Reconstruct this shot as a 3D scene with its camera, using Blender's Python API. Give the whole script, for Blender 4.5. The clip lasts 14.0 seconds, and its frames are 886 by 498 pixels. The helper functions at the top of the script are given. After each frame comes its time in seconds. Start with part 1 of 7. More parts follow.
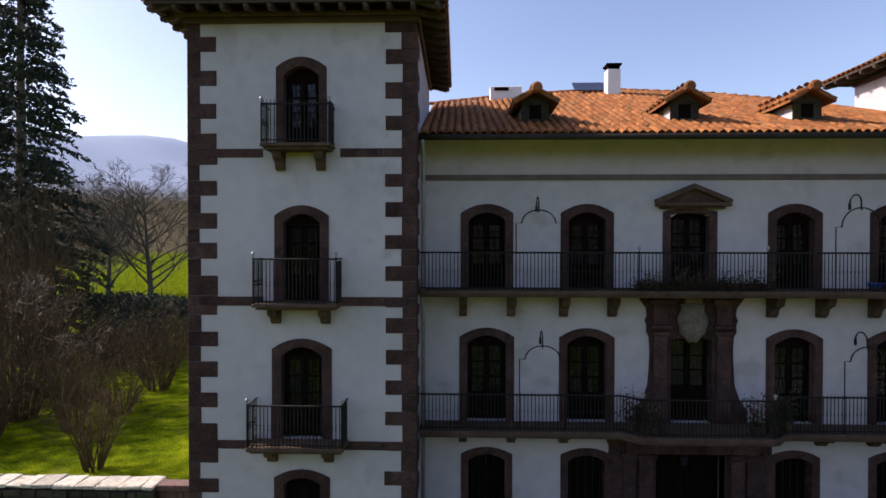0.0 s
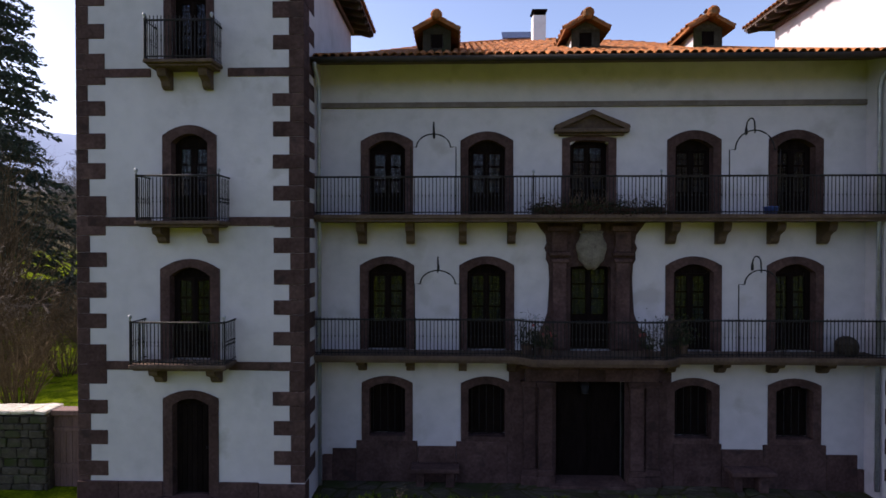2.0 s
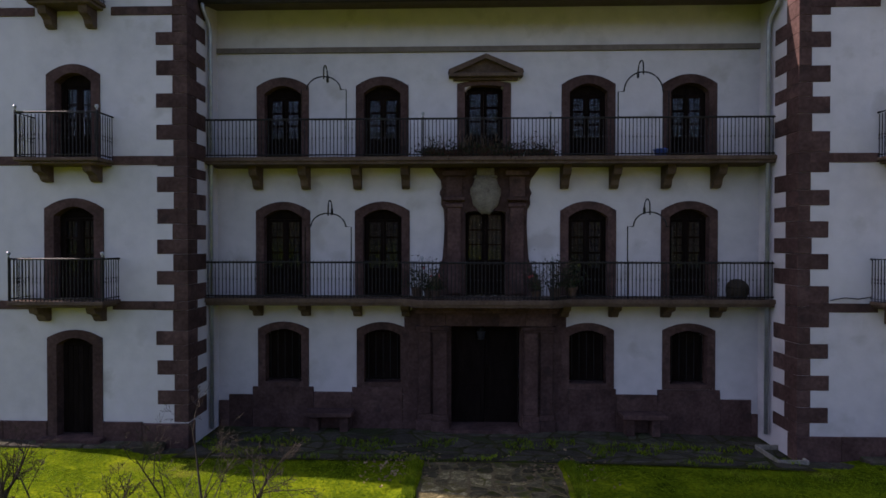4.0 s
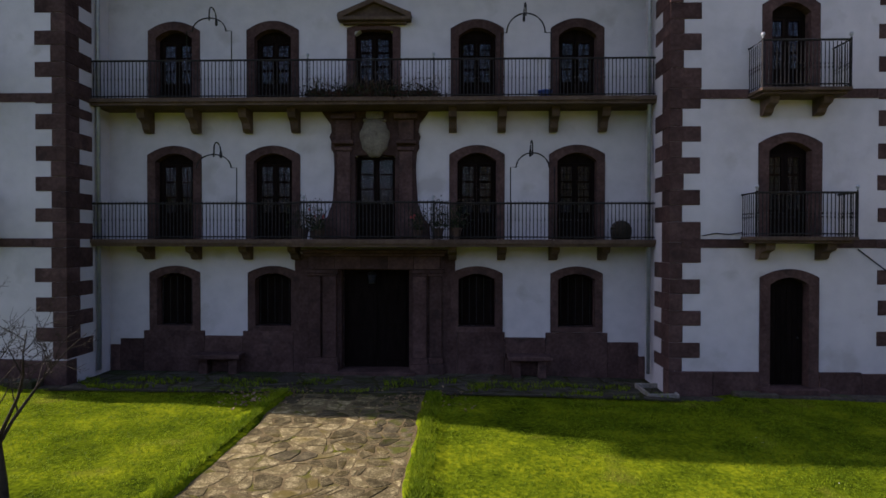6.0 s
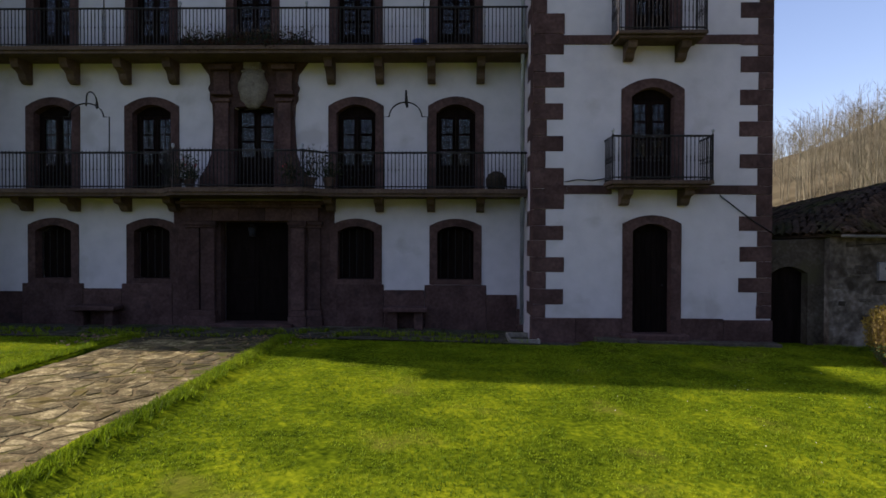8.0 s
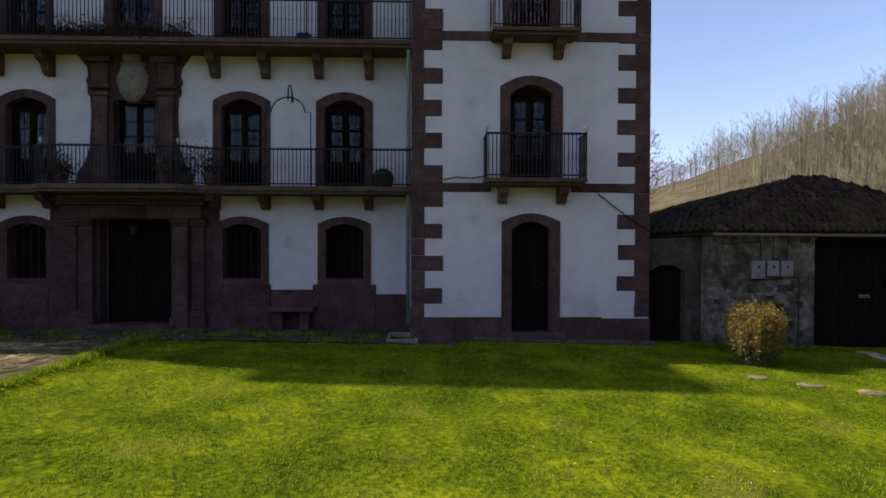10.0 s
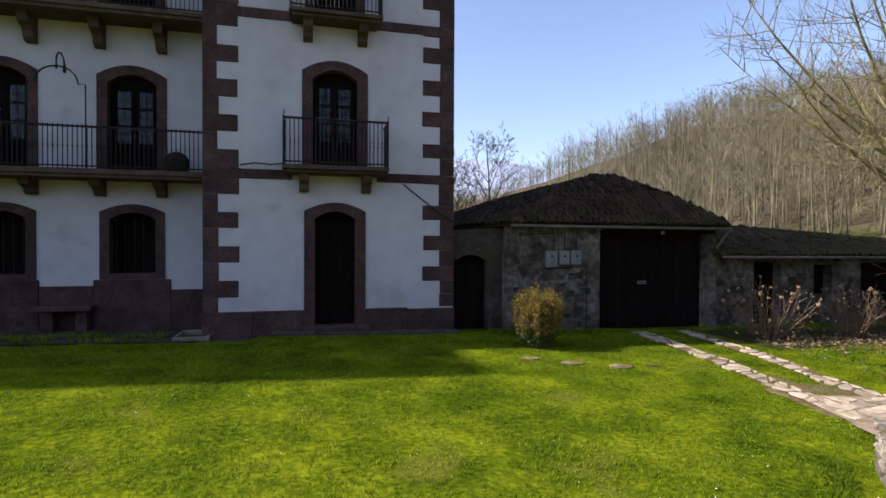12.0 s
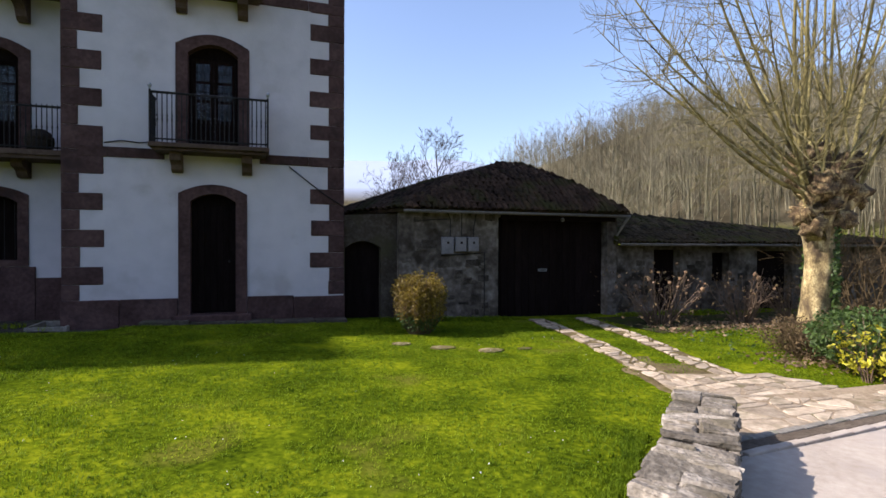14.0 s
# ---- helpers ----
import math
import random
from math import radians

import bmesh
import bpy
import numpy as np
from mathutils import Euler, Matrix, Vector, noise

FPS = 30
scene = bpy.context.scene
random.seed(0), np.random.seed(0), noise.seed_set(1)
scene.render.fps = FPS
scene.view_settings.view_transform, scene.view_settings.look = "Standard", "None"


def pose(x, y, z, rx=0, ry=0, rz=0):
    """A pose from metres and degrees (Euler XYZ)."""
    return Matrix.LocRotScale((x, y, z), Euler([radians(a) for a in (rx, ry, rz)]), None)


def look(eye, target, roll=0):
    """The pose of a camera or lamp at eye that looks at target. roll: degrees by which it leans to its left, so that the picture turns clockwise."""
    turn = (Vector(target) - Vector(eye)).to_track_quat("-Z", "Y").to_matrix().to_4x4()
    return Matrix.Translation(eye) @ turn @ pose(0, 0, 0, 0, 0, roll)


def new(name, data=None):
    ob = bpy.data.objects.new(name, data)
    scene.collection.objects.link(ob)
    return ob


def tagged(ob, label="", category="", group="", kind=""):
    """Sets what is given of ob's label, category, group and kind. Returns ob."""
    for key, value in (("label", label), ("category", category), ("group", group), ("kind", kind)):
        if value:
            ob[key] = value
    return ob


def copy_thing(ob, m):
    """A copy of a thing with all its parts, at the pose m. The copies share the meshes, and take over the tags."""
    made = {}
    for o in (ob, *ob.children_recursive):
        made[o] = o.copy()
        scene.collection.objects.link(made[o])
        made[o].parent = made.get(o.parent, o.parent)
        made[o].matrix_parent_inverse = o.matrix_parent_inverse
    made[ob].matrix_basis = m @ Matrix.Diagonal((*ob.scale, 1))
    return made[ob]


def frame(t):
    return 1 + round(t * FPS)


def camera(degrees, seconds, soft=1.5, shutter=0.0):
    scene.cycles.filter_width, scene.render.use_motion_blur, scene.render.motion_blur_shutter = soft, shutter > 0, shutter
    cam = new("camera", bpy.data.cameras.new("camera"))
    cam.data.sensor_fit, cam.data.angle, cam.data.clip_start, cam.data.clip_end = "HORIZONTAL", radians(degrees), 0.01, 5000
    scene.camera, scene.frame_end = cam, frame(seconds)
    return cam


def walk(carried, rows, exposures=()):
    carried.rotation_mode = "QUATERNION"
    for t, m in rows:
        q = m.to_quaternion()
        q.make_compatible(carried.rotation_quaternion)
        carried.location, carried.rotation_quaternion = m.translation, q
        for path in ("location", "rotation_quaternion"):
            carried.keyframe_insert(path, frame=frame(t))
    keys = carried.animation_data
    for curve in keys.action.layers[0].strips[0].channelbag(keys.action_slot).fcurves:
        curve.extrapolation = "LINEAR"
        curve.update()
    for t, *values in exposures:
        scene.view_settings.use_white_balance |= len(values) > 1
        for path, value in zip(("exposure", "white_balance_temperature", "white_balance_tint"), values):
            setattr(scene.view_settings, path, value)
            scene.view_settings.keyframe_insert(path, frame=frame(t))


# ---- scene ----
cam = camera(79.0, 14.0, soft=1.6)
METRES, EYE, TILT, LEAN, TURN = 18.2, 8.4, 0.0, 0.0, 1.6
ROWS = [
    (0.0, 0.0, 0.0, 0.0, 0.0, -0.62, -0.06),
    (0.5, 0.0353, 0.0007, -0.0336, -0.03, -0.62, -0.03),
    (1.0, 0.0714, 0.0009, -0.0616, -0.01, -0.61, -0.02),
    (1.5, 0.1059, 0.0004, -0.082, 0.02, -0.61, -0.02),
    (2.0, 0.1425, 0.0002, -0.1025, 0.01, -0.59, 0.0),
    (2.5, 0.1769, 0.0005, -0.1205, 0.04, -0.61, -0.0),
    (3.0, 0.215, 0.0016, -0.1401, 0.04, -0.69, -0.01),
    (5.5, 0.4037, -0.0035, -0.2384, -0.13, -0.51, -0.06),
    (6.0, 0.4425, -0.0046, -0.2591, -0.27, -0.6, -0.07),
    (6.5, 0.4807, -0.0057, -0.2812, -0.32, -0.69, -0.09),
    (7.0, 0.5233, -0.0065, -0.3063, -0.42, -0.76, -0.08),
    (7.5, 0.5649, -0.0063, -0.3212, -0.47, -0.73, -0.13),
    (8.0, 0.6083, -0.0045, -0.3247, -0.61, -0.69, -0.18),
    (10.5, 0.7545, 0.0044, -0.3276, -5.11, -0.69, -0.18),
    (11.0, 0.7764, 0.0049, -0.3321, -8.6, -0.7, -0.2),
    (11.5, 0.7969, 0.0045, -0.3348, -12.18, -0.69, -0.22),
    (12.0, 0.8197, 0.0033, -0.3374, -16.01, -0.68, -0.21),
    (12.5, 0.8409, 0.0017, -0.3406, -19.1, -0.66, -0.18),
    (13.0, 0.8637, 0.0, -0.3429, -19.89, -0.68, -0.24),
    (13.5, 0.8852, -0.0016, -0.3478, -19.99, -0.65, -0.25),
    (14.0, 0.9083, -0.0042, -0.3546, -20.08, -0.68, -0.23),
]
EXPOSURES = [(0.0, 0.66, 6700, 25), (0.4, 0.82, 6700, 25), (3.0, 0.84, 6600, 30), (7.5, 0.71, 6600, 26), (14.0, 0.92, 6350, 21)]
walk(cam, [(t, pose(0, 0, EYE, TILT, LEAN, TURN) @ pose(METRES * x, METRES * y, METRES * z, 90 + pitch, roll, yaw)) for t, x, y, z, yaw, pitch, roll in ROWS], EXPOSURES)

# ---- light: low winter sun from behind the house's left end, clear sky ----
TO_SUN = Vector((-17.3, 3.3, 13.1)).normalized()
world = bpy.data.worlds.new("sky")
scene.world = world
world.use_nodes = True
sky = world.node_tree.nodes.new("ShaderNodeTexSky")
sky.sky_type = "NISHITA"
sky.sun_disc = False
sky.sun_elevation = math.asin(TO_SUN.z)
sky.sun_rotation = math.atan2(TO_SUN.x, TO_SUN.y)
sky.air_density, sky.dust_density, sky.ozone_density = 1.0, 1.3, 1.6
back = world.node_tree.nodes["Background"]
back.inputs["Strength"].default_value = 0.14
world.node_tree.links.new(sky.outputs["Color"], back.inputs["Color"])
sun = new("sun", bpy.data.lights.new("sun", "SUN"))
sun.data.energy, sun.data.angle, sun.data.color = 5.0, radians(0.6), (1.0, 0.93, 0.80)
sun.matrix_world = look(TO_SUN * 60 + Vector((8, 8, 0)), (8, 8, 0))


# ---- materials ----
def material(name, colours, scale=4.0, rough=0.85, bump=0.3, bump_scale=None, metal=0.0, fine=6.0, spots=None, per_object=0.0, per_island=0.0, stretch=(1, 1, 1), spec=0.5):
    """A mottled surface: two noises mix the colours; a third one, finer, gives the relief. spots: (colour, scale, amount)."""
    m = bpy.data.materials.new(name)
    m.use_nodes = True
    nt = m.node_tree
    n, l = nt.nodes, nt.links
    bsdf = n["Principled BSDF"]
    bsdf.inputs["Roughness"].default_value, bsdf.inputs["Metallic"].default_value = rough, metal
    bsdf.inputs["Specular IOR Level"].default_value = spec
    geo = n.new("ShaderNodeNewGeometry")
    mp = n.new("ShaderNodeMapping")
    mp.inputs["Scale"].default_value = stretch
    l.new(geo.outputs["Position"], mp.inputs["Vector"])
    if per_object:
        info = n.new("ShaderNodeObjectInfo")
        shift = n.new("ShaderNodeVectorMath")
        shift.operation = "MULTIPLY_ADD"
        shift.inputs[1].default_value = (37.0, 91.0, 53.0)
        l.new(info.outputs["Random"], shift.inputs[0])
        l.new(mp.outputs["Vector"], shift.inputs[2])
        vec = shift.outputs[0]
    else:
        vec = mp.outputs["Vector"]
    big = n.new("ShaderNodeTexNoise")
    big.inputs["Scale"].default_value, big.inputs["Detail"].default_value = scale, 5
    small = n.new("ShaderNodeTexNoise")
    small.inputs["Scale"].default_value, small.inputs["Detail"].default_value = scale * fine, 6
    l.new(vec, big.inputs["Vector"])
    l.new(vec, small.inputs["Vector"])
    add = n.new("ShaderNodeMix")
    add.inputs[0].default_value = 0.45
    l.new(big.outputs["Fac"], add.inputs[2])
    l.new(small.outputs["Fac"], add.inputs[3])
    ramp = n.new("ShaderNodeValToRGB")
    els = ramp.color_ramp.elements
    while len(els) < len(colours):
        els.new(0.5)
    for i, c in enumerate(colours):
        els[i].position = 0.34 + 0.32 * i / max(1, len(colours) - 1)
        els[i].color = (*c, 1)
    l.new(add.outputs[0], ramp.inputs["Fac"])
    col = ramp.outputs["Color"]
    if spots:
        tint, sc, amount = spots
        sp = n.new("ShaderNodeTexNoise")
        sp.inputs["Scale"].default_value, sp.inputs["Detail"].default_value = sc, 8
        l.new(vec, sp.inputs["Vector"])
        rr = n.new("ShaderNodeMapRange")
        rr.inputs[1].default_value, rr.inputs[2].default_value = 0.62 - 0.2 * amount, 0.72 - 0.1 * amount
        l.new(sp.outputs["Fac"], rr.inputs[0])
        mx = n.new("ShaderNodeMix")
        mx.data_type = "RGBA"
        mx.inputs[7].default_value = (*tint, 1)
        l.new(rr.outputs[0], mx.inputs[0])
        l.new(col, mx.inputs[6])
        col = mx.outputs[2]
    if per_object or per_island:
        rnd = info.outputs["Random"] if per_object else geo.outputs["Random Per Island"]
        k = n.new("ShaderNodeMapRange")
        amount = per_object or per_island
        k.inputs[3].default_value, k.inputs[4].default_value = 1 - amount, 1 + amount
        l.new(rnd, k.inputs[0])
        hsv = n.new("ShaderNodeHueSaturation")
        l.new(k.outputs[0], hsv.inputs["Value"])
        l.new(col, hsv.inputs["Color"])
        col = hsv.outputs["Color"]
    l.new(col, bsdf.inputs["Base Color"])
    if bump:
        bt = n.new("ShaderNodeTexNoise")
        bt.inputs["Scale"].default_value, bt.inputs["Detail"].default_value = bump_scale or scale * 8, 6
        l.new(vec, bt.inputs["Vector"])
        bp = n.new("ShaderNodeBump")
        bp.inputs["Strength"].default_value, bp.inputs["Distance"].default_value = bump, 0.02
        l.new(bt.outputs["Fac"], bp.inputs["Height"])
        l.new(bp.outputs["Normal"], bsdf.inputs["Normal"])
    return m


PLASTER = material("white_limewash", [(0.398, 0.383, 0.399), (0.449, 0.432, 0.450), (0.490, 0.472, 0.491)], 0.5, 0.9, 0.25, 9, spots=((0.37, 0.352, 0.35), 1.1, 0.1), spec=0.2)
SAND = material("red_sandstone", [(0.037, 0.0215, 0.0195), (0.063, 0.037, 0.034), (0.093, 0.057, 0.052)], 2.2, 0.9, 0.5, 30, per_object=0.18, spots=((0.038, 0.025, 0.024), 3.0, 0.3), spec=0.08)
SAND_PALE = material("buff_sandstone", [(0.055, 0.036, 0.027), (0.08, 0.054, 0.04), (0.11, 0.076, 0.056)], 2.5, 0.9, 0.5, 26, per_object=0.15, spec=0.15)
SHIELD = material("pale_limestone", [(0.075, 0.064, 0.05), (0.13, 0.113, 0.09), (0.185, 0.163, 0.133)], 5, 0.9, 0.7, 22)
FRIEZE = material("grey_brown_stone", [(0.085, 0.068, 0.06), (0.12, 0.098, 0.088), (0.15, 0.125, 0.113)], 1.5, 0.9, 0.4, 25)
DARKWOOD = material("dark_stained_wood", [(0.005, 0.0036, 0.0032), (0.009, 0.006, 0.0055), (0.014, 0.0095, 0.0085)], 3, 0.9, 0.3, 40, stretch=(3, 3, 0.6), per_object=0.2, spec=0.03)
SOFFIT = material("brown_eave_boards", [(0.036, 0.021, 0.014), (0.058, 0.035, 0.023), (0.08, 0.05, 0.034)], 3, 0.75, 0.3, 30)
IRON = material("black_wrought_iron", [(0.006, 0.006, 0.0065), (0.01, 0.01, 0.0105), (0.017, 0.015, 0.014)], 14, 0.6, 0.2, 60, spec=0.2)
ZINC = material("grey_zinc", [(0.22, 0.24, 0.26), (0.30, 0.32, 0.34), (0.36, 0.38, 0.40)], 4, 0.5, 0.15, 30, metal=0.5)
DARKGUT = material("brown_painted_gutter", [(0.02, 0.017, 0.015), (0.03, 0.025, 0.022), (0.045, 0.037, 0.033)], 5, 0.8, 0.1, 30, spec=0.15)
TILE = material("terracotta_tile", [(0.13, 0.044, 0.014), (0.235, 0.085, 0.026), (0.34, 0.14, 0.048)], 3, 0.85, 0.35, 30, per_object=0.28, spots=((0.14, 0.10, 0.055), 5, 0.35), spec=0.15)
TILES = material("terracotta_tiles_far", [(0.13, 0.044, 0.014), (0.235, 0.085, 0.026), (0.34, 0.14, 0.048)], 3, 0.85, 0.35, 30, per_island=0.28, spots=((0.14, 0.10, 0.055), 5, 0.35), spec=0.15)
OLDTILE = material("mossy_old_tile", [(0.016, 0.011, 0.0075), (0.033, 0.021, 0.014), (0.07, 0.043, 0.028)], 2.2, 1.0, 0.6, 30, per_island=0.55, spots=((0.03, 0.030, 0.010), 1.2, 0.6), spec=0.05)
SHEDTILE = material("moss_grown_tile", [(0.018, 0.014, 0.009), (0.034, 0.026, 0.015), (0.06, 0.045, 0.027)], 2.2, 1.0, 0.6, 30, per_island=0.5, spots=((0.034, 0.036, 0.010), 1.6, 0.65), spec=0.05)
RUBBLE = material("grey_rubble_stone", [(0.028, 0.022, 0.016), (0.05, 0.041, 0.031), (0.085, 0.073, 0.058)], 2.6, 0.95, 0.8, 18, spots=((0.05, 0.046, 0.026), 1.5, 0.35), spec=0.1)
BARNSTONE = material("dark_barn_stone", [(0.03, 0.025, 0.019), (0.06, 0.051, 0.04), (0.115, 0.10, 0.083)], 4, 0.95, 0.8, 20, per_object=0.45, spec=0.1)
SLATE = material("pale_flat_slate", [(0.08, 0.068, 0.051), (0.17, 0.15, 0.12), (0.34, 0.31, 0.26)], 4.2, 0.9, 1.0, 28, per_object=0.5, spots=((0.09, 0.078, 0.05), 2.2, 0.5), spec=0.2)
DULLGUT = material("dull_weathered_gutter", [(0.075, 0.068, 0.055), (0.11, 0.10, 0.083), (0.15, 0.137, 0.115)], 3, 0.7, 0.2, 30, spec=0.2)
STONE = material("weathered_stone", [(0.12, 0.11, 0.09), (0.20, 0.185, 0.155), (0.29, 0.27, 0.235)], 3, 0.95, 0.7, 25, per_object=0.25, spots=((0.09, 0.10, 0.045), 3, 0.35))
RENDER = material("flaking_lime_render", [(0.032, 0.025, 0.019), (0.10, 0.086, 0.07), (0.215, 0.195, 0.17)], 1.3, 0.95, 0.7, 14, spots=((0.03, 0.024, 0.017), 2.2, 0.6), spec=0.15)
FLAG = material("sandstone_flag", [(0.06, 0.050, 0.024), (0.12, 0.10, 0.05), (0.33, 0.285, 0.15)], 5.5, 0.95, 0.8, 20, per_object=0.5, spots=((0.085, 0.068, 0.022), 2.6, 0.45), spec=0.05)
DARKFLAG = material("dark_mossy_flag", [(0.035, 0.030, 0.018), (0.07, 0.06, 0.034), (0.13, 0.112, 0.062)], 5.5, 0.95, 0.8, 20, per_object=0.4, spots=((0.05, 0.055, 0.012), 2.6, 0.5), spec=0.05)
PALEFLAG = material("pale_paving_flag", [(0.23, 0.185, 0.13), (0.36, 0.295, 0.215), (0.49, 0.42, 0.32)], 3.5, 0.9, 0.6, 20, per_object=0.3, spots=((0.19, 0.16, 0.10), 2.5, 0.4), spec=0.2)
APRONSOIL = material("dark_mossy_soil", [(0.018, 0.017, 0.009), (0.032, 0.032, 0.013), (0.055, 0.052, 0.022)], 4, 1.0, 0.8, 20, spots=((0.03, 0.042, 0.006), 1.4, 0.6), spec=0.05)
EARTH = material("brown_earth", [(0.065, 0.05, 0.025), (0.115, 0.09, 0.045), (0.18, 0.145, 0.075)], 5, 1.0, 0.8, 24, spots=((0.075, 0.08, 0.01), 2.2, 0.4), spec=0.05)
SANDY = material("sandy_earth", [(0.17, 0.13, 0.085), (0.26, 0.205, 0.14), (0.34, 0.275, 0.195)], 4, 1.0, 0.6, 30, spots=((0.075, 0.08, 0.025), 2.5, 0.35), spec=0.1)
CONCRETE = material("pale_concrete", [(0.30, 0.255, 0.205), (0.37, 0.32, 0.265), (0.43, 0.38, 0.32)], 2, 0.9, 0.3, 30, spots=((0.33, 0.29, 0.25), 3, 0.3))
DRAINWOOD = material("dark_drain_cover", [(0.06, 0.047, 0.034), (0.10, 0.08, 0.06), (0.15, 0.125, 0.095)], 5, 0.95, 0.4, spec=0.1)
PLASTIC = material("pale_grey_plastic", [(0.10, 0.10, 0.108), (0.14, 0.14, 0.15), (0.18, 0.18, 0.19)], 4, 0.5, 0.05)
WHITEPAINT = material("white_paint", [(0.70, 0.70, 0.69), (0.78, 0.78, 0.77), (0.82, 0.82, 0.81)], 2, 0.8, 0.2, 20)
BARK = material("grey_brown_bark", [(0.075, 0.06, 0.045), (0.13, 0.105, 0.08), (0.20, 0.17, 0.13)], 6, 0.95, 0.8, 25, stretch=(2, 2, 0.5))
PLANEBARK = material("mottled_plane_bark", [(0.07, 0.046, 0.02), (0.27, 0.205, 0.09), (0.58, 0.49, 0.25)], 7, 0.9, 0.6, 14, stretch=(1, 1, 0.6), spots=((0.06, 0.04, 0.02), 4.5, 0.8))
KNUCKLE = material("dark_gnarled_bark", [(0.03, 0.018, 0.009), (0.12, 0.078, 0.037), (0.45, 0.35, 0.17)], 7, 0.95, 1.0, 14, spots=((0.024, 0.015, 0.008), 5.0, 0.5))
SHOOT = material("olive_shoot_bark", [(0.07, 0.062, 0.024), (0.13, 0.112, 0.042), (0.21, 0.175, 0.075)], 5, 0.8, 0.3, 30)
TWIG = material("brown_twig", [(0.07, 0.044, 0.027), (0.115, 0.076, 0.048), (0.17, 0.12, 0.08)], 4, 0.9, 0.2, 30)
DARKBARK = material("dark_bare_bark", [(0.022, 0.017, 0.014), (0.038, 0.03, 0.024), (0.06, 0.048, 0.038)], 3, 0.95, 0.3, 20, spec=0.1)
WOODS = material("bare_wood_branches", [(0.062, 0.055, 0.034), (0.125, 0.112, 0.07), (0.25, 0.225, 0.145)], 0.12, 0.95, 0.0, per_island=0.4)
NEEDLE = material("dark_fir_needles", [(0.012, 0.022, 0.012), (0.022, 0.036, 0.019), (0.035, 0.055, 0.028)], 0.8, 0.85, 0.0, per_island=0.35)
LEAF = material("green_leaf", [(0.03, 0.06, 0.012), (0.055, 0.10, 0.02), (0.085, 0.14, 0.03)], 3, 0.6, 0.0, per_island=0.35)
OLIVELEAF = material("olive_gold_leaf", [(0.11, 0.078, 0.007), (0.185, 0.132, 0.011), (0.28, 0.205, 0.02)], 2.5, 0.6, 0.0, per_island=0.3)
DARKLEAF = material("dark_dull_leaf", [(0.010, 0.016, 0.007), (0.018, 0.026, 0.011), (0.03, 0.038, 0.018)], 5, 0.8, 0.0, per_island=0.3, spec=0.2)
MOSSY = material("dark_mossy_stone", [(0.028, 0.024, 0.017), (0.048, 0.042, 0.031), (0.078, 0.068, 0.052)], 2.5, 0.95, 0.6, 20, per_object=0.25, spots=((0.03, 0.04, 0.012), 1.6, 0.5), spec=0.15)
YELLOWLEAF = material("yellow_green_leaf", [(0.20, 0.21, 0.012), (0.38, 0.35, 0.018), (0.55, 0.50, 0.03)], 4, 0.6, 0.0, per_island=0.3)
DRYLEAF = material("dry_brown_leaf", [(0.13, 0.085, 0.045), (0.22, 0.15, 0.085), (0.34, 0.25, 0.16)], 4, 0.9, 0.0, per_island=0.35)
THICKET = material("dark_brown_stems", [(0.045, 0.031, 0.016), (0.08, 0.057, 0.030), (0.13, 0.095, 0.053)], 3, 0.95, 0.2, 30, spec=0.1)
DEADLEAF = material("dead_brown_leaf", [(0.04, 0.026, 0.010), (0.075, 0.049, 0.019), (0.12, 0.08, 0.034)], 4, 0.9, 0.0, per_island=0.4)
WITHERED = material("withered_red_leaf", [(0.018, 0.008, 0.006), (0.036, 0.015, 0.011), (0.06, 0.028, 0.02)], 5, 0.9, 0.0, per_island=0.4, spec=0.1)
DRYFLOWER = material("dried_flower_head", [(0.10, 0.056, 0.028), (0.18, 0.11, 0.06), (0.30, 0.205, 0.125)], 12, 0.95, 0.4, 60)
GRASS = material("grass_blade", [(0.062, 0.114, 0.004), (0.13, 0.20, 0.007), (0.235, 0.305, 0.013)], 0.9, 0.7, 0.0, fine=7, per_island=0.45, spec=0.12)
TERRACOTTA = material("dull_clay_pot", [(0.032, 0.017, 0.013), (0.05, 0.027, 0.02), (0.075, 0.042, 0.032)], 8, 0.85, 0.2)
REDDOOR = material("red_brown_boards", [(0.085, 0.045, 0.038), (0.125, 0.068, 0.056), (0.16, 0.095, 0.08)], 3, 0.8, 0.3, 40, stretch=(4, 4, 0.5))
BLUEPLASTIC = material("blue_plastic", [(0.03, 0.07, 0.30), (0.04, 0.09, 0.38), (0.05, 0.11, 0.42)], 4, 0.4, 0.05)
REDBLOOM = material("red_geranium_bloom", [(0.18, 0.02, 0.025), (0.30, 0.035, 0.04), (0.40, 0.06, 0.06)], 20, 0.8, 0.2)
# Coping coloured much paler than the wall to stand for sun on its top.
SUNNYCAP = material("sunlit_tone_coping", [(0.26, 0.24, 0.19), (0.42, 0.395, 0.33), (0.56, 0.535, 0.46)], 3, 0.95, 0.6, 22, per_object=0.2, spots=((0.20, 0.19, 0.11), 3, 0.3), spec=0.1)
GREYBARK = material("grey_winter_bark", [(0.05, 0.044, 0.038), (0.085, 0.075, 0.065), (0.14, 0.125, 0.108)], 4, 0.95, 0.3, 20, spec=0.1)
SHOOTBARK = material("yellow_olive_shoot_bark", [(0.10, 0.084, 0.03), (0.21, 0.18, 0.062), (0.36, 0.31, 0.12)], 7, 0.85, 0.4, 24, stretch=(1, 1, 0.4), spots=((0.06, 0.048, 0.022), 5, 0.5))
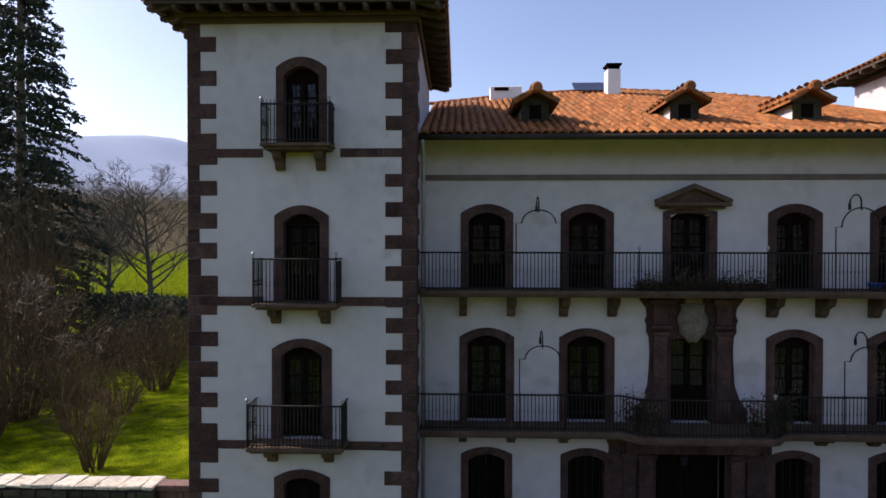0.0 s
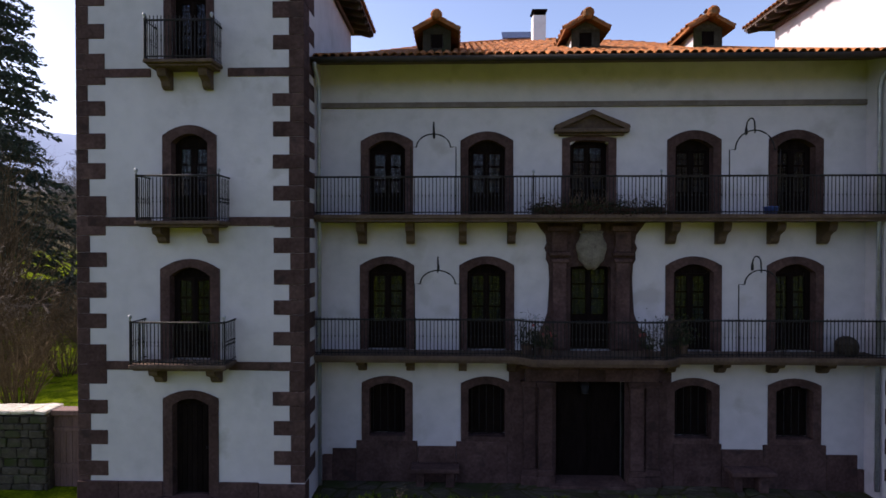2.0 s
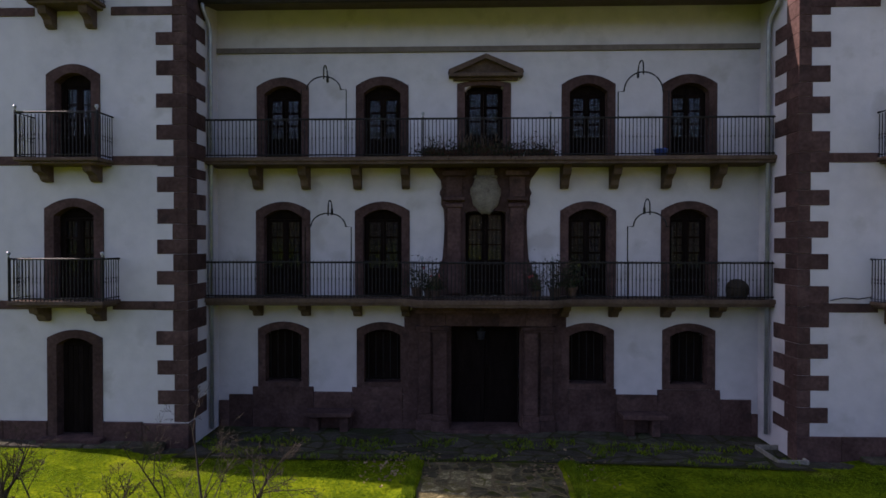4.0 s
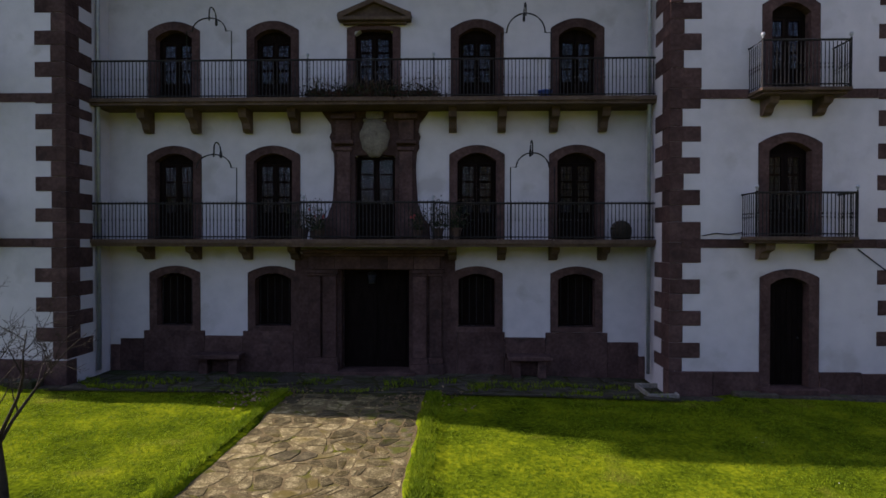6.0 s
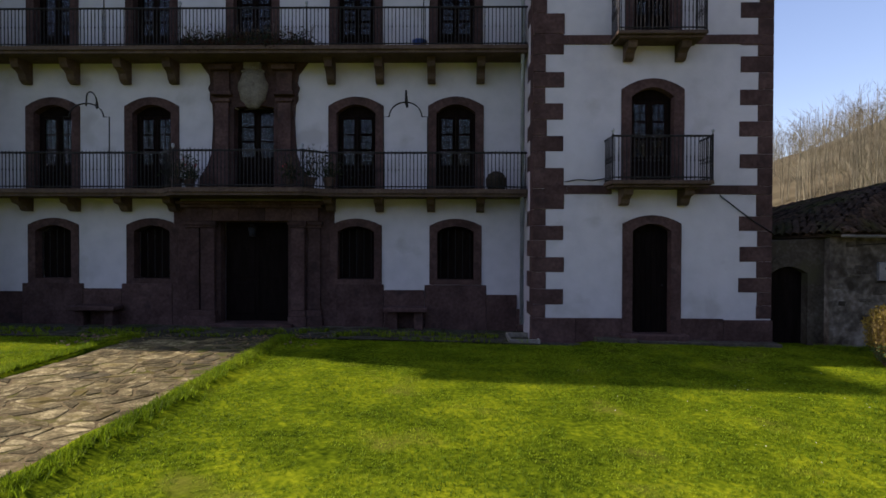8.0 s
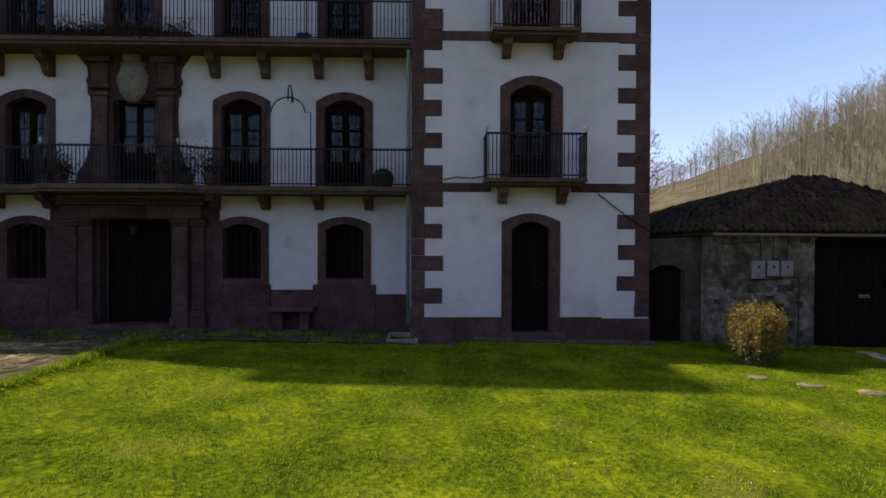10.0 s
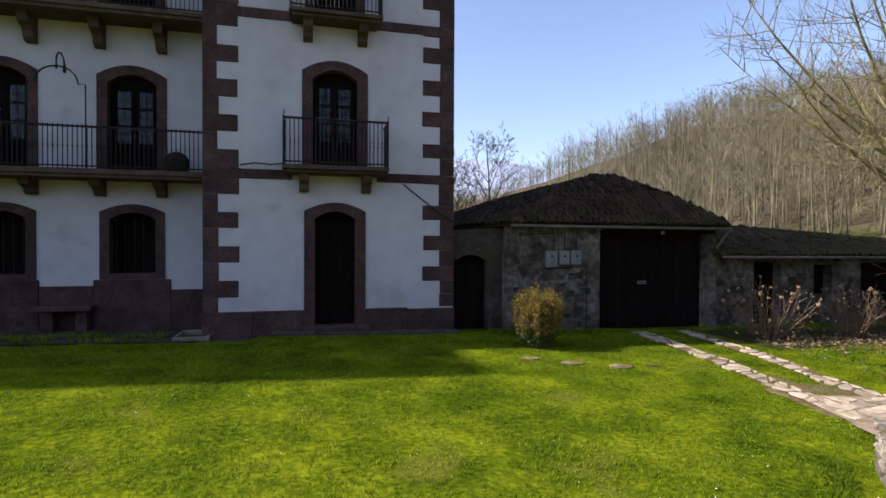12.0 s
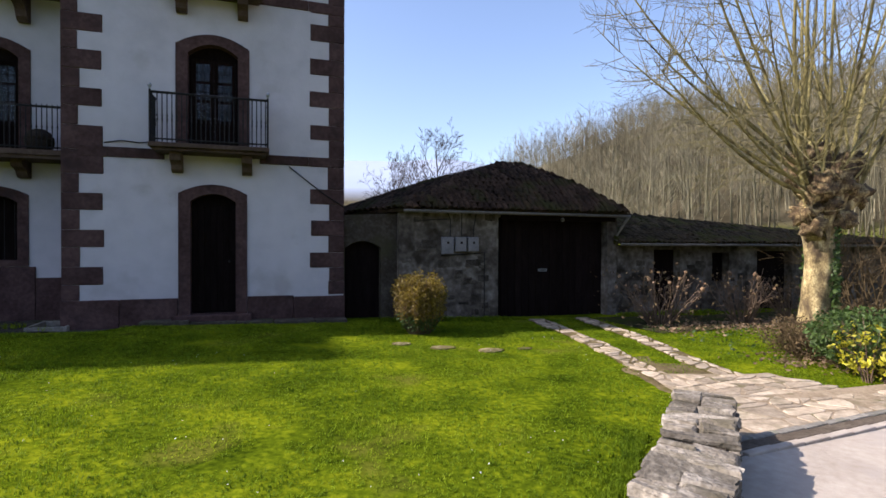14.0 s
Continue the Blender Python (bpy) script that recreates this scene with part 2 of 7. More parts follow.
# Pale curtain cloth coloured near-black, the dimness of the rooms put into it.
CURTAIN = material("dimmed_curtain", [(0.014, 0.0145, 0.018), (0.021, 0.022, 0.027), (0.03, 0.031, 0.037)], 6, 0.95, 0.2, spec=0.1)
PANEL = material("dark_solar_glass", [(0.02, 0.03, 0.06), (0.03, 0.04, 0.08), (0.04, 0.05, 0.10)], 3, 0.15, 0.0)


def glass_material():
    m = bpy.data.materials.new("window_glass")
    m.use_nodes = True
    b = m.node_tree.nodes["Principled BSDF"]
    b.inputs["Base Color"].default_value = (0.80, 0.86, 0.88, 1)
    b.inputs["Roughness"].default_value = 0.04
    b.inputs["Transmission Weight"].default_value = 1.0
    b.inputs["IOR"].default_value = 1.25
    nz = m.node_tree.nodes.new("ShaderNodeTexNoise")
    nz.inputs["Scale"].default_value = 2.0
    bp = m.node_tree.nodes.new("ShaderNodeBump")
    bp.inputs["Strength"].default_value, bp.inputs["Distance"].default_value = 0.08, 0.03
    m.node_tree.links.new(nz.outputs["Fac"], bp.inputs["Height"])
    m.node_tree.links.new(bp.outputs["Normal"], b.inputs["Normal"])
    return m


GLASS = glass_material()


def let_light_through(m, share):
    """Thin leaves and blades pass part of the light that falls on their far side."""
    nt = m.node_tree
    bsdf = nt.nodes["Principled BSDF"]
    out = nt.nodes["Material Output"]
    tr = nt.nodes.new("ShaderNodeBsdfTranslucent")
    nt.links.new(bsdf.inputs["Base Color"].links[0].from_socket, tr.inputs["Color"])
    mix = nt.nodes.new("ShaderNodeMixShader")
    mix.inputs[0].default_value = share
    nt.links.new(bsdf.outputs[0], mix.inputs[1])
    nt.links.new(tr.outputs[0], mix.inputs[2])
    nt.links.new(mix.outputs[0], out.inputs["Surface"])


let_light_through(GRASS, 0.5)
for leafy in (LEAF, OLIVELEAF, YELLOWLEAF, DRYLEAF):
    let_light_through(leafy, 0.4)


def ground_material():
    """Lawn near the house, meadow and leaf-strewn slopes farther off; high far ground tinted blue for haze."""
    m = material("ground_cover", [(0.016, 0.031, 0.002), (0.074, 0.106, 0.004), (0.175, 0.205, 0.007)], 1.3, 1.0, 1.0, 14, fine=11, spots=((0.10, 0.108, 0.014), 0.9, 0.12), spec=0.0)
    nt = m.node_tree
    n, l = nt.nodes, nt.links
    bsdf = n["Principled BSDF"]
    lawn = bsdf.inputs["Base Color"].links[0].from_socket
    geo = n.new("ShaderNodeNewGeometry")
    sep = n.new("ShaderNodeSeparateXYZ")
    l.new(geo.outputs["Position"], sep.inputs[0])
    rise = n.new("ShaderNodeMapRange")
    rise.inputs[1].default_value, rise.inputs[2].default_value = 1.5, 4.0
    l.new(sep.outputs["Z"], rise.inputs[0])
    leafy = n.new("ShaderNodeTexNoise")
    leafy.inputs["Scale"].default_value, leafy.inputs["Detail"].default_value = 0.3, 8
    l.new(geo.outputs["Position"], leafy.inputs["Vector"])
    ramp = n.new("ShaderNodeValToRGB")
    ramp.color_ramp.elements[0].color, ramp.color_ramp.elements[1].color = (0.06, 0.051, 0.031, 1), (0.112, 0.097, 0.061, 1)
    ramp.color_ramp.elements[0].position, ramp.color_ramp.elements[1].position = 0.35, 0.68
    l.new(leafy.outputs["Fac"], ramp.inputs["Fac"])
    mix = n.new("ShaderNodeMix")
    mix.data_type = "RGBA"
    l.new(rise.outputs[0], mix.inputs[0])
    l.new(lawn, mix.inputs[6])
    l.new(ramp.outputs["Color"], mix.inputs[7])
    # Haze put into the colour: ground above 45 to 70 m turns pale blue.
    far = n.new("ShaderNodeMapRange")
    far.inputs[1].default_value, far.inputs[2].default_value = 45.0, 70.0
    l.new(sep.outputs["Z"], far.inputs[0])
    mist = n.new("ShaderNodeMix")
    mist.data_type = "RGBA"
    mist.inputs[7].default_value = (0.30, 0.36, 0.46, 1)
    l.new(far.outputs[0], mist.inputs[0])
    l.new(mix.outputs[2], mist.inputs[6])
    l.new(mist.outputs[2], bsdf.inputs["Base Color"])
    return m


GROUND = ground_material()


# ---- small tools ----
def mesh_of(bm, name, mat, smooth=False):
    me = bpy.data.meshes.new(name)
    bm.normal_update()
    bm.to_mesh(me)
    bm.free()
    me.materials.append(mat)
    if smooth:
        me.polygons.foreach_set("use_smooth", [True] * len(me.polygons))
    return me


def part(name, bm, mat, parent, label="", smooth=False):
    """Links a bmesh (or a ready mesh) as one mesh object under parent."""
    me = bm if isinstance(bm, bpy.types.Mesh) else mesh_of(bm, name, mat, smooth)
    ob = new(name, me)
    ob.parent = parent
    ob.matrix_parent_inverse = Matrix.Translation(-parent.location)
    return tagged(ob, label)


def thing(name, label, category, group="", kind="", at=(0, 0, 0)):
    ob = new(name)
    ob.location = at
    ob.empty_display_size = 0.1
    return tagged(ob, label, category, group, kind)


def box(bm, x0, x1, y0, y1, z0, z1, bevel=0.0):
    r = bmesh.ops.create_cube(bm, size=1.0)
    vs = r["verts"]
    for v in vs:
        v.co = Vector((x0 + (v.co.x + 0.5) * (x1 - x0), y0 + (v.co.y + 0.5) * (y1 - y0), z0 + (v.co.z + 0.5) * (z1 - z0)))
    if bevel:
        bmesh.ops.bevel(bm, geom=list({e for v in vs for e in v.link_edges}), offset=bevel, segments=1, affect="EDGES")
    return bm


def boxes(*rows, bevel=0.0):
    bm = bmesh.new()
    for r in rows:
        box(bm, *r, bevel=bevel)
    return bm


def prism(bm, outline, y0, y1, holes=()):
    """A slab with an outline in x and z, from y0 (front) to y1, with openings cut through it."""
    from mathutils.geometry import tessellate_polygon
    loops = [[Vector((x, 0, z)) for x, z in outline]] + [[Vector((x, 0, z)) for x, z in h] for h in holes]
    tris = tessellate_polygon(loops)
    flat = [v for lp in loops for v in lp]
    front = [bm.verts.new((v.x, y0, v.z)) for v in flat]
    rear = [bm.verts.new((v.x, y1, v.z)) for v in flat]
    for a, b, c in tris:
        for ring, flip in ((front, False), (rear, True)):
            try:
                bm.faces.new([ring[i] for i in ((a, b, c) if not flip else (c, b, a))])
            except ValueError:
                pass
    k = 0
    for lp in loops:
        for i in range(len(lp)):
            j = (i + 1) % len(lp)
            bm.faces.new((front[k + i], front[k + j], rear[k + j], rear[k + i]))
        k += len(lp)
    bmesh.ops.recalc_face_normals(bm, faces=bm.faces)
    return bm


def arch(cx, half, z0, top, rise, n=8):
    """An opening's outline with a flat segmental arch."""
    pts = [(cx - half, z0), (cx + half, z0)]
    for i in range(n + 1):
        u = 1 - 2 * i / n
        pts.append((cx + half * u, top - rise * u * u))
    return pts


def tube(V, F, pts, radii, n=5):
    """Adds a tapered tube along pts to the lists V, F."""
    prev = None
    for i, p in enumerate(pts):
        a = pts[max(0, i - 1)]
        b = pts[min(len(pts) - 1, i + 1)]
        d = (Vector(b) - Vector(a)).normalized()
        s = d.orthogonal().normalized()
        t = d.cross(s)
        base = len(V)
        for k in range(n):
            an = 2 * math.pi * k / n
            V.append(tuple(Vector(p) + (s * math.cos(an) + t * math.sin(an)) * radii[i]))
        if prev is not None:
            for k in range(n):
                F.append((prev + k, prev + (k + 1) % n, base + (k + 1) % n, base + k))
        prev = base


def raw(name, V, F, mat, smooth=False):
    me = bpy.data.meshes.new(name)
    me.from_pydata(V, [], F)
    me.materials.append(mat)
    if smooth:
        me.polygons.foreach_set("use_smooth", [True] * len(me.polygons))
    return me


def rod(pts, r, n=6):
    V, F = [], []
    tube(V, F, pts, [r] * len(pts), n)
    F.append(tuple(range(n - 1, -1, -1)))
    F.append(tuple(range(len(V) - n, len(V))))
    return V, F


def lathe(profile, n=12, at=(0, 0, 0)):
    """A turned body from (radius, height) rows."""
    bm = bmesh.new()
    rings = []
    for r, z in profile:
        rings.append([bm.verts.new((at[0] + r * math.cos(2 * math.pi * k / n), at[1] + r * math.sin(2 * math.pi * k / n), at[2] + z)) for k in range(n)])
    for a, b in zip(rings, rings[1:]):
        for k in range(n):
            bm.faces.new((a[k], a[(k + 1) % n], b[(k + 1) % n], b[k]))
    bm.faces.new(rings[0][::-1])
    bm.faces.new(rings[-1])
    return bm


def smooth01(a, b, v):
    t = min(1.0, max(0.0, (v - a) / (b - a)))
    return t * t * (3 - 2 * t)


# Bearings past 110 degrees: unseen hills behind the camera, added to block skylight.
HILL = [(-180, 14), (-150, 13.5), (-110, 10), (-75, 5), (-10, 0), (14, 0), (17, 3.5), (21, 6.4), (25.4, 7.5), (29.3, 8.9), (33.8, 10.2), (36.6, 11.5), (39.3, 12.4), (43.3, 13.1), (55, 13.5), (110, 14), (150, 14.5), (180, 14)]


def gz(x, y):
    """Height of the ground."""
    z = float(np.interp(x, [-8, 9, 18.5, 23, 60], [0.52, 0.46, 0.22, 0.10, 0.10]))
    dx, dy = x - 14, y
    r = math.hypot(dx, dy)
    az = math.degrees(math.atan2(dx, dy))
    if r > 38:
        deg = float(np.interp(az, *zip(*HILL)))
        z += smooth01(38, 135, r) * 125 * math.tan(radians(deg)) * (1 if az > 0 else smooth01(300, 700, r) * 3)
    if r > 300:
        z += smooth01(300, 1100, r) * (120 * math.exp(-((az - 18) / 20) ** 2) + 175 * math.exp(-((az + 40) / 45) ** 2)) * (1 + 0.10 * noise.noise((x / 130, y / 130, 0)))
    if -2 < x < 14 and 11 < y < 30:
        z -= 0.16 * smooth01(11.0, 12.6, y)
    if x < -9 and y > 14:
        z -= 0.7 * smooth01(16, 40, y)
    return z


# ---- ground ----
def build_ground():
    V, F = [], []
    rings = [0.0] + [0.6 * i for i in range(1, 44)]
    while rings[-1] < 4200:
        rings.append(rings[-1] * 1.09)
    n = 150
    for i, r in enumerate(rings):
        for k in range(n if i else 1):
            a = 2 * math.pi * k / n
            x, y = 9 + r * math.sin(a), 6 + r * math.cos(a)
            V.append((x, y, gz(x, y) + (0.007 * noise.noise((x * 0.9, y * 0.9, 3)) if r < 60 else 0)))
    for k in range(n):
        F.append((0, 1 + (k + 1) % n, 1 + k))
    for i in range(1, len(rings) - 1):
        a, b = 1 + (i - 1) * n, 1 + i * n
        for k in range(n):
            j = (k + 1) % n
            F.append((a + k, a + j, b + j, b + k))
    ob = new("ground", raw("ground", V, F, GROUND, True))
    return tagged(ob, "rough mown lawn running out to meadow and wooded hills, the far ones tinted for haze", "ground", kind="structure")


build_ground()

T, M = 12.39, 13.97


# ---- parts of the house ----
def rail_run(parent, pts, z0, z1, spacing, mesh, posts=()):
    """Top bar, foot bar and upright bars along a line in plan."""
    for name, z, r in (("handrail", z1, 0.024), ("foot_rail", z0 + 0.06, 0.015)):
        V, F = rod([(x, y, z) for x, y in pts], r, 6)
        part(name, raw(name, V, F, IRON), IRON, parent)
    for (xa, ya), (xb, yb) in zip(pts, pts[1:]):
        d = math.hypot(xb - xa, yb - ya)
        k = max(1, round(d / spacing))
        for i in range(k):
            u = (i + 0.5) / k
            b = part("bar", mesh, IRON, parent)
            b.location = (xa + (xb - xa) * u, ya + (yb - ya) * u, z0)
    for x, y in posts:
        V, F = rod([(x, y, z0), (x, y, z1 + 0.05)], 0.019, 8)
        post = part("post", raw("post", V, F, IRON), IRON, parent)
        post.data.name = "post"
        bm = lathe([(0.008, 0.03), (0.022, 0.05), (0.012, 0.07), (0.03, 0.09), (0.042, 0.12), (0.03, 0.155), (0.006, 0.17)], 10, (x, y, z1))
        part("finial", bm, ZINC, parent, "grey metal ball finial", True)


def bar_mesh(h, knots):
    V, F = rod([(0, 0, 0), (0, 0, h)], 0.0105, 5)
    me_v, me_f = list(V), list(F)
    for z in knots:
        base = len(me_v)
        rings = [(0.0085, z - 0.035), (0.02, z), (0.0085, z + 0.035)]
        for r, zz in rings:
            for k in range(5):
                me_v.append((r * math.cos(k * 1.2566), r * math.sin(k * 1.2566), zz))
        for i in range(2):
            for k in range(5):
                j = (k + 1) % 5
                me_f.append((base + i * 5 + k, base + i * 5 + j, base + i * 5 + 5 + j, base + i * 5 + 5 + k))
    return raw("bar", me_v, me_f, IRON)


def corbel(parent, x, y, z1, depth, h, w, mat):
    """A scrolled stone bracket under a balcony."""
    prof = [(0, 0), (0, -h), (-0.25 * depth, -h), (-0.42 * depth, -0.86 * h), (-0.5 * depth, -0.62 * h), (-0.66 * depth, -0.5 * h), (-0.9 * depth, -0.42 * h), (-depth, -0.22 * h), (-depth, 0)]
    bm = bmesh.new()
    a = [bm.verts.new((x - w / 2, y + py, z1 + pz)) for py, pz in prof]
    b = [bm.verts.new((x + w / 2, y + py, z1 + pz)) for py, pz in prof]
    bm.faces.new(a)
    bm.faces.new(b[::-1])
    for i in range(len(prof)):
        j = (i + 1) % len(prof)
        bm.faces.new((a[j], a[i], b[i], b[j]))
    bmesh.ops.recalc_face_normals(bm, faces=bm.faces)
    return part("corbel", bm, mat, parent, "carved sandstone bracket")


def opening(parent, cx, oh, ot, fh, ft, z0, y, kind, rows=3, rise=0.21, panel=0.62, bottom=False):
    """A stone-framed opening with its joinery. oh, ot: half width and top of the clear opening; fh, ft: those of the stone frame."""
    zf = z0 - (0.13 if bottom else 0)
    outer, inner = arch(cx, fh, zf, ft, rise + 0.03), arch(cx, oh, z0, ot, rise)
    if bottom:
        bm = prism(bmesh.new(), outer, y - 0.028, y + 0.26, [inner])
    else:
        bm = prism(bmesh.new(), [inner[0]] + [outer[0]] + outer[:1:-1] + [outer[1], inner[1]] + inner[2:], y - 0.028, y + 0.26)
    win = part("window" if kind != "door" else "door", bm, SAND, parent, "segmental arched red sandstone surround")
    yj = y + 0.19
    head = ot - rise - 0.04
    a0 = arch(cx, oh + 0.02, z0, ot + 0.02, rise)
    if kind == "door":
        part("door_leaf", prism(bmesh.new(), a0, yj + 0.02, yj + 0.07), DARKWOOD, win, "dark stained plank door")
        k = 7
        for i in range(k):
            xa = cx - oh + (2 * oh) * i / k
            part("plank", boxes((xa + 0.004, xa + 2 * oh / k - 0.004, yj, yj + 0.03, z0 + 0.01, head - 0.02), bevel=0.004), DARKWOOD, win)
        part("door_handle", lathe([(0.02, 0), (0.03, 0.02), (0.02, 0.05)], 8, (cx + oh * 0.7, yj - 0.02, z0 + 1.05)), IRON, win, "black iron knob")
        return win
    # Near-black boards added across the opening stand for the unlit room behind.
    if kind == "shutter":
        for s in (-1, 1):
            xa, xb = sorted((cx + s * 0.003, cx + s * (oh + 0.02)))
            part("shutter", prism(bmesh.new(), [(xa, z0), (xb, z0), (xb, ot - rise - 0.02 if s > 0 else ot), (xa, ot if s > 0 else ot - rise - 0.02)], yj + 0.12, yj + 0.16), DARKWOOD, win, "near-black board standing for the unlit opening")
        for i in range(5):
            V, F = rod([(cx - oh + 2 * oh * (i + 0.5) / 5, y + 0.12, z0 - 0.02), (cx - oh + 2 * oh * (i + 0.5) / 5, y + 0.12, ot - rise + 0.06)], 0.009, 5)
            part("grille_bar", raw("grille_bar", V, F, IRON), IRON, win)
        return win
    hole = [(cx - oh + 0.05, z0 + 0.03), (cx + oh - 0.05, z0 + 0.03), (cx + oh - 0.05, head), (cx - oh + 0.05, head)]
    part("window_frame", prism(bmesh.new(), a0, yj, yj + 0.07, [hole]), DARKWOOD, win, "dark wooden frame with arched head")
    x0, x1, zb = cx - oh + 0.05, cx + oh - 0.05, z0 + 0.03
    for s in (0, 1):
        la, lb = (x0 + 0.004, cx - 0.002) if s == 0 else (cx + 0.002, x1 - 0.004)
        zt = head - 0.004
        zp = zb + panel
        st = 0.075
        rws = [(la, la + st, yj + 0.012, yj + 0.06, zb, zt), (lb - st, lb, yj + 0.012, yj + 0.06, zb, zt), (la + st, lb - st, yj + 0.012, yj + 0.06, zt - st, zt), (la + st, lb - st, yj + 0.012, yj + 0.06, zp - 0.05, zp + 0.05), (la + st, lb - st, yj + 0.012, yj + 0.06, zb, zb + 0.12)]
        if panel > 0.2:
            rws.append((la + st, lb - st, yj + 0.028, yj + 0.05, zb + 0.12, zp - 0.05))
        ga, gb = zp + 0.05, zt - st
        for i in range(1, rows):
            zz = ga + (gb - ga) * i / rows
            rws.append((la + st, lb - st, yj + 0.018, yj + 0.054, zz - 0.026, zz + 0.026))
        xm = (la + lb) / 2
        rws.append((xm - 0.006, xm + 0.006, yj + 0.024, yj + 0.05, ga, gb))
        for i in range(rows):
            zz = ga + (gb - ga) * (i + 0.5) / rows
            rws.append((la + st, lb - st, yj + 0.026, yj + 0.048, zz - 0.006, zz + 0.006))
        part("curtain", curtain_mesh(la + 0.03, lb - 0.03, zb + 0.5 * panel, zt), CURTAIN, win, "net curtain coloured near-black for the dim room").location = (0, yj + 0.13, 0)
        part("casement", boxes(*rws), DARKWOOD, win, "dark wooden glazed leaf")
        for i in range(rows):
            for ca, cb in ((la + st, xm - 0.008), (xm + 0.008, lb - st)):
                p = part("pane", boxes((ca - 0.006, cb + 0.006, yj + 0.034, yj + 0.04, ga + (gb - ga) * i / rows + 0.012, ga + (gb - ga) * (i + 1) / rows - 0.012)), GLASS, win)
                p.visible_shadow = False
    return win


def curtain_mesh(x0, x1, z0, z1):
    V, F, n = [], [], 14
    for i in range(n + 1):
        x = x0 + (x1 - x0) * i / n
        for z in (z0, z1):
            V.append((x, 0.015 * math.sin(i * 1.9), z))
    for i in range(n):
        F.append((2 * i, 2 * i + 2, 2 * i + 3, 2 * i + 1))
    return raw("curtain", V, F, CURTAIN, True)


def cut(cx, oh, ot, z0, rise=0.21):
    return arch(cx, oh + 0.06, z0 - 0.03, ot + 0.06, rise)


# heights of the wide corner stones: A on the towers' left corners, B on the right ones
WIDE_A = [(13.19, 12.84), (12.41, 12.05), (11.64, 11.29), (10.95, 10.22), (9.85, 9.5), (9.1, 8.73), (8.41, 8.03), (7.64, 6.72), (6.33, 5.98), (5.63, 5.26), (4.9, 4.55), (4.18, 3.25), (2.88, 2.55), (2.17, 1.83), (1.45, 1.1)]
WIDE_B = [(13.5, 13.25), (12.87, 12.52), (12.11, 11.73), (11.34, 11.0), (10.59, 10.39), (10.0, 9.7), (9.35, 9.0), (8.59, 8.26), (7.87, 7.52), (7.13, 6.91), (6.67, 6.31), (5.93, 5.58), (5.22, 4.88), (4.49, 4.17), (3.78, 3.58), (3.1, 2.77), (2.42, 2.08), (1.72, 1.39)]


BAR_T = bar_mesh(0.96, (0.42, 0.5))
BAR_M = bar_mesh(0.93, (0.47,))


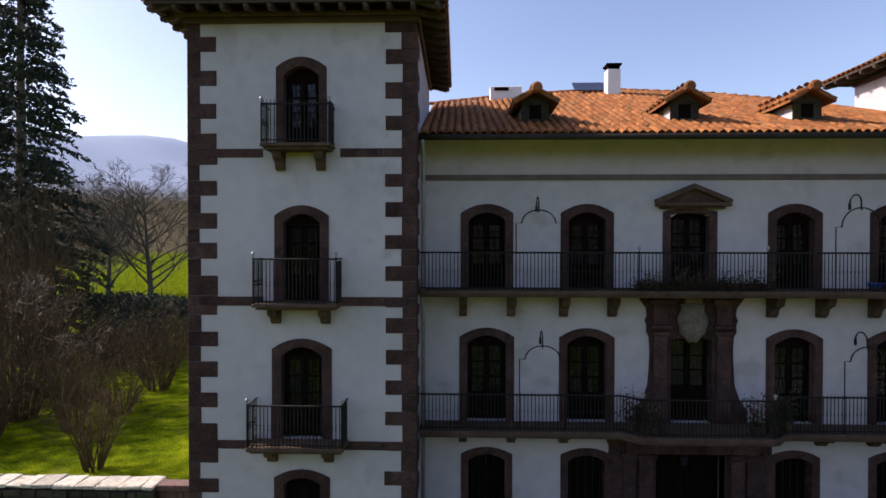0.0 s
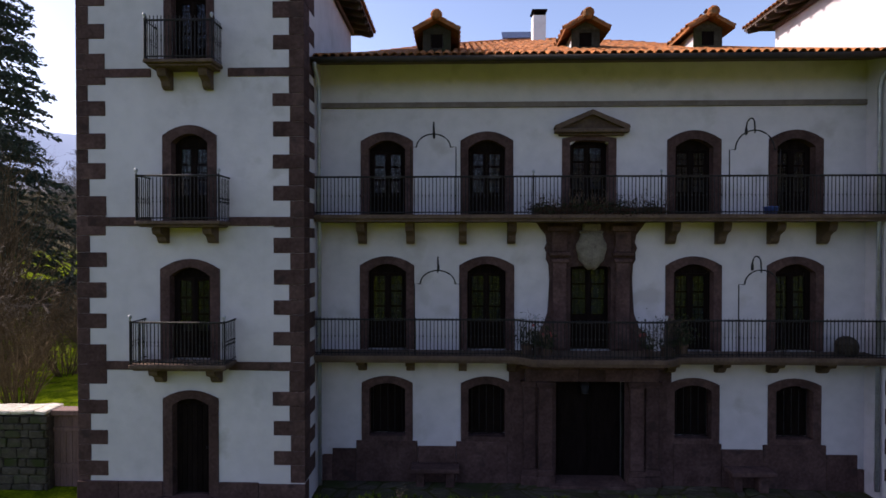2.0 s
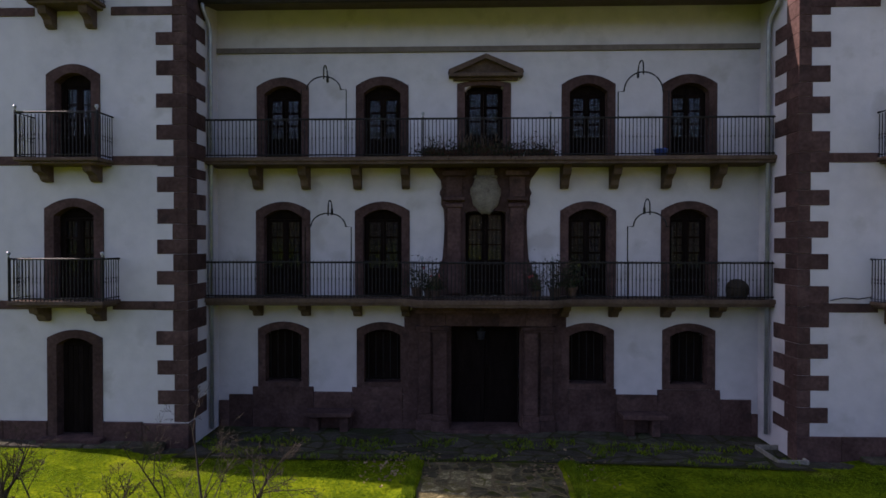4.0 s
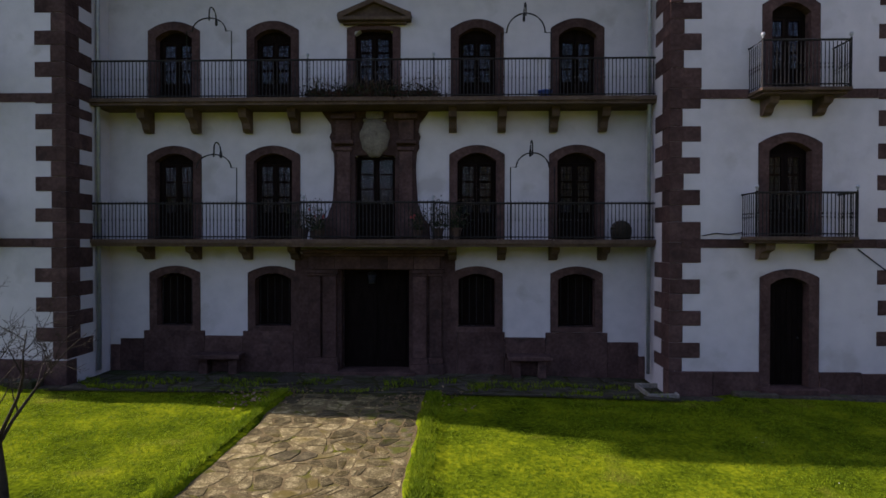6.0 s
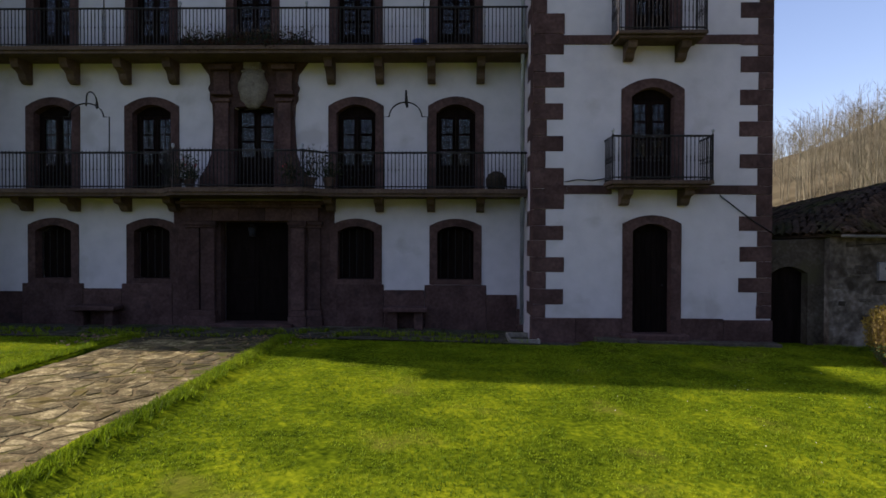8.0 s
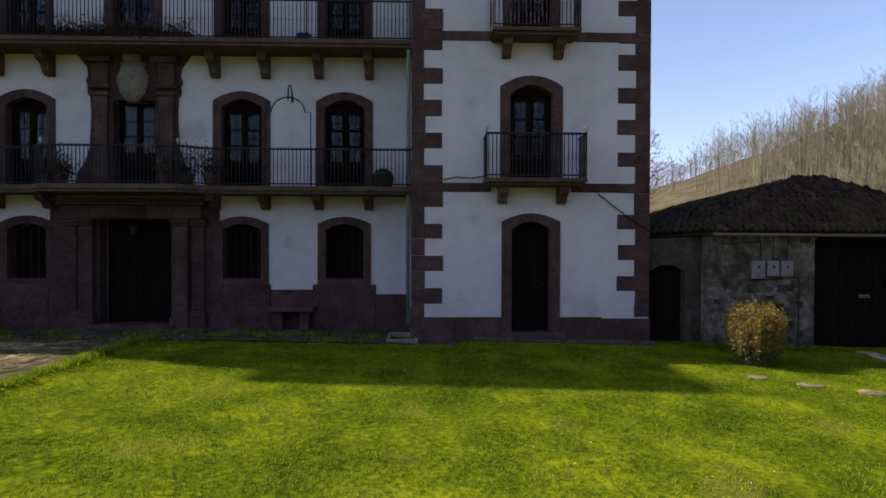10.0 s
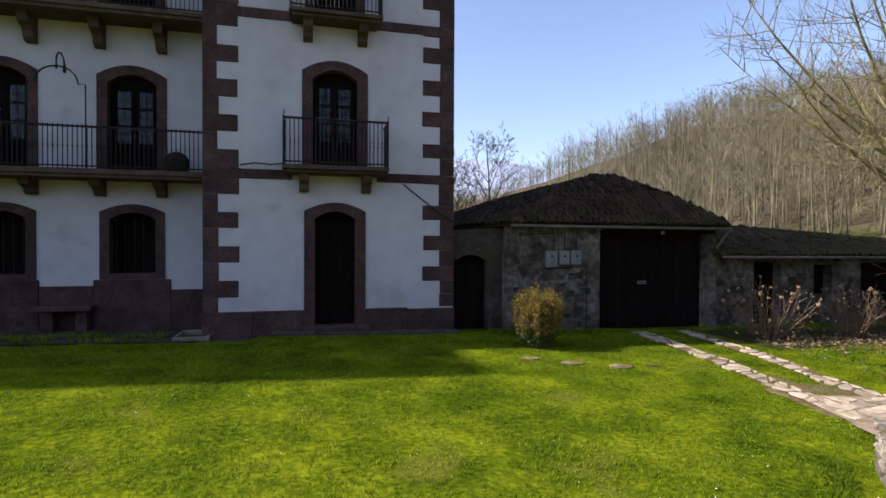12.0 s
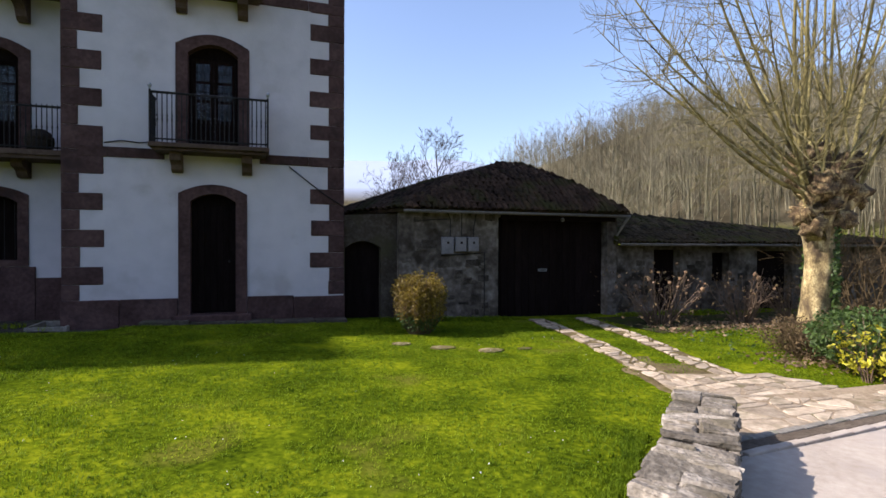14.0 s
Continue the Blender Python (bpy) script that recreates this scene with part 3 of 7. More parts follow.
def tower(cx, half, plinth, ground, label):
    y1 = 17.9
    tw = thing("tower", label, "tower house", "corner towers", at=(cx, T, ground))
    wins = [  # clear half, clear top, frame half, frame top, foot
        (0.475, 5.98, 0.70, 6.18, 3.84), (0.43, 9.08, 0.635, 9.28, 7.04), (0.41, 12.49, 0.59, 12.71, 10.64)]
    dz0 = ground + 0.14
    holes = [cut(cx, 0.43, 2.93, dz0)] + [cut(cx, a, b, f) for a, b, c, d, f in wins]
    out = [(cx - half, -0.6), (cx + half, -0.6), (cx + half, 13.6), (cx - half, 13.6)]
    front = part("wall", prism(bmesh.new(), out, T, T + 0.5, holes), PLASTER, tw, "whitewashed plaster front")
    left = part("wall", boxes((cx - half, cx - half + 0.5, T + 0.5, y1 - 0.5, -0.6, 13.6)), PLASTER, tw)
    right = part("wall", boxes((cx + half - 0.5, cx + half, T + 0.5, y1 - 0.5, -0.6, 13.6)), PLASTER, tw)
    part("wall", boxes((cx - half, cx + half, y1 - 0.5, y1, -0.6, 13.6)), PLASTER, tw)
    for z in (3.6, 7.0, 10.4, 13.5):
        part("storey_floor", boxes((cx - half + 0.5, cx + half - 0.5, T + 0.5, y1 - 0.5, z - 0.12, z)), SOFFIT, tw)
    # plinth, string courses
    for xa, xb in ((cx - half - 0.03, cx - 1.7), (cx - 1.7, cx - 0.66), (cx + 0.66, cx + 1.6), (cx + 1.6, cx + half + 0.03)):
        part("plinth_stone", boxes((xa + 0.003, xb - 0.003, T - 0.05, T + 0.3, ground - 0.5, plinth - 0.03 * (xb > cx + 2)), bevel=0.012), SAND, tw, "red sandstone plinth block")
    part("doorstep", boxes((cx - 0.75, cx + 0.75, T - 0.28, T + 0.2, ground - 0.2, dz0), bevel=0.015), SAND, tw, "worn stone step")
    for z0, z1 in ((3.59, 3.79), (6.94, 7.15), (10.39, 10.59)):
        for xa, xb in ((cx - half + 0.25, cx - 1.9), (cx - 1.9, cx - 0.9), (cx + 0.9, cx + 1.9), (cx + 1.9, cx + half - 0.25)):
            part("string_course_stone", boxes((xa + 0.002, xb - 0.002, T - 0.02, T + 0.1, z0, z1), bevel=0.006), SAND, front)
    # corner stones, laid alternately along the front and the side
    rng = random.Random(int(cx * 10))
    for side, rows, nar, wid, wall in ((-1, WIDE_A, 0.28, 0.68, left), (1, WIDE_B, 0.33, 0.72, right)):
        xc = cx + side * half
        edges = sorted({plinth, 13.5} | {e for r in rows for e in r if plinth < e < 13.5})
        for za, zb in zip(edges, edges[1:]):
            mid = (za + zb) / 2
            wide = any(b < mid < a for a, b in rows)
            pieces = [(za, zb)] if zb - za < 0.5 else [(za, mid), (mid, zb)]
            for pa, pb in pieces:
                w = (wid if wide else nar) + rng.uniform(-0.02, 0.02)
                d = 0.45 if wide else 0.9
                xa, xb = (xc - 0.014, xc + w) if side < 0 else (xc - w, xc + 0.014)
                part("corner_stone", boxes((xa, xb, T - 0.014, T + d, pa + 0.002, pb - 0.002), bevel=0.008), SAND, front)
    # openings
    opening(tw, cx, 0.43, 2.93, 0.655, 3.12, dz0, T, "door", rise=0.16)
    for a, b, c, d, f in wins:
        opening(tw, cx, a, b, c, d, f, T, "window", rows=3, panel=0.55 if f < 10 else 0.4)
    # balconies
    for hw, dp, z0, z1, zr, ch in ((1.06, 0.6, 3.69, 3.84, 4.78, 0.36), (0.93, 0.56, 6.9, 7.04, 8.04, 0.36), (0.76, 0.5, 10.5, 10.64, 11.5, 0.42)):
        b = part("balcony", boxes((cx - hw - 0.03, cx + hw + 0.03, T - dp - 0.03, T, z0 + 0.06, z1), (cx - hw + 0.03, cx + hw - 0.03, T - dp + 0.04, T, z0, z0 + 0.058), bevel=0.012), SAND_PALE, tw, "stone slab balcony with black iron railing")
        for s in (-1, 1):
            corbel(b, cx + s * hw * 0.62, T, z0, dp * 0.72, ch, 0.2, SAND_PALE)
        rail_run(b, [(cx - hw, T), (cx - hw, T - dp), (cx + hw, T - dp), (cx + hw, T)], z1, zr, 0.084, BAR_T, [(cx - hw, T - dp), (cx + hw, T - dp)])
    # roof: deep eaves on carved rafters, a low tiled pyramid
    bm = bmesh.new()
    ov, ze = 0.66, 13.7
    yc = (T + y1) / 2
    hy = (y1 - T) / 2
    lo = [bm.verts.new((cx + sx * (half + ov), yc + sy * (hy + ov), ze - 0.02)) for sx, sy in ((-1, -1), (1, -1), (1, 1), (-1, 1))]
    li = [bm.verts.new((cx + sx * (half - 0.2), yc + sy * (hy - 0.2), ze + 0.30)) for sx, sy in ((-1, -1), (1, -1), (1, 1), (-1, 1))]
    up = [bm.verts.new((v.co.x, v.co.y, ze + 0.05)) for v in lo]
    ap = bm.verts.new((cx, yc, ze + 1.95))
    for i in range(4):
        j = (i + 1) % 4
        bm.faces.new((lo[i], lo[j], up[j], up[i]))
        bm.faces.new((li[i], li[j], lo[j], lo[i]))
        bm.faces.new((up[i], up[j], ap))
    bm.faces.new(li)
    bmesh.ops.recalc_face_normals(bm, faces=bm.faces)
    roof = part("roof", bm, SOFFIT, tw, "boarded eaves under a low tiled roof")
    part("eave_moulding", boxes((cx - half - 0.1, cx + half + 0.1, T - 0.1, T, 13.48, 13.6), (cx - half - 0.2, cx + half + 0.2, T - 0.2, T, 13.6, 13.7), (cx + half, cx + half + 0.1, T, y1, 13.46, 13.6), (cx - half - 0.1, cx - half, T, y1, 13.46, 13.6), bevel=0.02), SOFFIT, tw, "brown wooden cornice")
    rm = boxes((-0.055, 0.055, -0.62, 0.1, -0.07, 0.07), (-0.045, 0.045, -0.68, -0.62, -0.03, 0.07), bevel=0.015)
    rme = mesh_of(rm, "rafter", SOFFIT)
    n = 12
    for i in range(n + 1):
        u = -1 + 2 * i / n
        for px, py, rz in ((cx + u * (half + 0.5), T, 0), (cx + half, yc + u * (hy + 0.5), 90), (cx - half, yc + u * (hy + 0.5), -90)):
            r = part("rafter", rme, SOFFIT, roof)
            r.matrix_basis = pose(px, py, 13.76, 14, 0, rz)
    # lowest row of tiles along the eaves
    for i in range(32):
        u = -1 + 2 * (i + 0.5) / 32
        for px, py, rz in ((cx + u * (half + ov), T - ov, 0), (cx + half + ov, yc + u * (hy + ov), 90), (cx - half - ov, yc + u * (hy + ov), -90)):
            t = part("tile", TILE_MESH, TILE, roof)
            t.matrix_basis = pose(px, py, ze + 0.06, 25, 0, rz)
    return tw


def tile_mesh(mat, name="tile", r0=0.095, r1=0.08, ln=0.44):
    """A curved clay tile, its lip at the lower end."""
    V, F, n = [], [], 5
    for y, r in ((-0.06, r0), (ln - 0.06, r1)):
        for off in (0, -0.016):
            for k in range(n + 1):
                a = math.pi * k / n
                V.append(((r + off) * math.cos(a), y, (r + off) * math.sin(a)))
    m = n + 1
    for k in range(n):
        F.append((k, k + 1, 2 * m + k + 1, 2 * m + k))
        F.append((m + k + 1, m + k, 3 * m + k, 3 * m + k + 1))
        F.append((k + 1, k, m + k, m + k + 1))
    return raw(name, V, F, mat, False)


TILE_MESH = tile_mesh(TILE)
tower(-3.63, 2.665, 0.98, 0.50, "white tower with red sandstone corners beside the garden wall")
tower(15.55, 2.66, 0.80, 0.32, "white tower with red sandstone corners beside the stone barn")

# ---- main block between the towers ----
XL, XR = -0.965, 12.89
MX = [0.75, 3.33, 5.98, 8.60, 11.15]
house = thing("house", "white manor house front with two long iron balconies", "house", at=(5.98, M, 0.4))
# clear half, clear top, frame half, frame top, foot
L2 = (0.475, 9.20, 0.68, 9.42, 7.24)
L1 = (0.50, 6.01, 0.71, 6.21, 3.79)
L0 = (0.47, 2.91, 0.665, 3.10, 1.54)
holes = []
for i, x in enumerate(MX):
    holes.append(cut(x, L2[0], L2[1], L2[4]))
    if i != 2:
        holes.append(cut(x, L1[0], L1[1], L1[4]))
        holes.append(cut(x, L0[0], L0[1], L0[4]))
holes.append(cut(5.985, 0.515, 5.93, 3.79, 0.08))
holes.append([(5.1, 0.36), (6.86, 0.36), (6.86, 3.02), (5.1, 3.02)])
mwall = part("wall", prism(bmesh.new(), [(XL, -0.6), (XR, -0.6), (XR, 11.3), (XL, 11.3)], M, M + 0.55, holes), PLASTER, house, "whitewashed plaster front between the towers")
part("wall", boxes((XL, XR, 26.4, 27.0, -0.6, 11.5)), PLASTER, house)
for z in (0.38, 3.6, 7.1, 10.9):
    part("storey_floor", boxes((XL, XR, M + 0.55, 16.5, z - 0.12, z)), SOFFIT, house)
# Dark backing wall, unseen, added close behind the windows to keep them dim.
part("window_backing", boxes((XL, XR, 16.5, 16.8, -0.3, 11.0)), SOFFIT, house)
part("wall", boxes((XL, XL + 0.3, 17.9, 26.4, -0.3, 11.2)), PLASTER, house)
part("wall", boxes((XR - 0.3, XR, 17.9, 26.4, -0.3, 11.2)), PLASTER, house)
for z0, z1, d in ((10.03, 10.17, 0.05),):
    k = 9
    for i in range(k):
        xa, xb = XL - 0.02 + (XR - XL) * i / k, XL + (XR - XL) * (i + 1) / k
        part("string_course_stone", boxes((xa + 0.002, xb - 0.002, M - d, M + 0.1, z0, z1), bevel=0.008), FRIEZE, mwall)
for i, x in enumerate(MX):
    if i == 2:
        continue
    opening(house, x, *L2, M, "window", rows=3, panel=0.55)
    opening(house, x, *L1, M, "window", rows=3, panel=0.62)
    opening(house, x, *L0, M, "shutter", rise=0.15, bottom=True)
opening(house, 5.945, 0.49, 9.18, 0.69, 9.30, 7.24, M, "window", rows=3, rise=0.05)

# pediment over the middle window of the top floor
pm = prism(bmesh.new(), [(5.10, 9.40), (6.85, 9.40), (6.80, 9.46), (5.985, 9.82), (5.15, 9.46)], M - 0.10, M + 0.05)
ped = part("pediment", pm, SAND_PALE, house, "triangular sandstone pediment")
part("cornice", boxes((5.16, 6.80, M - 0.12, M, 9.28, 9.345), (5.05, 6.92, M - 0.22, M, 9.345, 9.44), bevel=0.014), SAND_PALE, ped)
for s in (-1, 1):
    bm = prism(bmesh.new(), [(5.985, 9.92), (5.985, 9.80), (5.985 + s * 0.86, 9.42), (5.985 + s * 0.955, 9.46), (5.985 + s * 0.93, 9.53)], M - 0.22, M)
    part("raking_cornice", bm, SAND_PALE, ped)

# stone surround of the middle window on the first floor, with the carved shield
cx = 5.985
for s in (-1, 1):
    prof = [(0.515, 3.79), (1.42, 3.79), (1.40, 4.15), (1.22, 4.4), (1.10, 4.75), (1.07, 5.15), (1.05, 5.6), (1.07, 6.0), (1.14, 6.12), (1.13, 6.3), (1.18, 6.42), (1.12, 6.55), (1.15, 6.75), (1.30, 6.95), (1.40, 7.09), (0.0, 7.09), (0.0, 5.99), (0.515, 5.93)]
    bm = prism(bmesh.new(), [(cx + s * a, b) for a, b in prof], M - 0.05, M + 0.26)
    sr = part("window_surround", bm, SAND, house, "scrolled red sandstone surround")
    for nm, hw, d, z0, z1 in (("pilaster", 0.17, 0.12, 3.85, 6.045), ("collar", 0.22, 0.16, 6.05, 6.14), ("capital", 0.26, 0.2, 6.22, 6.315), ("pilaster", 0.2, 0.13, 6.32, 6.845), ("capital", 0.3, 0.24, 6.85, 6.98)):
        part(nm, boxes((cx + s * 0.8 - hw, cx + s * 0.8 + hw, M - d, M - 0.05, z0, z1), bevel=0.012), SAND, sr)
    part("casement", boxes((cx + (-0.5 if s < 0 else 0.004), cx + (-0.004 if s < 0 else 0.5), M + 0.2, M + 0.25, 3.8, 4.7), (cx + s * 0.46 - 0.04, cx + s * 0.46 + 0.04, M + 0.2, M + 0.25, 4.7, 5.93), (cx + s * 0.04 - 0.038, cx + s * 0.04 + 0.038, M + 0.2, M + 0.25, 4.7, 5.93), (cx + s * 0.25 - 0.2, cx + s * 0.25 + 0.2, M + 0.205, M + 0.245, 5.86, 5.93), (cx + s * 0.25 - 0.2, cx + s * 0.25 + 0.2, M + 0.205, M + 0.245, 5.08, 5.12), (cx + s * 0.25 - 0.2, cx + s * 0.25 + 0.2, M + 0.205, M + 0.245, 5.46, 5.50)), DARKWOOD, sr)
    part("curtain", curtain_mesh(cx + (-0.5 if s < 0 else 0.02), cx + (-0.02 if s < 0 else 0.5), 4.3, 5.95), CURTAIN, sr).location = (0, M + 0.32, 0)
    for z0, z1 in ((4.7, 5.08), (5.12, 5.46), (5.5, 5.86)):
        part("pane", boxes((cx + s * 0.25 - 0.175, cx + s * 0.25 + 0.175, M + 0.222, M + 0.228, z0, z1)), GLASS, sr).visible_shadow = False
sh = bmesh.new()
bmesh.ops.create_uvsphere(sh, u_segments=20, v_segments=12, radius=1.0)
for v in sh.verts:
    x, y, z = v.co
    rag = 1 + 0.05 * math.sin(9 * math.atan2(z, x))
    taper = 1.0 if z > 0 else 1 + 0.18 * z
    v.co = Vector((cx + 0.39 * x * rag * taper, M - 0.1 + 0.16 * y, 6.38 + 0.52 * z * rag))
part("shield", sh, SHIELD, house, "carved pale stone coat of arms", True)
part("crest", boxes((cx - 0.22, cx + 0.22, M - 0.2, M - 0.04, 6.86, 7.05), (cx - 0.3, cx + 0.3, M - 0.16, M - 0.04, 6.78, 6.86), bevel=0.03), SHIELD, house, "carved stone crown above the shield")

# portal: pilasters, lintel, panelled wings
portal = part("portal", prism(bmesh.new(), [(3.86, 0.2), (5.11, 0.2), (5.11, 3.0), (6.86, 3.0), (6.86, 0.2), (8.1, 0.2), (8.1, 1.45), (8.05, 1.6), (8.05, 3.28), (7.75, 3.5), (4.2, 3.5), (3.9, 3.28), (3.9, 1.6), (3.86, 1.45)], M - 0.024, M + 0.3), SAND, house, "red sandstone doorway with pilasters and lintel")
for s in (-1, 1):
    for a, b, d in ((0.98, 1.33, 0.16), (1.40, 1.72, 0.09)):
        xa, xb = sorted((cx + s * a, cx + s * b))
        for nm, g, f, z0, z1 in (("pedestal", 0.06, 0.07, 0.3, 0.597), ("pilaster_base", 0.03, 0.04, 0.6, 0.747), ("pilaster", 0, 0, 0.75, 2.847), ("necking", 0.04, 0.04, 2.85, 2.917), ("capital", 0.07, 0.08, 2.92, 3.02)):
            part(nm, boxes((xa - g, xb + g, M - d - f, M - 0.03, z0, z1), bevel=0.012), SAND, portal)
for i in range(5):
    xa, xb = 4.3 + 3.37 * i / 5, 4.3 + 3.37 * (i + 1) / 5
    part("lintel_stone", boxes((xa + 0.003, xb - 0.003, M - 0.2, M - 0.03, 3.025, 3.36), bevel=0.01), SAND, portal)
part("cornice", boxes((4.2, 7.77, M - 0.3, M - 0.03, 3.36, 3.44), (4.12, 7.85, M - 0.38, M - 0.03, 3.44, 3.52), bevel=0.014), SAND, portal)
for s in (-1, 1):
    xa, xb = (5.11, 5.98) if s < 0 else (5.99, 6.86)
    part("door_leaf", boxes((xa, xb, M + 0.32, M + 0.38, 0.42, 3.0), (xa + 0.1, xb - 0.1, M + 0.30, M + 0.33, 0.6, 1.4), (xa + 0.1, xb - 0.1, M + 0.30, M + 0.33, 1.55, 2.85), bevel=0.006), DARKWOOD, portal, "tall dark panelled door leaf")
part("doorstep", boxes((4.9, 7.06, M - 0.35, M + 0.4, 0.2, 0.42), bevel=0.015), SAND, portal, "worn stone step")

# plinth stones under the main front, stepped, with an apron under each window
for x0, x1, z1 in ((XL + 0.02, -0.68, 1.04), (-0.68, -0.06, 1.20), (-0.06, 1.54, 1.41), (1.54, 2.54, 1.28), (2.54, 3.86, 1.41), (8.1, 9.32, 1.41), (9.32, 10.36, 1.27), (10.36, 11.94, 1.40), (11.94, 12.72, 1.16), (12.72, XR, 0.8)):
    base = part("plinth", boxes((x0 + 0.003, x1 - 0.003, M - 0.045, M + 0.2, -0.3, z1), bevel=0.012), SAND, house, "red sandstone plinth block")

# the two long balconies
p2 = [(XL + 0.02, M - 0.75), (XR - 0.02, M - 0.75)]
p1 = [(XL + 0.02, M - 0.75), (3.95, M - 0.75)] + [(3.95 + 0.5 * u, M - 0.75 - 0.36 * smooth01(0, 1, u)) for u in (0.25, 0.5, 0.75, 1)] + [(7.52, M - 1.11)] + [(7.52 + 0.5 * u, M - 1.11 + 0.36 * smooth01(0, 1, u)) for u in (0.25, 0.5, 0.75, 1)] + [(XR - 0.02, M - 0.75)]
for path, z0, z1, zr, ch in ((p2, 7.07, 7.24, 8.17, 0.55), (p1, 3.60, 3.78, 4.66, 0.34)):
    bm = bmesh.new()
    for grow, za, zb in ((0.05, z0 + 0.075, z1), (0.0, z0, z0 + 0.075)):
        pts = [(x, y - grow) for x, y in path]
        ring = pts + [(XR - 0.01, M), (XL + 0.01, M)]
        lo = [bm.verts.new((x, y, za)) for x, y in ring]
        hi = [bm.verts.new((x, y, zb)) for x, y in ring]
        bm.faces.new(lo[::-1])
        bm.faces.new(hi)
        for i in range(len(ring)):
            j = (i + 1) % len(ring)
            bm.faces.new((lo[i], lo[j], hi[j], hi[i]))
    bmesh.ops.recalc_face_normals(bm, faces=bm.faces)
    bal = part("balcony", bm, SAND_PALE, house, "long stone slab balcony with black iron railing")
    rail_run(bal, [(x, y + 0.04) for x, y in path], z1, zr, 0.090, BAR_M, [(4.43, (M - 0.71) if path is p2 else M - 1.07), (7.52, (M - 0.71) if path is p2 else M - 1.07)])
    for i, x in enumerate(MX):
        for s in (-1, 1):
            if i != 2:
                corbel(bal, x + s * 0.62, M, z0, 0.5, ch, 0.2, SAND_PALE)

# main roof
def ridge_z(x):
    return float(np.interp(x, [-2, 2, 5.5, 9, 14], [13.45, 13.85, 14.05, 13.9, 13.45]))


def roof_at(x, v):
    return Vector((x, 13.0 + 7.2 * v, 11.01 + (ridge_z(x) - 11.01) * v))


bm = bmesh.new()
cols = [XL + (XR - XL) * i / 12 for i in range(13)]
top = [[bm.verts.new(roof_at(x, v)) for x in cols] for v in (0.004, 1.0)]
far = [bm.verts.new((x, 27.6, 11.10)) for x in cols]
low = [bm.verts.new(roof_at(x, 0.004) - Vector((0, 0, 0.07))) for x in cols]
inn = [bm.verts.new((x, M + 0.3, 11.4)) for x in cols]
for i in range(12):
    bm.faces.new((top[0][i], top[0][i + 1], top[1][i + 1], top[1][i]))
    bm.faces.new((top[1][i], top[1][i + 1], far[i + 1], far[i]))
    bm.faces.new((low[i], low[i + 1], top[0][i + 1], top[0][i]))
    bm.faces.new((inn[i], inn[i + 1], low[i + 1], low[i]))
bmesh.ops.recalc_face_normals(bm, faces=bm.faces)
mroof = part("roof", bm, TILES, house, "orange clay tile roof")
eave = boxes((XL, XR, 13.05, M, 10.935, 10.96))
for v in eave.verts:
    v.co.z += 0.24 * (v.co.y - 13.05)
part("eave_soffit", eave, SOFFIT, house, "dark brown boarded eaves")
V, F, nt, rows = [], [], 66, 21
proto = TILE_MESH
pv = [v.co.copy() for v in proto.vertices]
pf = [tuple(p.vertices) for p in proto.polygons]
rng = random.Random(5)
for r in range(rows):
    for c in range(nt):
        x = XL + 0.14 + (XR - XL - 0.28) * c / (nt - 1)
        a, b = roof_at(x, r / rows), roof_at(x, (r + 1) / rows)
        tilt = math.degrees(math.atan2((b - a).z, (b - a).y)) + 2.0
        m = pose(a.x + rng.uniform(-0.012, 0.012), a.y + rng.uniform(-0.015, 0.015), a.z + 0.025, tilt, 0, rng.uniform(-1.5, 1.5))
        if r < 4:
            part("tile", proto, TILE, mroof).matrix_basis = m
        else:
            k = len(V)
            V += [tuple(m @ v) for v in pv]
            F += [tuple(k + i for i in f) for f in pf]
for c in range(34):
    x = XL + 0.2 + 13.4 * c / 33
    m = pose(x, 20.2, ridge_z(x) + 0.04, 0, 0, 90) @ Matrix.Diagonal((1.25, 1.0, 1.1, 1))
    k = len(V)
    V += [tuple(m @ v) for v in pv]
    F += [tuple(k + i for i in f) for f in pf]
tagged(part("upper_tiles", raw("upper_tiles", V, F, TILES), TILES, mroof, "rows of orange clay tiles"), kind="stuff")

# gutter and downpipes
V, F = rod([(XL, 12.96, 10.955), (XR, 12.96, 10.955)], 0.075, 8)
part("gutter", raw("gutter", V, F, DARKGUT, True), DARKGUT, house, "dark half-round gutter")
for x, s in ((XL + 0.10, 1), (XR - 0.12, -1)):
    V, F = rod([(x, 12.96, 10.94), (x, 12.97, 10.80), (x, 13.3, 10.55), (x, 13.38, 10.3), (x, 13.38, 0.5)], 0.05, 8)
    part("downpipe", raw("downpipe", V, F, ZINC, True), ZINC, house, "grey zinc downpipe")


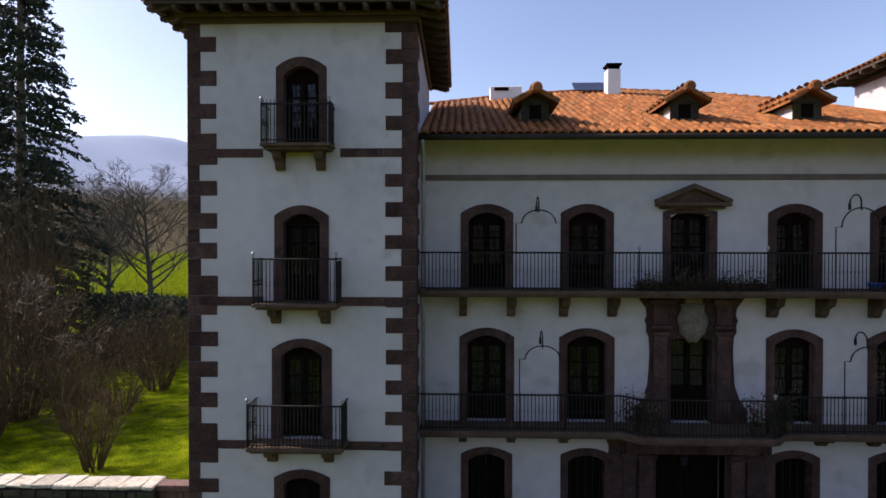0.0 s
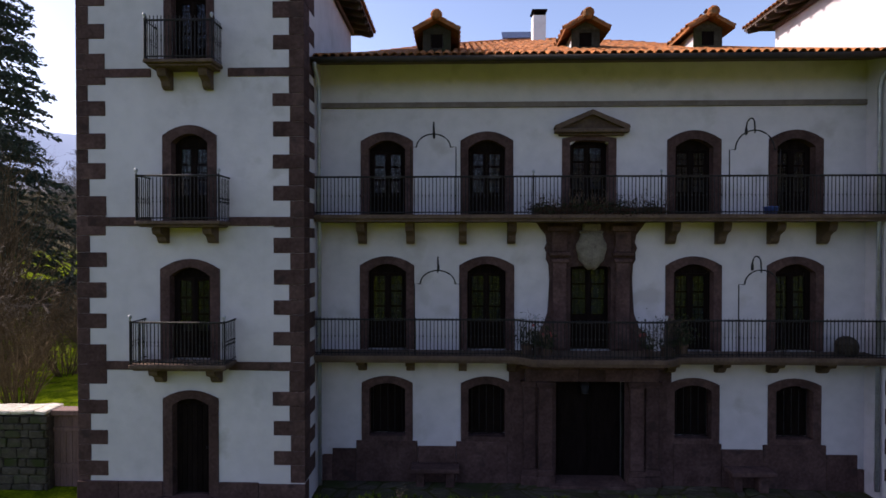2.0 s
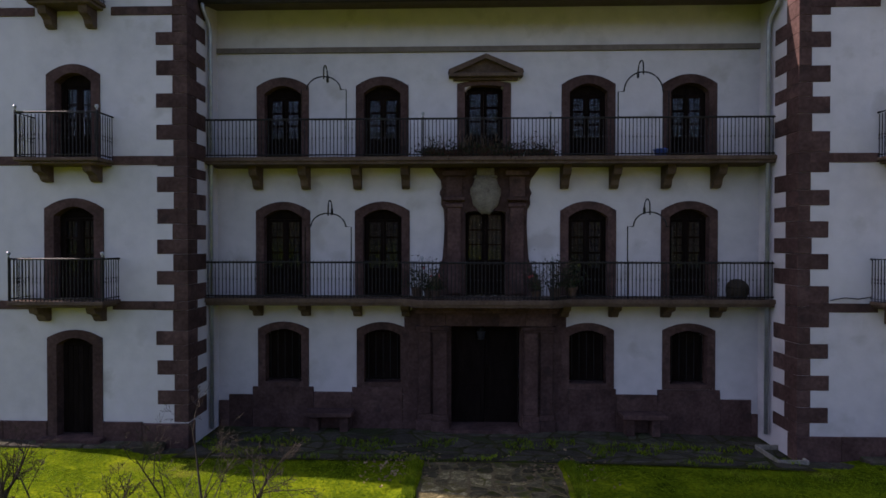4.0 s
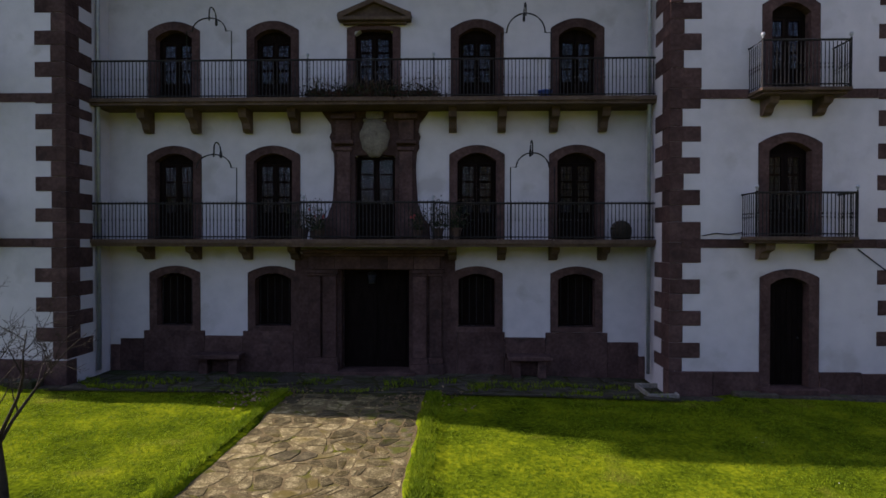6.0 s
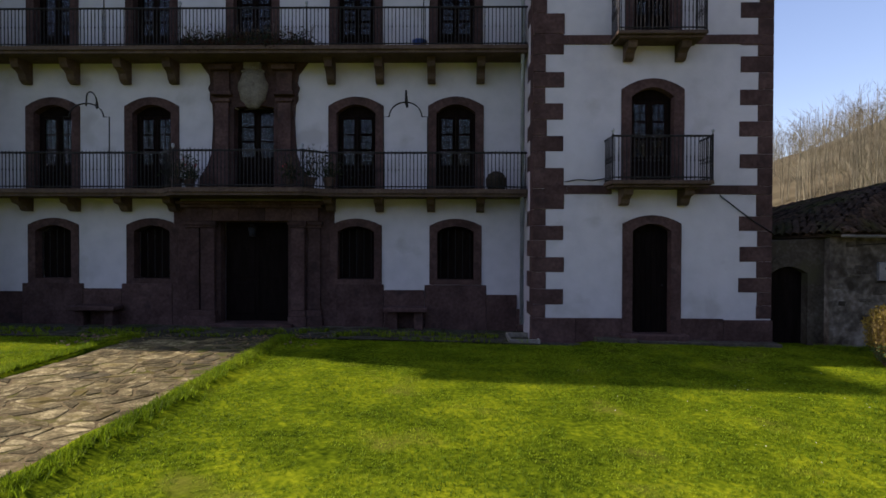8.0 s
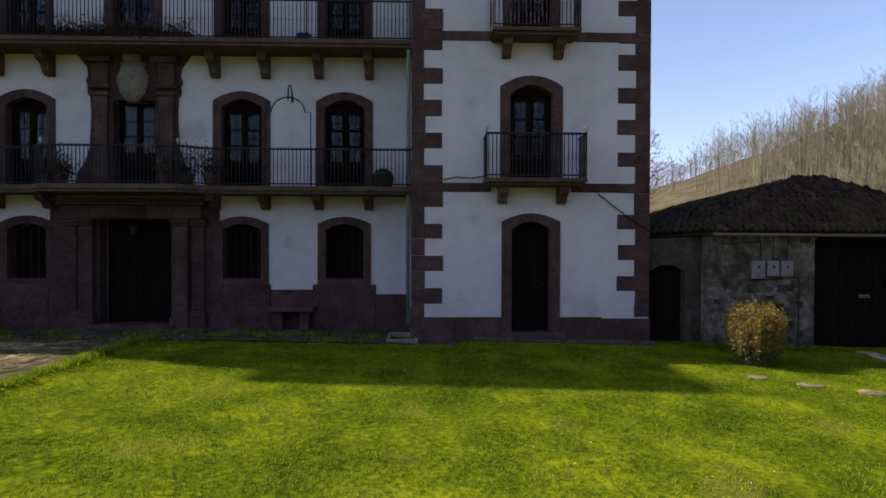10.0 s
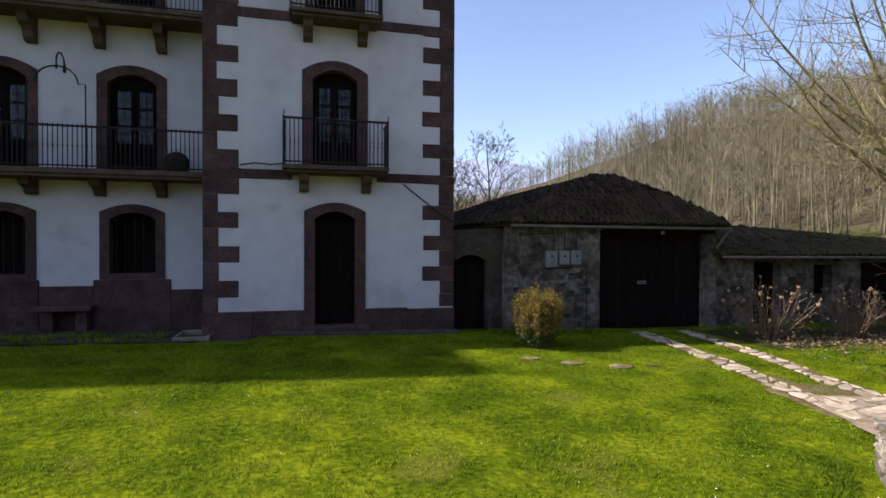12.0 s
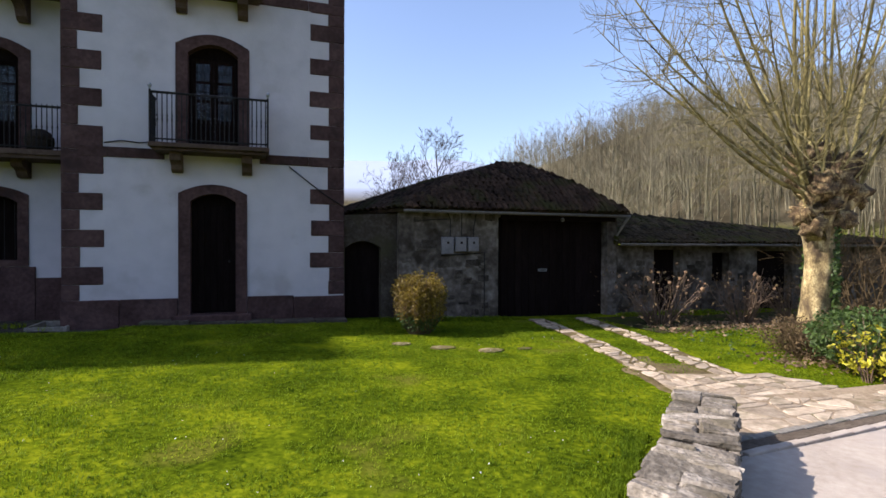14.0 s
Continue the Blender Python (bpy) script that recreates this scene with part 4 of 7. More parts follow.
def dormer(x):
    """A small gabled roof window."""
    y0, z0 = 14.3, 11.62
    d = part("dormer", prism(bmesh.new(), [(x - 0.35, z0 - 0.2), (x + 0.35, z0 - 0.2), (x + 0.35, z0 + 0.42), (x, z0 + 0.68), (x - 0.35, z0 + 0.42)], y0, y0 + 1.5, [[(x - 0.13, z0 + 0.08), (x + 0.13, z0 + 0.08), (x + 0.13, z0 + 0.42), (x - 0.13, z0 + 0.42)]]), PLASTER, house, "small gabled dormer with a tiled roof")
    # Front and gable boards coloured dark for their shade; the cheeks stay white.
    part("front", boxes((x - 0.37, x - 0.16, y0 - 0.04, y0, z0 - 0.1, z0 + 0.42), (x + 0.16, x + 0.37, y0 - 0.04, y0, z0 - 0.1, z0 + 0.42), (x - 0.37, x + 0.37, y0 - 0.04, y0, z0 + 0.42, z0 + 0.52), (x - 0.16, x + 0.16, y0 - 0.04, y0, z0 - 0.1, z0 + 0.06), bevel=0.008), MOSSY, d, "weathered grey wooden front, darkened for shade")
    part("gable_board", prism(bmesh.new(), [(x - 0.35, z0 + 0.5), (x + 0.35, z0 + 0.5), (x, z0 + 0.7)], y0 - 0.045, y0 - 0.005), MOSSY, d)
    # Dark board added in the hole to stand for the shade inside.
    part("hatch", boxes((x - 0.155, x + 0.155, y0 - 0.03, y0 + 0.03, z0 + 0.05, z0 + 0.43)), DARKWOOD, d, "dark board filling the opening in place of its shade")
    for s in (-1, 1):
        bm = prism(bmesh.new(), [(x, z0 + 0.72), (x + s * 0.58, z0 + 0.40), (x + s * 0.58, z0 + 0.47), (x, z0 + 0.78)], y0 - 0.28, y0 + 2.3)
        part("roof_slope", bm, TILES, d)
        VV, FF = [], []
        for r in range(3):
            for k in range(8):
                m = Matrix.Translation((x + s * (0.54 - 0.18 * r), y0 - 0.18 + 0.3 * k, z0 + 0.49 + 0.10 * r)) @ pose(0, 0, 0, 0, 0, 90 * s) @ pose(0, 0, 0, 28, 0, 0)
                b0 = len(VV)
                VV += [tuple(m @ v) for v in pv]
                FF += [tuple(b0 + i for i in f) for f in pf]
        tagged(part("tiles", raw("tiles", VV, FF, TILES), TILES, d), kind="stuff")
    for k in range(6):
        t = part("ridge_tile", TILE_MESH, TILE, d)
        t.matrix_basis = pose(x, y0 - 0.26 + 0.4 * k, z0 + 0.78, 0, 0, 0) @ Matrix.Diagonal((1.15, 1, 1.15, 1))
    part("ridge_end", lathe([(0.13, -0.02), (0.15, 0.05), (0.14, 0.12), (0.10, 0.15)], 10, (0, 0, 0)), TILE, d, "round clay ridge stop").matrix_basis = pose(x, y0 - 0.28, z0 + 0.80, 90, 0, 0)


for x in (2.03, 5.92, 9.07):
    dormer(x)

# chimneys and the collector on the roof
ch = part("chimney", boxes((5.19, 5.64, 18.9, 19.35, 13.2, 14.47), bevel=0.012), WHITEPAINT, house, "slim whitewashed chimney stack")
part("cap", boxes((5.15, 5.68, 18.86, 19.39, 14.60, 14.66), (5.21, 5.27, 18.92, 19.33, 14.47, 14.60), (5.56, 5.62, 18.92, 19.33, 14.47, 14.60), (5.21, 5.62, 19.1, 19.15, 14.47, 14.60), bevel=0.006), DARKWOOD, ch, "dark slatted cowl")
ch = part("chimney", boxes((1.15, 2.28, 19.4, 19.9, 13.1, 14.03), bevel=0.012), WHITEPAINT, house, "broad low whitewashed chimney")
part("vent", boxes((1.3, 1.8, 19.36, 19.41, 13.88, 13.99)), DARKWOOD, ch, "dark vent slot")
sp = part("solar_collector", boxes((0, 1.15, -0.34, 0.34, 0, 0.04)), PANEL, house, "dark glazed solar collector")
sp.matrix_basis = pose(4.18, 19.75, 14.08, 38, 0, 0)
for x0, x1, y0, y1 in ((-0.03, 1.18, -0.38, -0.34), (-0.03, 1.18, 0.34, 0.38), (-0.03, 0.0, -0.34, 0.34), (1.15, 1.18, -0.34, 0.34), (0.37, 0.395, -0.34, 0.34), (0.76, 0.785, -0.34, 0.34)):
    part("frame_bar", boxes((x0, x1, y0, y1, -0.02, 0.055)), ZINC, sp)
for x in (0.1, 1.05):
    part("leg", boxes((x - 0.02, x + 0.02, 0.22, 0.26, -0.75, -0.004)), ZINC, sp)


# ---- paving ----
def flag_mesh(poly, z_of, h, rng):
    """One flagstone: an irregular slab with a worn edge."""
    cx, cy = sum(p[0] for p in poly) / len(poly), sum(p[1] for p in poly) / len(poly)
    V, F, n = [], [], len(poly)
    dz = rng.uniform(-0.004, 0.005)
    for k, zz in ((1.0, -0.05), (1.0, h - 0.005 + dz), (0.955, h + dz)):
        for x, y in poly:
            V.append((cx + (x - cx) * k, cy + (y - cy) * k, z_of(x, y) + zz))
    for r in range(2):
        for i in range(n):
            j = (i + 1) % n
            F.append((r * n + i, r * n + j, (r + 1) * n + j, (r + 1) * n + i))
    F.append(tuple(range(2 * n, 3 * n)))
    return V, F


def one_flag(parent, q, mat, rng, h, gap, name, z_of):
    """A single flagstone over the quad q, its corners knocked off."""
    cx, cy = sum(p[0] for p in q) / 4, sum(p[1] for p in q) / 4
    poly = []
    for k in range(4):
        p, a, b = q[k], q[k - 1], q[(k + 1) % 4]
        c = rng.uniform(0.05, 0.28)
        for o in (a, b):
            poly.append((p[0] + (o[0] - p[0]) * c, p[1] + (o[1] - p[1]) * c))
    area = sum(poly[k - 1][0] * poly[k][1] - poly[k][0] * poly[k - 1][1] for k in range(8))
    s = max(0.5, 1 - gap / (math.sqrt(abs(area) / 2) + 1e-6))
    poly = [(cx + (x - cx) * s, cy + (y - cy) * s) for x, y in poly]
    if area < 0:
        poly.reverse()
    V, F = flag_mesh(poly, z_of, h, rng)
    part(name, raw(name, V, F, mat), mat, parent)


def flags(parent, corner, nu, nv, mat, rng, h=0.035, gap=0.05, jitter=0.3, name="flagstone", z_of=gz, keep=None, split=0.38):
    """Irregular paving: a warped grid whose cells are clipped at random corners. corner(u, v) gives the plan."""
    grid = {}
    for i in range(nu + 1):
        for j in range(nv + 1):
            u = i + (rng.uniform(-jitter, jitter) if 0 < i < nu else rng.uniform(-0.12, 0.12))
            v = j + (rng.uniform(-jitter, jitter) if 0 < j < nv else rng.uniform(-0.12, 0.12))
            grid[i, j] = corner((u + 0.5 * (j % 2) * (0 < i < nu)) / nu, v / nv)
    for i in range(nu):
        for j in range(nv):
            q = [grid[i, j], grid[i + 1, j], grid[i + 1, j + 1], grid[i, j + 1]]
            cx, cy = sum(p[0] for p in q) / 4, sum(p[1] for p in q) / 4
            if keep and not keep(cx, cy):
                continue
            parts = [q]
            if rng.random() < split:
                u, w = rng.uniform(0.3, 0.7), rng.uniform(0.3, 0.7)
                k = rng.randrange(2)
                q = q[k:] + q[:k]
                m1 = tuple(q[0][i] + (q[1][i] - q[0][i]) * u for i in (0, 1))
                m2 = tuple(q[3][i] + (q[2][i] - q[3][i]) * w for i in (0, 1))
                parts = [[q[0], m1, m2, q[3]], [m1, q[1], q[2], m2]]
            for q in parts:
                one_flag(parent, q, mat(q[0]) if callable(mat) else mat, rng, h, gap, name, z_of)


def sheet(name, xs, ys, dz, mat, label, keep=None, category="ground"):
    V, F = [], []
    for y in ys:
        for x in xs:
            V.append((x, y, gz(x, y) + dz))
    n = len(xs)
    for j in range(len(ys) - 1):
        for i in range(n - 1):
            F.append((j * n + i, j * n + i + 1, (j + 1) * n + i + 1, (j + 1) * n + i))
    return tagged(new(name, raw(name, V, F, mat, True)), label, category, kind="structure")


def steps(a, b, d):
    k = max(2, int(round((b - a) / d)) + 1)
    return [a + (b - a) * i / (k - 1) for i in range(k)]


rng = random.Random(11)
path = sheet("pavement", steps(4.5, 7.4, 0.4), steps(-4, 11.6, 0.5), 0.022, EARTH, "flagstone path with mossy joints leading to the door", category="path")
# Flags get darker towards the house and the right, broken up by noise.
flag_tone = lambda q: DARKFLAG if noise.noise((q[0] * 0.9, q[1] * 0.7, 5)) + 0.35 * (q[1] - 9.0) + 0.25 * (q[0] - 5.9) > 0.1 else FLAG
flags(path, lambda u, v: (4.56 + 2.78 * u, 5.0 + 6.6 * v), 10, 22, flag_tone, rng, h=0.029, gap=0.04, jitter=0.5, split=0.15)
flags(path, lambda u, v: (4.56 + 2.78 * u, -3.6 + 8.5 * v), 5, 14, FLAG, rng, h=0.032, gap=0.06, jitter=0.46)
apron = sheet("pavement_1", steps(XL, XR, 0.8), steps(11.62, M - 0.04, 0.4), 0.026, APRONSOIL, "dim mossy stone apron along the house front", category="pavement")
flags(apron, lambda u, v: (XL + 0.05 + (XR - XL - 0.1) * u, 11.75 + 2.17 * v), 20, 5, MOSSY, rng, h=0.036, gap=0.06, jitter=0.42)
for nm, xa, xb in (("kerb", -6.4, XL), ("kerb", 12.9, 18.25)):
    k = thing(nm, "low grey kerb stones at the foot of the tower", "kerb", kind="structure", at=(xa, T, gz(xa, T)))
    x = xa
    while x < xb - 0.3:
        w = rng.uniform(0.55, 0.95)
        x2 = min(xb, x + w)
        part("kerb_stone", boxes((x + 0.008, x2 - 0.008, T - 0.42 + rng.uniform(-0.03, 0.03), T - 0.06, gz(x, T) - 0.15, gz(x, T) + 0.05 + rng.uniform(-0.01, 0.012)), bevel=0.015), MOSSY, k)
        x = x2

# drive: paved forecourt and two flag strips to the barn
V, F = [], []
for y in steps(3.4, 6.4, 0.3):
    x0 = 20.3 + 0.4 * (y - 3.4) + 0.06 * noise.noise((y * 3, 0, 0))
    for k in range(15):
        px = x0 + ((40 if y < 5.0 else 23.3 + 0.1 * noise.noise((y * 2, 3, 1))) - x0) * (k / 14) ** 1.5
        py = y - (0.25 * k / 14 + 0.1 * noise.noise((px * 0.8, 4, 0)) if y > 6.2 else 0)
        V.append((px, py, gz(px, py) + 0.026))
for i in range(len(V) // 15 - 1):
    for k in range(14):
        F.append((i * 15 + k, i * 15 + k + 1, (i + 1) * 15 + k + 1, (i + 1) * 15 + k))
drive = tagged(new("road", raw("road", V, F, SANDY, True)), "earth drive with pale paving before the barn", "drive", kind="structure")
drain_y = lambda x: 3.98 + 0.12 * (x - 20.94)
flags(drive, lambda u, v: (20.5 + 9.5 * u, 4.12 + 1.14 * u * (1 - v) + 2.2 * v), 24, 8, PALEFLAG, rng, h=0.032, gap=0.03, jitter=0.5, keep=lambda x, y: x > 20.8 + 0.37 * (y - 3.9) and y < 6.3 - 0.1 * (x - 21) and not (x > 23.3 and y > 4.95 + 0.1 * (x - 24)))
LANE_EDGE = [(15.0, -8.0), (15.05, -1.2), (16.9, 0.75), (18.45, 2.40), (19.3, 3.12), (19.7, 3.68)]
V, F = [], []
for x, y in LANE_EDGE:
    for k in range(13):
        px = x + (40 - x) * (k / 12) ** 1.6
        py = drain_y(px) - 0.13 if y > 3.5 else y
        V.append((px, py, gz(px, py) + 0.027))
for i in range(5):
    for k in range(12):
        F.append((i * 13 + k, i * 13 + k + 1, (i + 1) * 13 + k + 1, (i + 1) * 13 + k))
tagged(new("road_1", raw("road_1", V, F, CONCRETE, True)), "pale concrete lane beyond the drain", "road", kind="structure")
drain = thing("drain_channel", "dark drain channel crossing the drive", "drain", at=(22, 4.1, 0.1))
for i in range(26):
    part("slat", boxes((0.004, 0.366, -0.07, 0.07, 0, 0.035), bevel=0.008), DRAINWOOD, drain).matrix_basis = pose(20.3 + 0.37 * i, drain_y(20.3 + 0.37 * i), gz(20.3 + 0.37 * i, 4.1) + 0.012, 0, 0, 6.84)
    for s in (-1, 1):
        part("edge_stone", boxes((0.002, 0.368, -0.04, 0.04, 0, 0.05), bevel=0.006), STONE if s > 0 else CONCRETE, drain).matrix_basis = pose(20.3 + 0.37 * i, drain_y(20.3 + 0.37 * i) + s * 0.12, gz(20.3 + 0.37 * i, 4.1) + 0.0, 0, 0, 6.84)
strips = []
for name, pts in (("wheel_track", [(22.7, 11.8), (22.2, 8.7), (21.6, 6.4), (21.4, 5.4)]), ("wheel_track", [(23.9, 11.8), (23.4, 8.9), (22.8, 6.9), (22.6, 6.0)])):
    tr = thing(name, "strip of pale flagstones set in the grass", "paving strip", "wheel tracks", at=(*pts[0], 0.1))
    ys = [p[1] for p in pts][::-1]
    xs = [p[0] for p in pts][::-1]

    def along(u, v, xs=xs, ys=ys):
        y = ys[0] + (ys[-1] - ys[0]) * v
        return (float(np.interp(y, ys, xs)) + (u - 0.5) * (0.42 + 0.10 * noise.noise((y * 1.7, xs[0], 2))), y)

    V, F = [], []
    for i in range(15):
        for u in (0.0, 1.0):
            x, y = along(u, i / 14)
            V.append((x, y, gz(x, y) + 0.024))
    for i in range(14):
        F.append((2 * i, 2 * i + 1, 2 * i + 3, 2 * i + 2))
    part("bed", raw("bed", V, F, EARTH), EARTH, tr)
    flags(tr, along, 2, 22, PALEFLAG, rng, h=0.034, gap=0.05, jitter=0.5, split=0.3, keep=lambda x, y: noise.noise((x * 2.1, y * 1.6, 8)) > -0.42)
    strips.append(along)
V, F = [], []
for i in range(25):
    y = 5.55 + 3.0 * i / 24
    xl, xr = strips[0](-0.5, (y - 5.4) / 6.4)[0], strips[1](1.45, (y - 6.0) / 5.8)[0]
    xl, xr = xl + 0.22 * noise.noise((y * 2.3, 1, 0)) + 0.5 * smooth01(7.0, 8.5, y), xr + 0.2 * noise.noise((y * 2.1, 6, 0)) - 0.5 * smooth01(7.0, 8.5, y)
    for k in range(13):
        x = xl + (xr - xl) * k / 12
        sink = smooth01(6.5, 8.2, y + 0.9 * noise.noise((x * 1.8, y * 1.8, 4))) + (1.0 if k in (0, 12) else 0.0)
        V.append((x, y, gz(x, y) + 0.017 - 0.04 * sink))
for i in range(24):
    for k in range(12):
        F.append((i * 13 + k, i * 13 + k + 1, (i + 1) * 13 + k + 1, (i + 1) * 13 + k))
tagged(new("worn_earth", raw("worn_earth", V, F, EARTH, True)), "bare brown earth worn between the wheel tracks", "ground", kind="structure")
for x, y, w in ((18.75, 9.25, 0.34), (19.35, 8.8, 0.42), (20.05, 8.45, 0.44), (20.7, 8.5, 0.26)):
    poly = [(x + w * (0.5 + rng.uniform(-0.08, 0.08)) * math.cos(a * 0.785), y + 0.7 * w * (0.5 + rng.uniform(-0.08, 0.08)) * math.sin(a * 0.785)) for a in range(8)]
    V, F = flag_mesh(poly, gz, 0.02, rng)
    tagged(new("stepping_stone", raw("stepping_stone", V, F, FLAG)), "flat grey stepping stone sunk in the lawn", "stone", "stepping stones")


# ---- walls of rough stone ----
def stone_run(parent, a, b, z_of, top_of, thick, rng, mat=STONE, course=0.16, faces=(-1, 1), cap=True, capmat=None):
    """Courses of rough stones on both faces of a wall from a to b in plan, with flat cap stones."""
    a, b = Vector((*a, 0)), Vector((*b, 0))
    d = (b - a)
    ln = d.length
    d.normalize()
    nrm = Vector((d.y, -d.x, 0))
    ang = math.degrees(math.atan2(d.y, d.x))
    V, F = [], []
    for side in faces:
        zc = -0.1
        while True:
            h = course * rng.uniform(0.75, 1.3)
            s, placed = rng.uniform(-0.2, 0.0), False
            while s < ln:
                w = rng.uniform(0.18, 0.5)
                m = min(ln, s + w)
                p = a + d * ((max(0, s) + m) / 2) + nrm * side * (thick / 2 - 0.06 + rng.uniform(-0.015, 0.02))
                z0 = z_of(p.x, p.y) + zc
                if z0 + h < top_of(p.x, p.y) - 0.03 and m - max(0, s) > 0.05:
                    placed = True
                    bm = boxes((-(m - max(0, s)) / 2 + 0.008, (m - max(0, s)) / 2 - 0.008, -0.08, 0.08, 0.008, h - 0.004), bevel=0.022)
                    for v in bm.verts:
                        v.co += Vector((rng.uniform(-1, 1), rng.uniform(-1, 1), rng.uniform(-1, 1))) * 0.012
                    o = part("stone", bm, mat, parent)
                    o.matrix_basis = Matrix.Translation((p.x, p.y, z0)) @ pose(0, 0, 0, 0, 0, ang)
                s += w
            zc += h
            if not placed:
                break
    if cap:
        s = 0
        while s < ln:
            w = rng.uniform(0.28, 0.6)
            m = min(ln, s + w)
            p = a + d * ((s + m) / 2)
            bm = boxes((-(m - s) / 2 + 0.006, (m - s) / 2 - 0.006, -thick / 2 - 0.03, thick / 2 + 0.03, -0.04, rng.uniform(0.03, 0.06)), bevel=0.02)
            for v in bm.verts:
                v.co += Vector((rng.uniform(-1, 1), rng.uniform(-1, 1), rng.uniform(-1, 1))) * 0.014
            o = part("cap_stone", bm, capmat or mat, parent)
            o.matrix_basis = Matrix.Translation((p.x, p.y, top_of(p.x, p.y))) @ pose(0, 0, 0, rng.uniform(-2, 2), rng.uniform(-2, 2), ang)
            s = m


def core(parent, pts, thick, z0, top_of):
    bm = bmesh.new()
    for a, b in zip(pts, pts[1:]):
        a, b = Vector((*a, 0)), Vector((*b, 0))
        d = (b - a).normalized()
        n = Vector((d.y, -d.x, 0)) * (thick / 2 - 0.05)
        q = [a - n, b - n, b + n, a + n]
        lo = [bm.verts.new((p.x, p.y, z0)) for p in q]
        hi = [bm.verts.new((p.x, p.y, top_of(p.x, p.y) - 0.03)) for p in q]
        bm.faces.new(hi)
        for i in range(4):
            bm.faces.new((lo[i], lo[(i + 1) % 4], hi[(i + 1) % 4], hi[i]))
    bmesh.ops.recalc_face_normals(bm, faces=bm.faces)
    part("core", bm, RUBBLE, parent)


rng = random.Random(21)
lane = thing("stone_wall", "low curved wall of flat grey stones edging the lawn", "wall", at=(19, 2.6, 0.1))
LANE = [(13.0, -1.5), (15.2, -0.6), (17.0, 0.92), (18.52, 2.57), (19.32, 3.26), (20.2, 4.12)]
lane_top = lambda x, y: 0.62
core(lane, LANE, 0.42, -0.3, lane_top)
for a, b in zip(LANE, LANE[1:]):
    stone_run(lane, a, b, lambda x, y: -0.05, lane_top, 0.44, rng, mat=SLATE, course=0.075, cap=False)
    d = Vector((b[0] - a[0], b[1] - a[1], 0))
    ln, ang = d.length, math.degrees(math.atan2(d.y, d.x))
    for s in range(int(ln / 0.135)):
        for w in ((-0.23, 0.02), (0.03, 0.24)) if rng.random() < 0.6 else ((-0.24, 0.24),):
            bm = boxes((-0.076, 0.076, w[0] + rng.uniform(-0.03, 0.01), w[1] + rng.uniform(-0.01, 0.03), -0.04, rng.uniform(0.0, 0.035)), bevel=0.016)
            for v in bm.verts:
                v.co += Vector((rng.uniform(-1, 1), rng.uniform(-1, 1), rng.uniform(-1, 1))) * 0.013
            p = Vector((*a, 0)) + d * ((s + 0.5) * 0.135 / ln)
            part("cap_stone", bm, SLATE, lane).matrix_basis = Matrix.Translation((p.x, p.y, 0.62)) @ pose(0, 0, 0, rng.uniform(-5, 5), rng.uniform(-7, 7), ang + rng.uniform(-9, 9))
for k in range(3):
    bm = boxes((-0.18, 0.18, -0.14, 0.14, 0, 0.2), bevel=0.03)
    for v in bm.verts:
        v.co += Vector((rng.uniform(-1, 1), rng.uniform(-1, 1), rng.uniform(-1, 1))) * 0.025
    part("stone", bm, SLATE, lane).matrix_basis = pose(20.24 + 0.02 * k, 4.17 - 0.02 * k, 0.0 + 0.2 * k, 0, 0, 45 + 8 * k)

garden = thing("garden_wall", "old mossy rubble garden wall beside the tower", "wall", at=(-12, 13.1, 0.5))
g_top = lambda x, y: 2.42
core(garden, [(-30, 13.2), (-7.4, 13.1)], 0.5, -0.4, g_top)
stone_run(garden, (-17.5, 13.15), (-7.4, 13.1), lambda x, y: 0.4, g_top, 0.54, rng, mat=MOSSY, faces=(1,), course=0.2, capmat=SUNNYCAP)
gate = thing("garden_gate", "weathered red-brown boarded gate between wall and tower", "gate", at=(-6.85, 13.1, 0.5))
part("lintel", boxes((-7.45, -6.3, 12.95, 13.3, 2.3, 2.44), bevel=0.015), REDDOOR, gate)
for i in range(7):
    part("board", boxes((-7.4 + 0.155 * i, -7.252 + 0.155 * i, 13.05, 13.09, 0.52, 2.3), bevel=0.006), REDDOOR, gate)
for z in (1.0, 1.9):
    part("batten", boxes((-7.4, -6.31, 13.02, 13.05, z, z + 0.1), bevel=0.005), REDDOOR, gate)

# ---- barn beside the tower, with its lean-to ----
gw = thing("gate_wall", "dark stone wall with an arched gate between tower and barn", "wall", at=(18.8, 12.4, 0.2))
gate_hole = arch(18.66, 0.41, 0.1, 1.98, 0.16)
part("wall", prism(bmesh.new(), [(18.215, -0.3), (19.5, -0.3), (19.5, 2.62), (18.215, 2.55)], 12.48, 12.9, [gate_hole]), RUBBLE, gw)
part("gate_leaf", prism(bmesh.new(), arch(18.66, 0.43, 0.1, 2.0, 0.16), 12.68, 12.74), DARKWOOD, gw, "dark boarded arched gate")
part("arch_stones", prism(bmesh.new(), [(18.22, 0.1), (18.25, 0.1)] + [(18.66 + 0.41 * u, 1.98 - 0.16 * u * u) for u in (-1, -0.6, -0.2, 0.2, 0.6, 1)] + [(19.07, 0.1), (19.22, 0.1), (19.22, 1.9), (18.95, 2.16), (18.66, 2.2), (18.35, 2.16), (18.22, 2.0)], 12.455, 12.5), RUBBLE, gw)

barn = thing("barn", "low old stone barn with a mossy hipped tile roof", "barn")
EAVE = 2.66
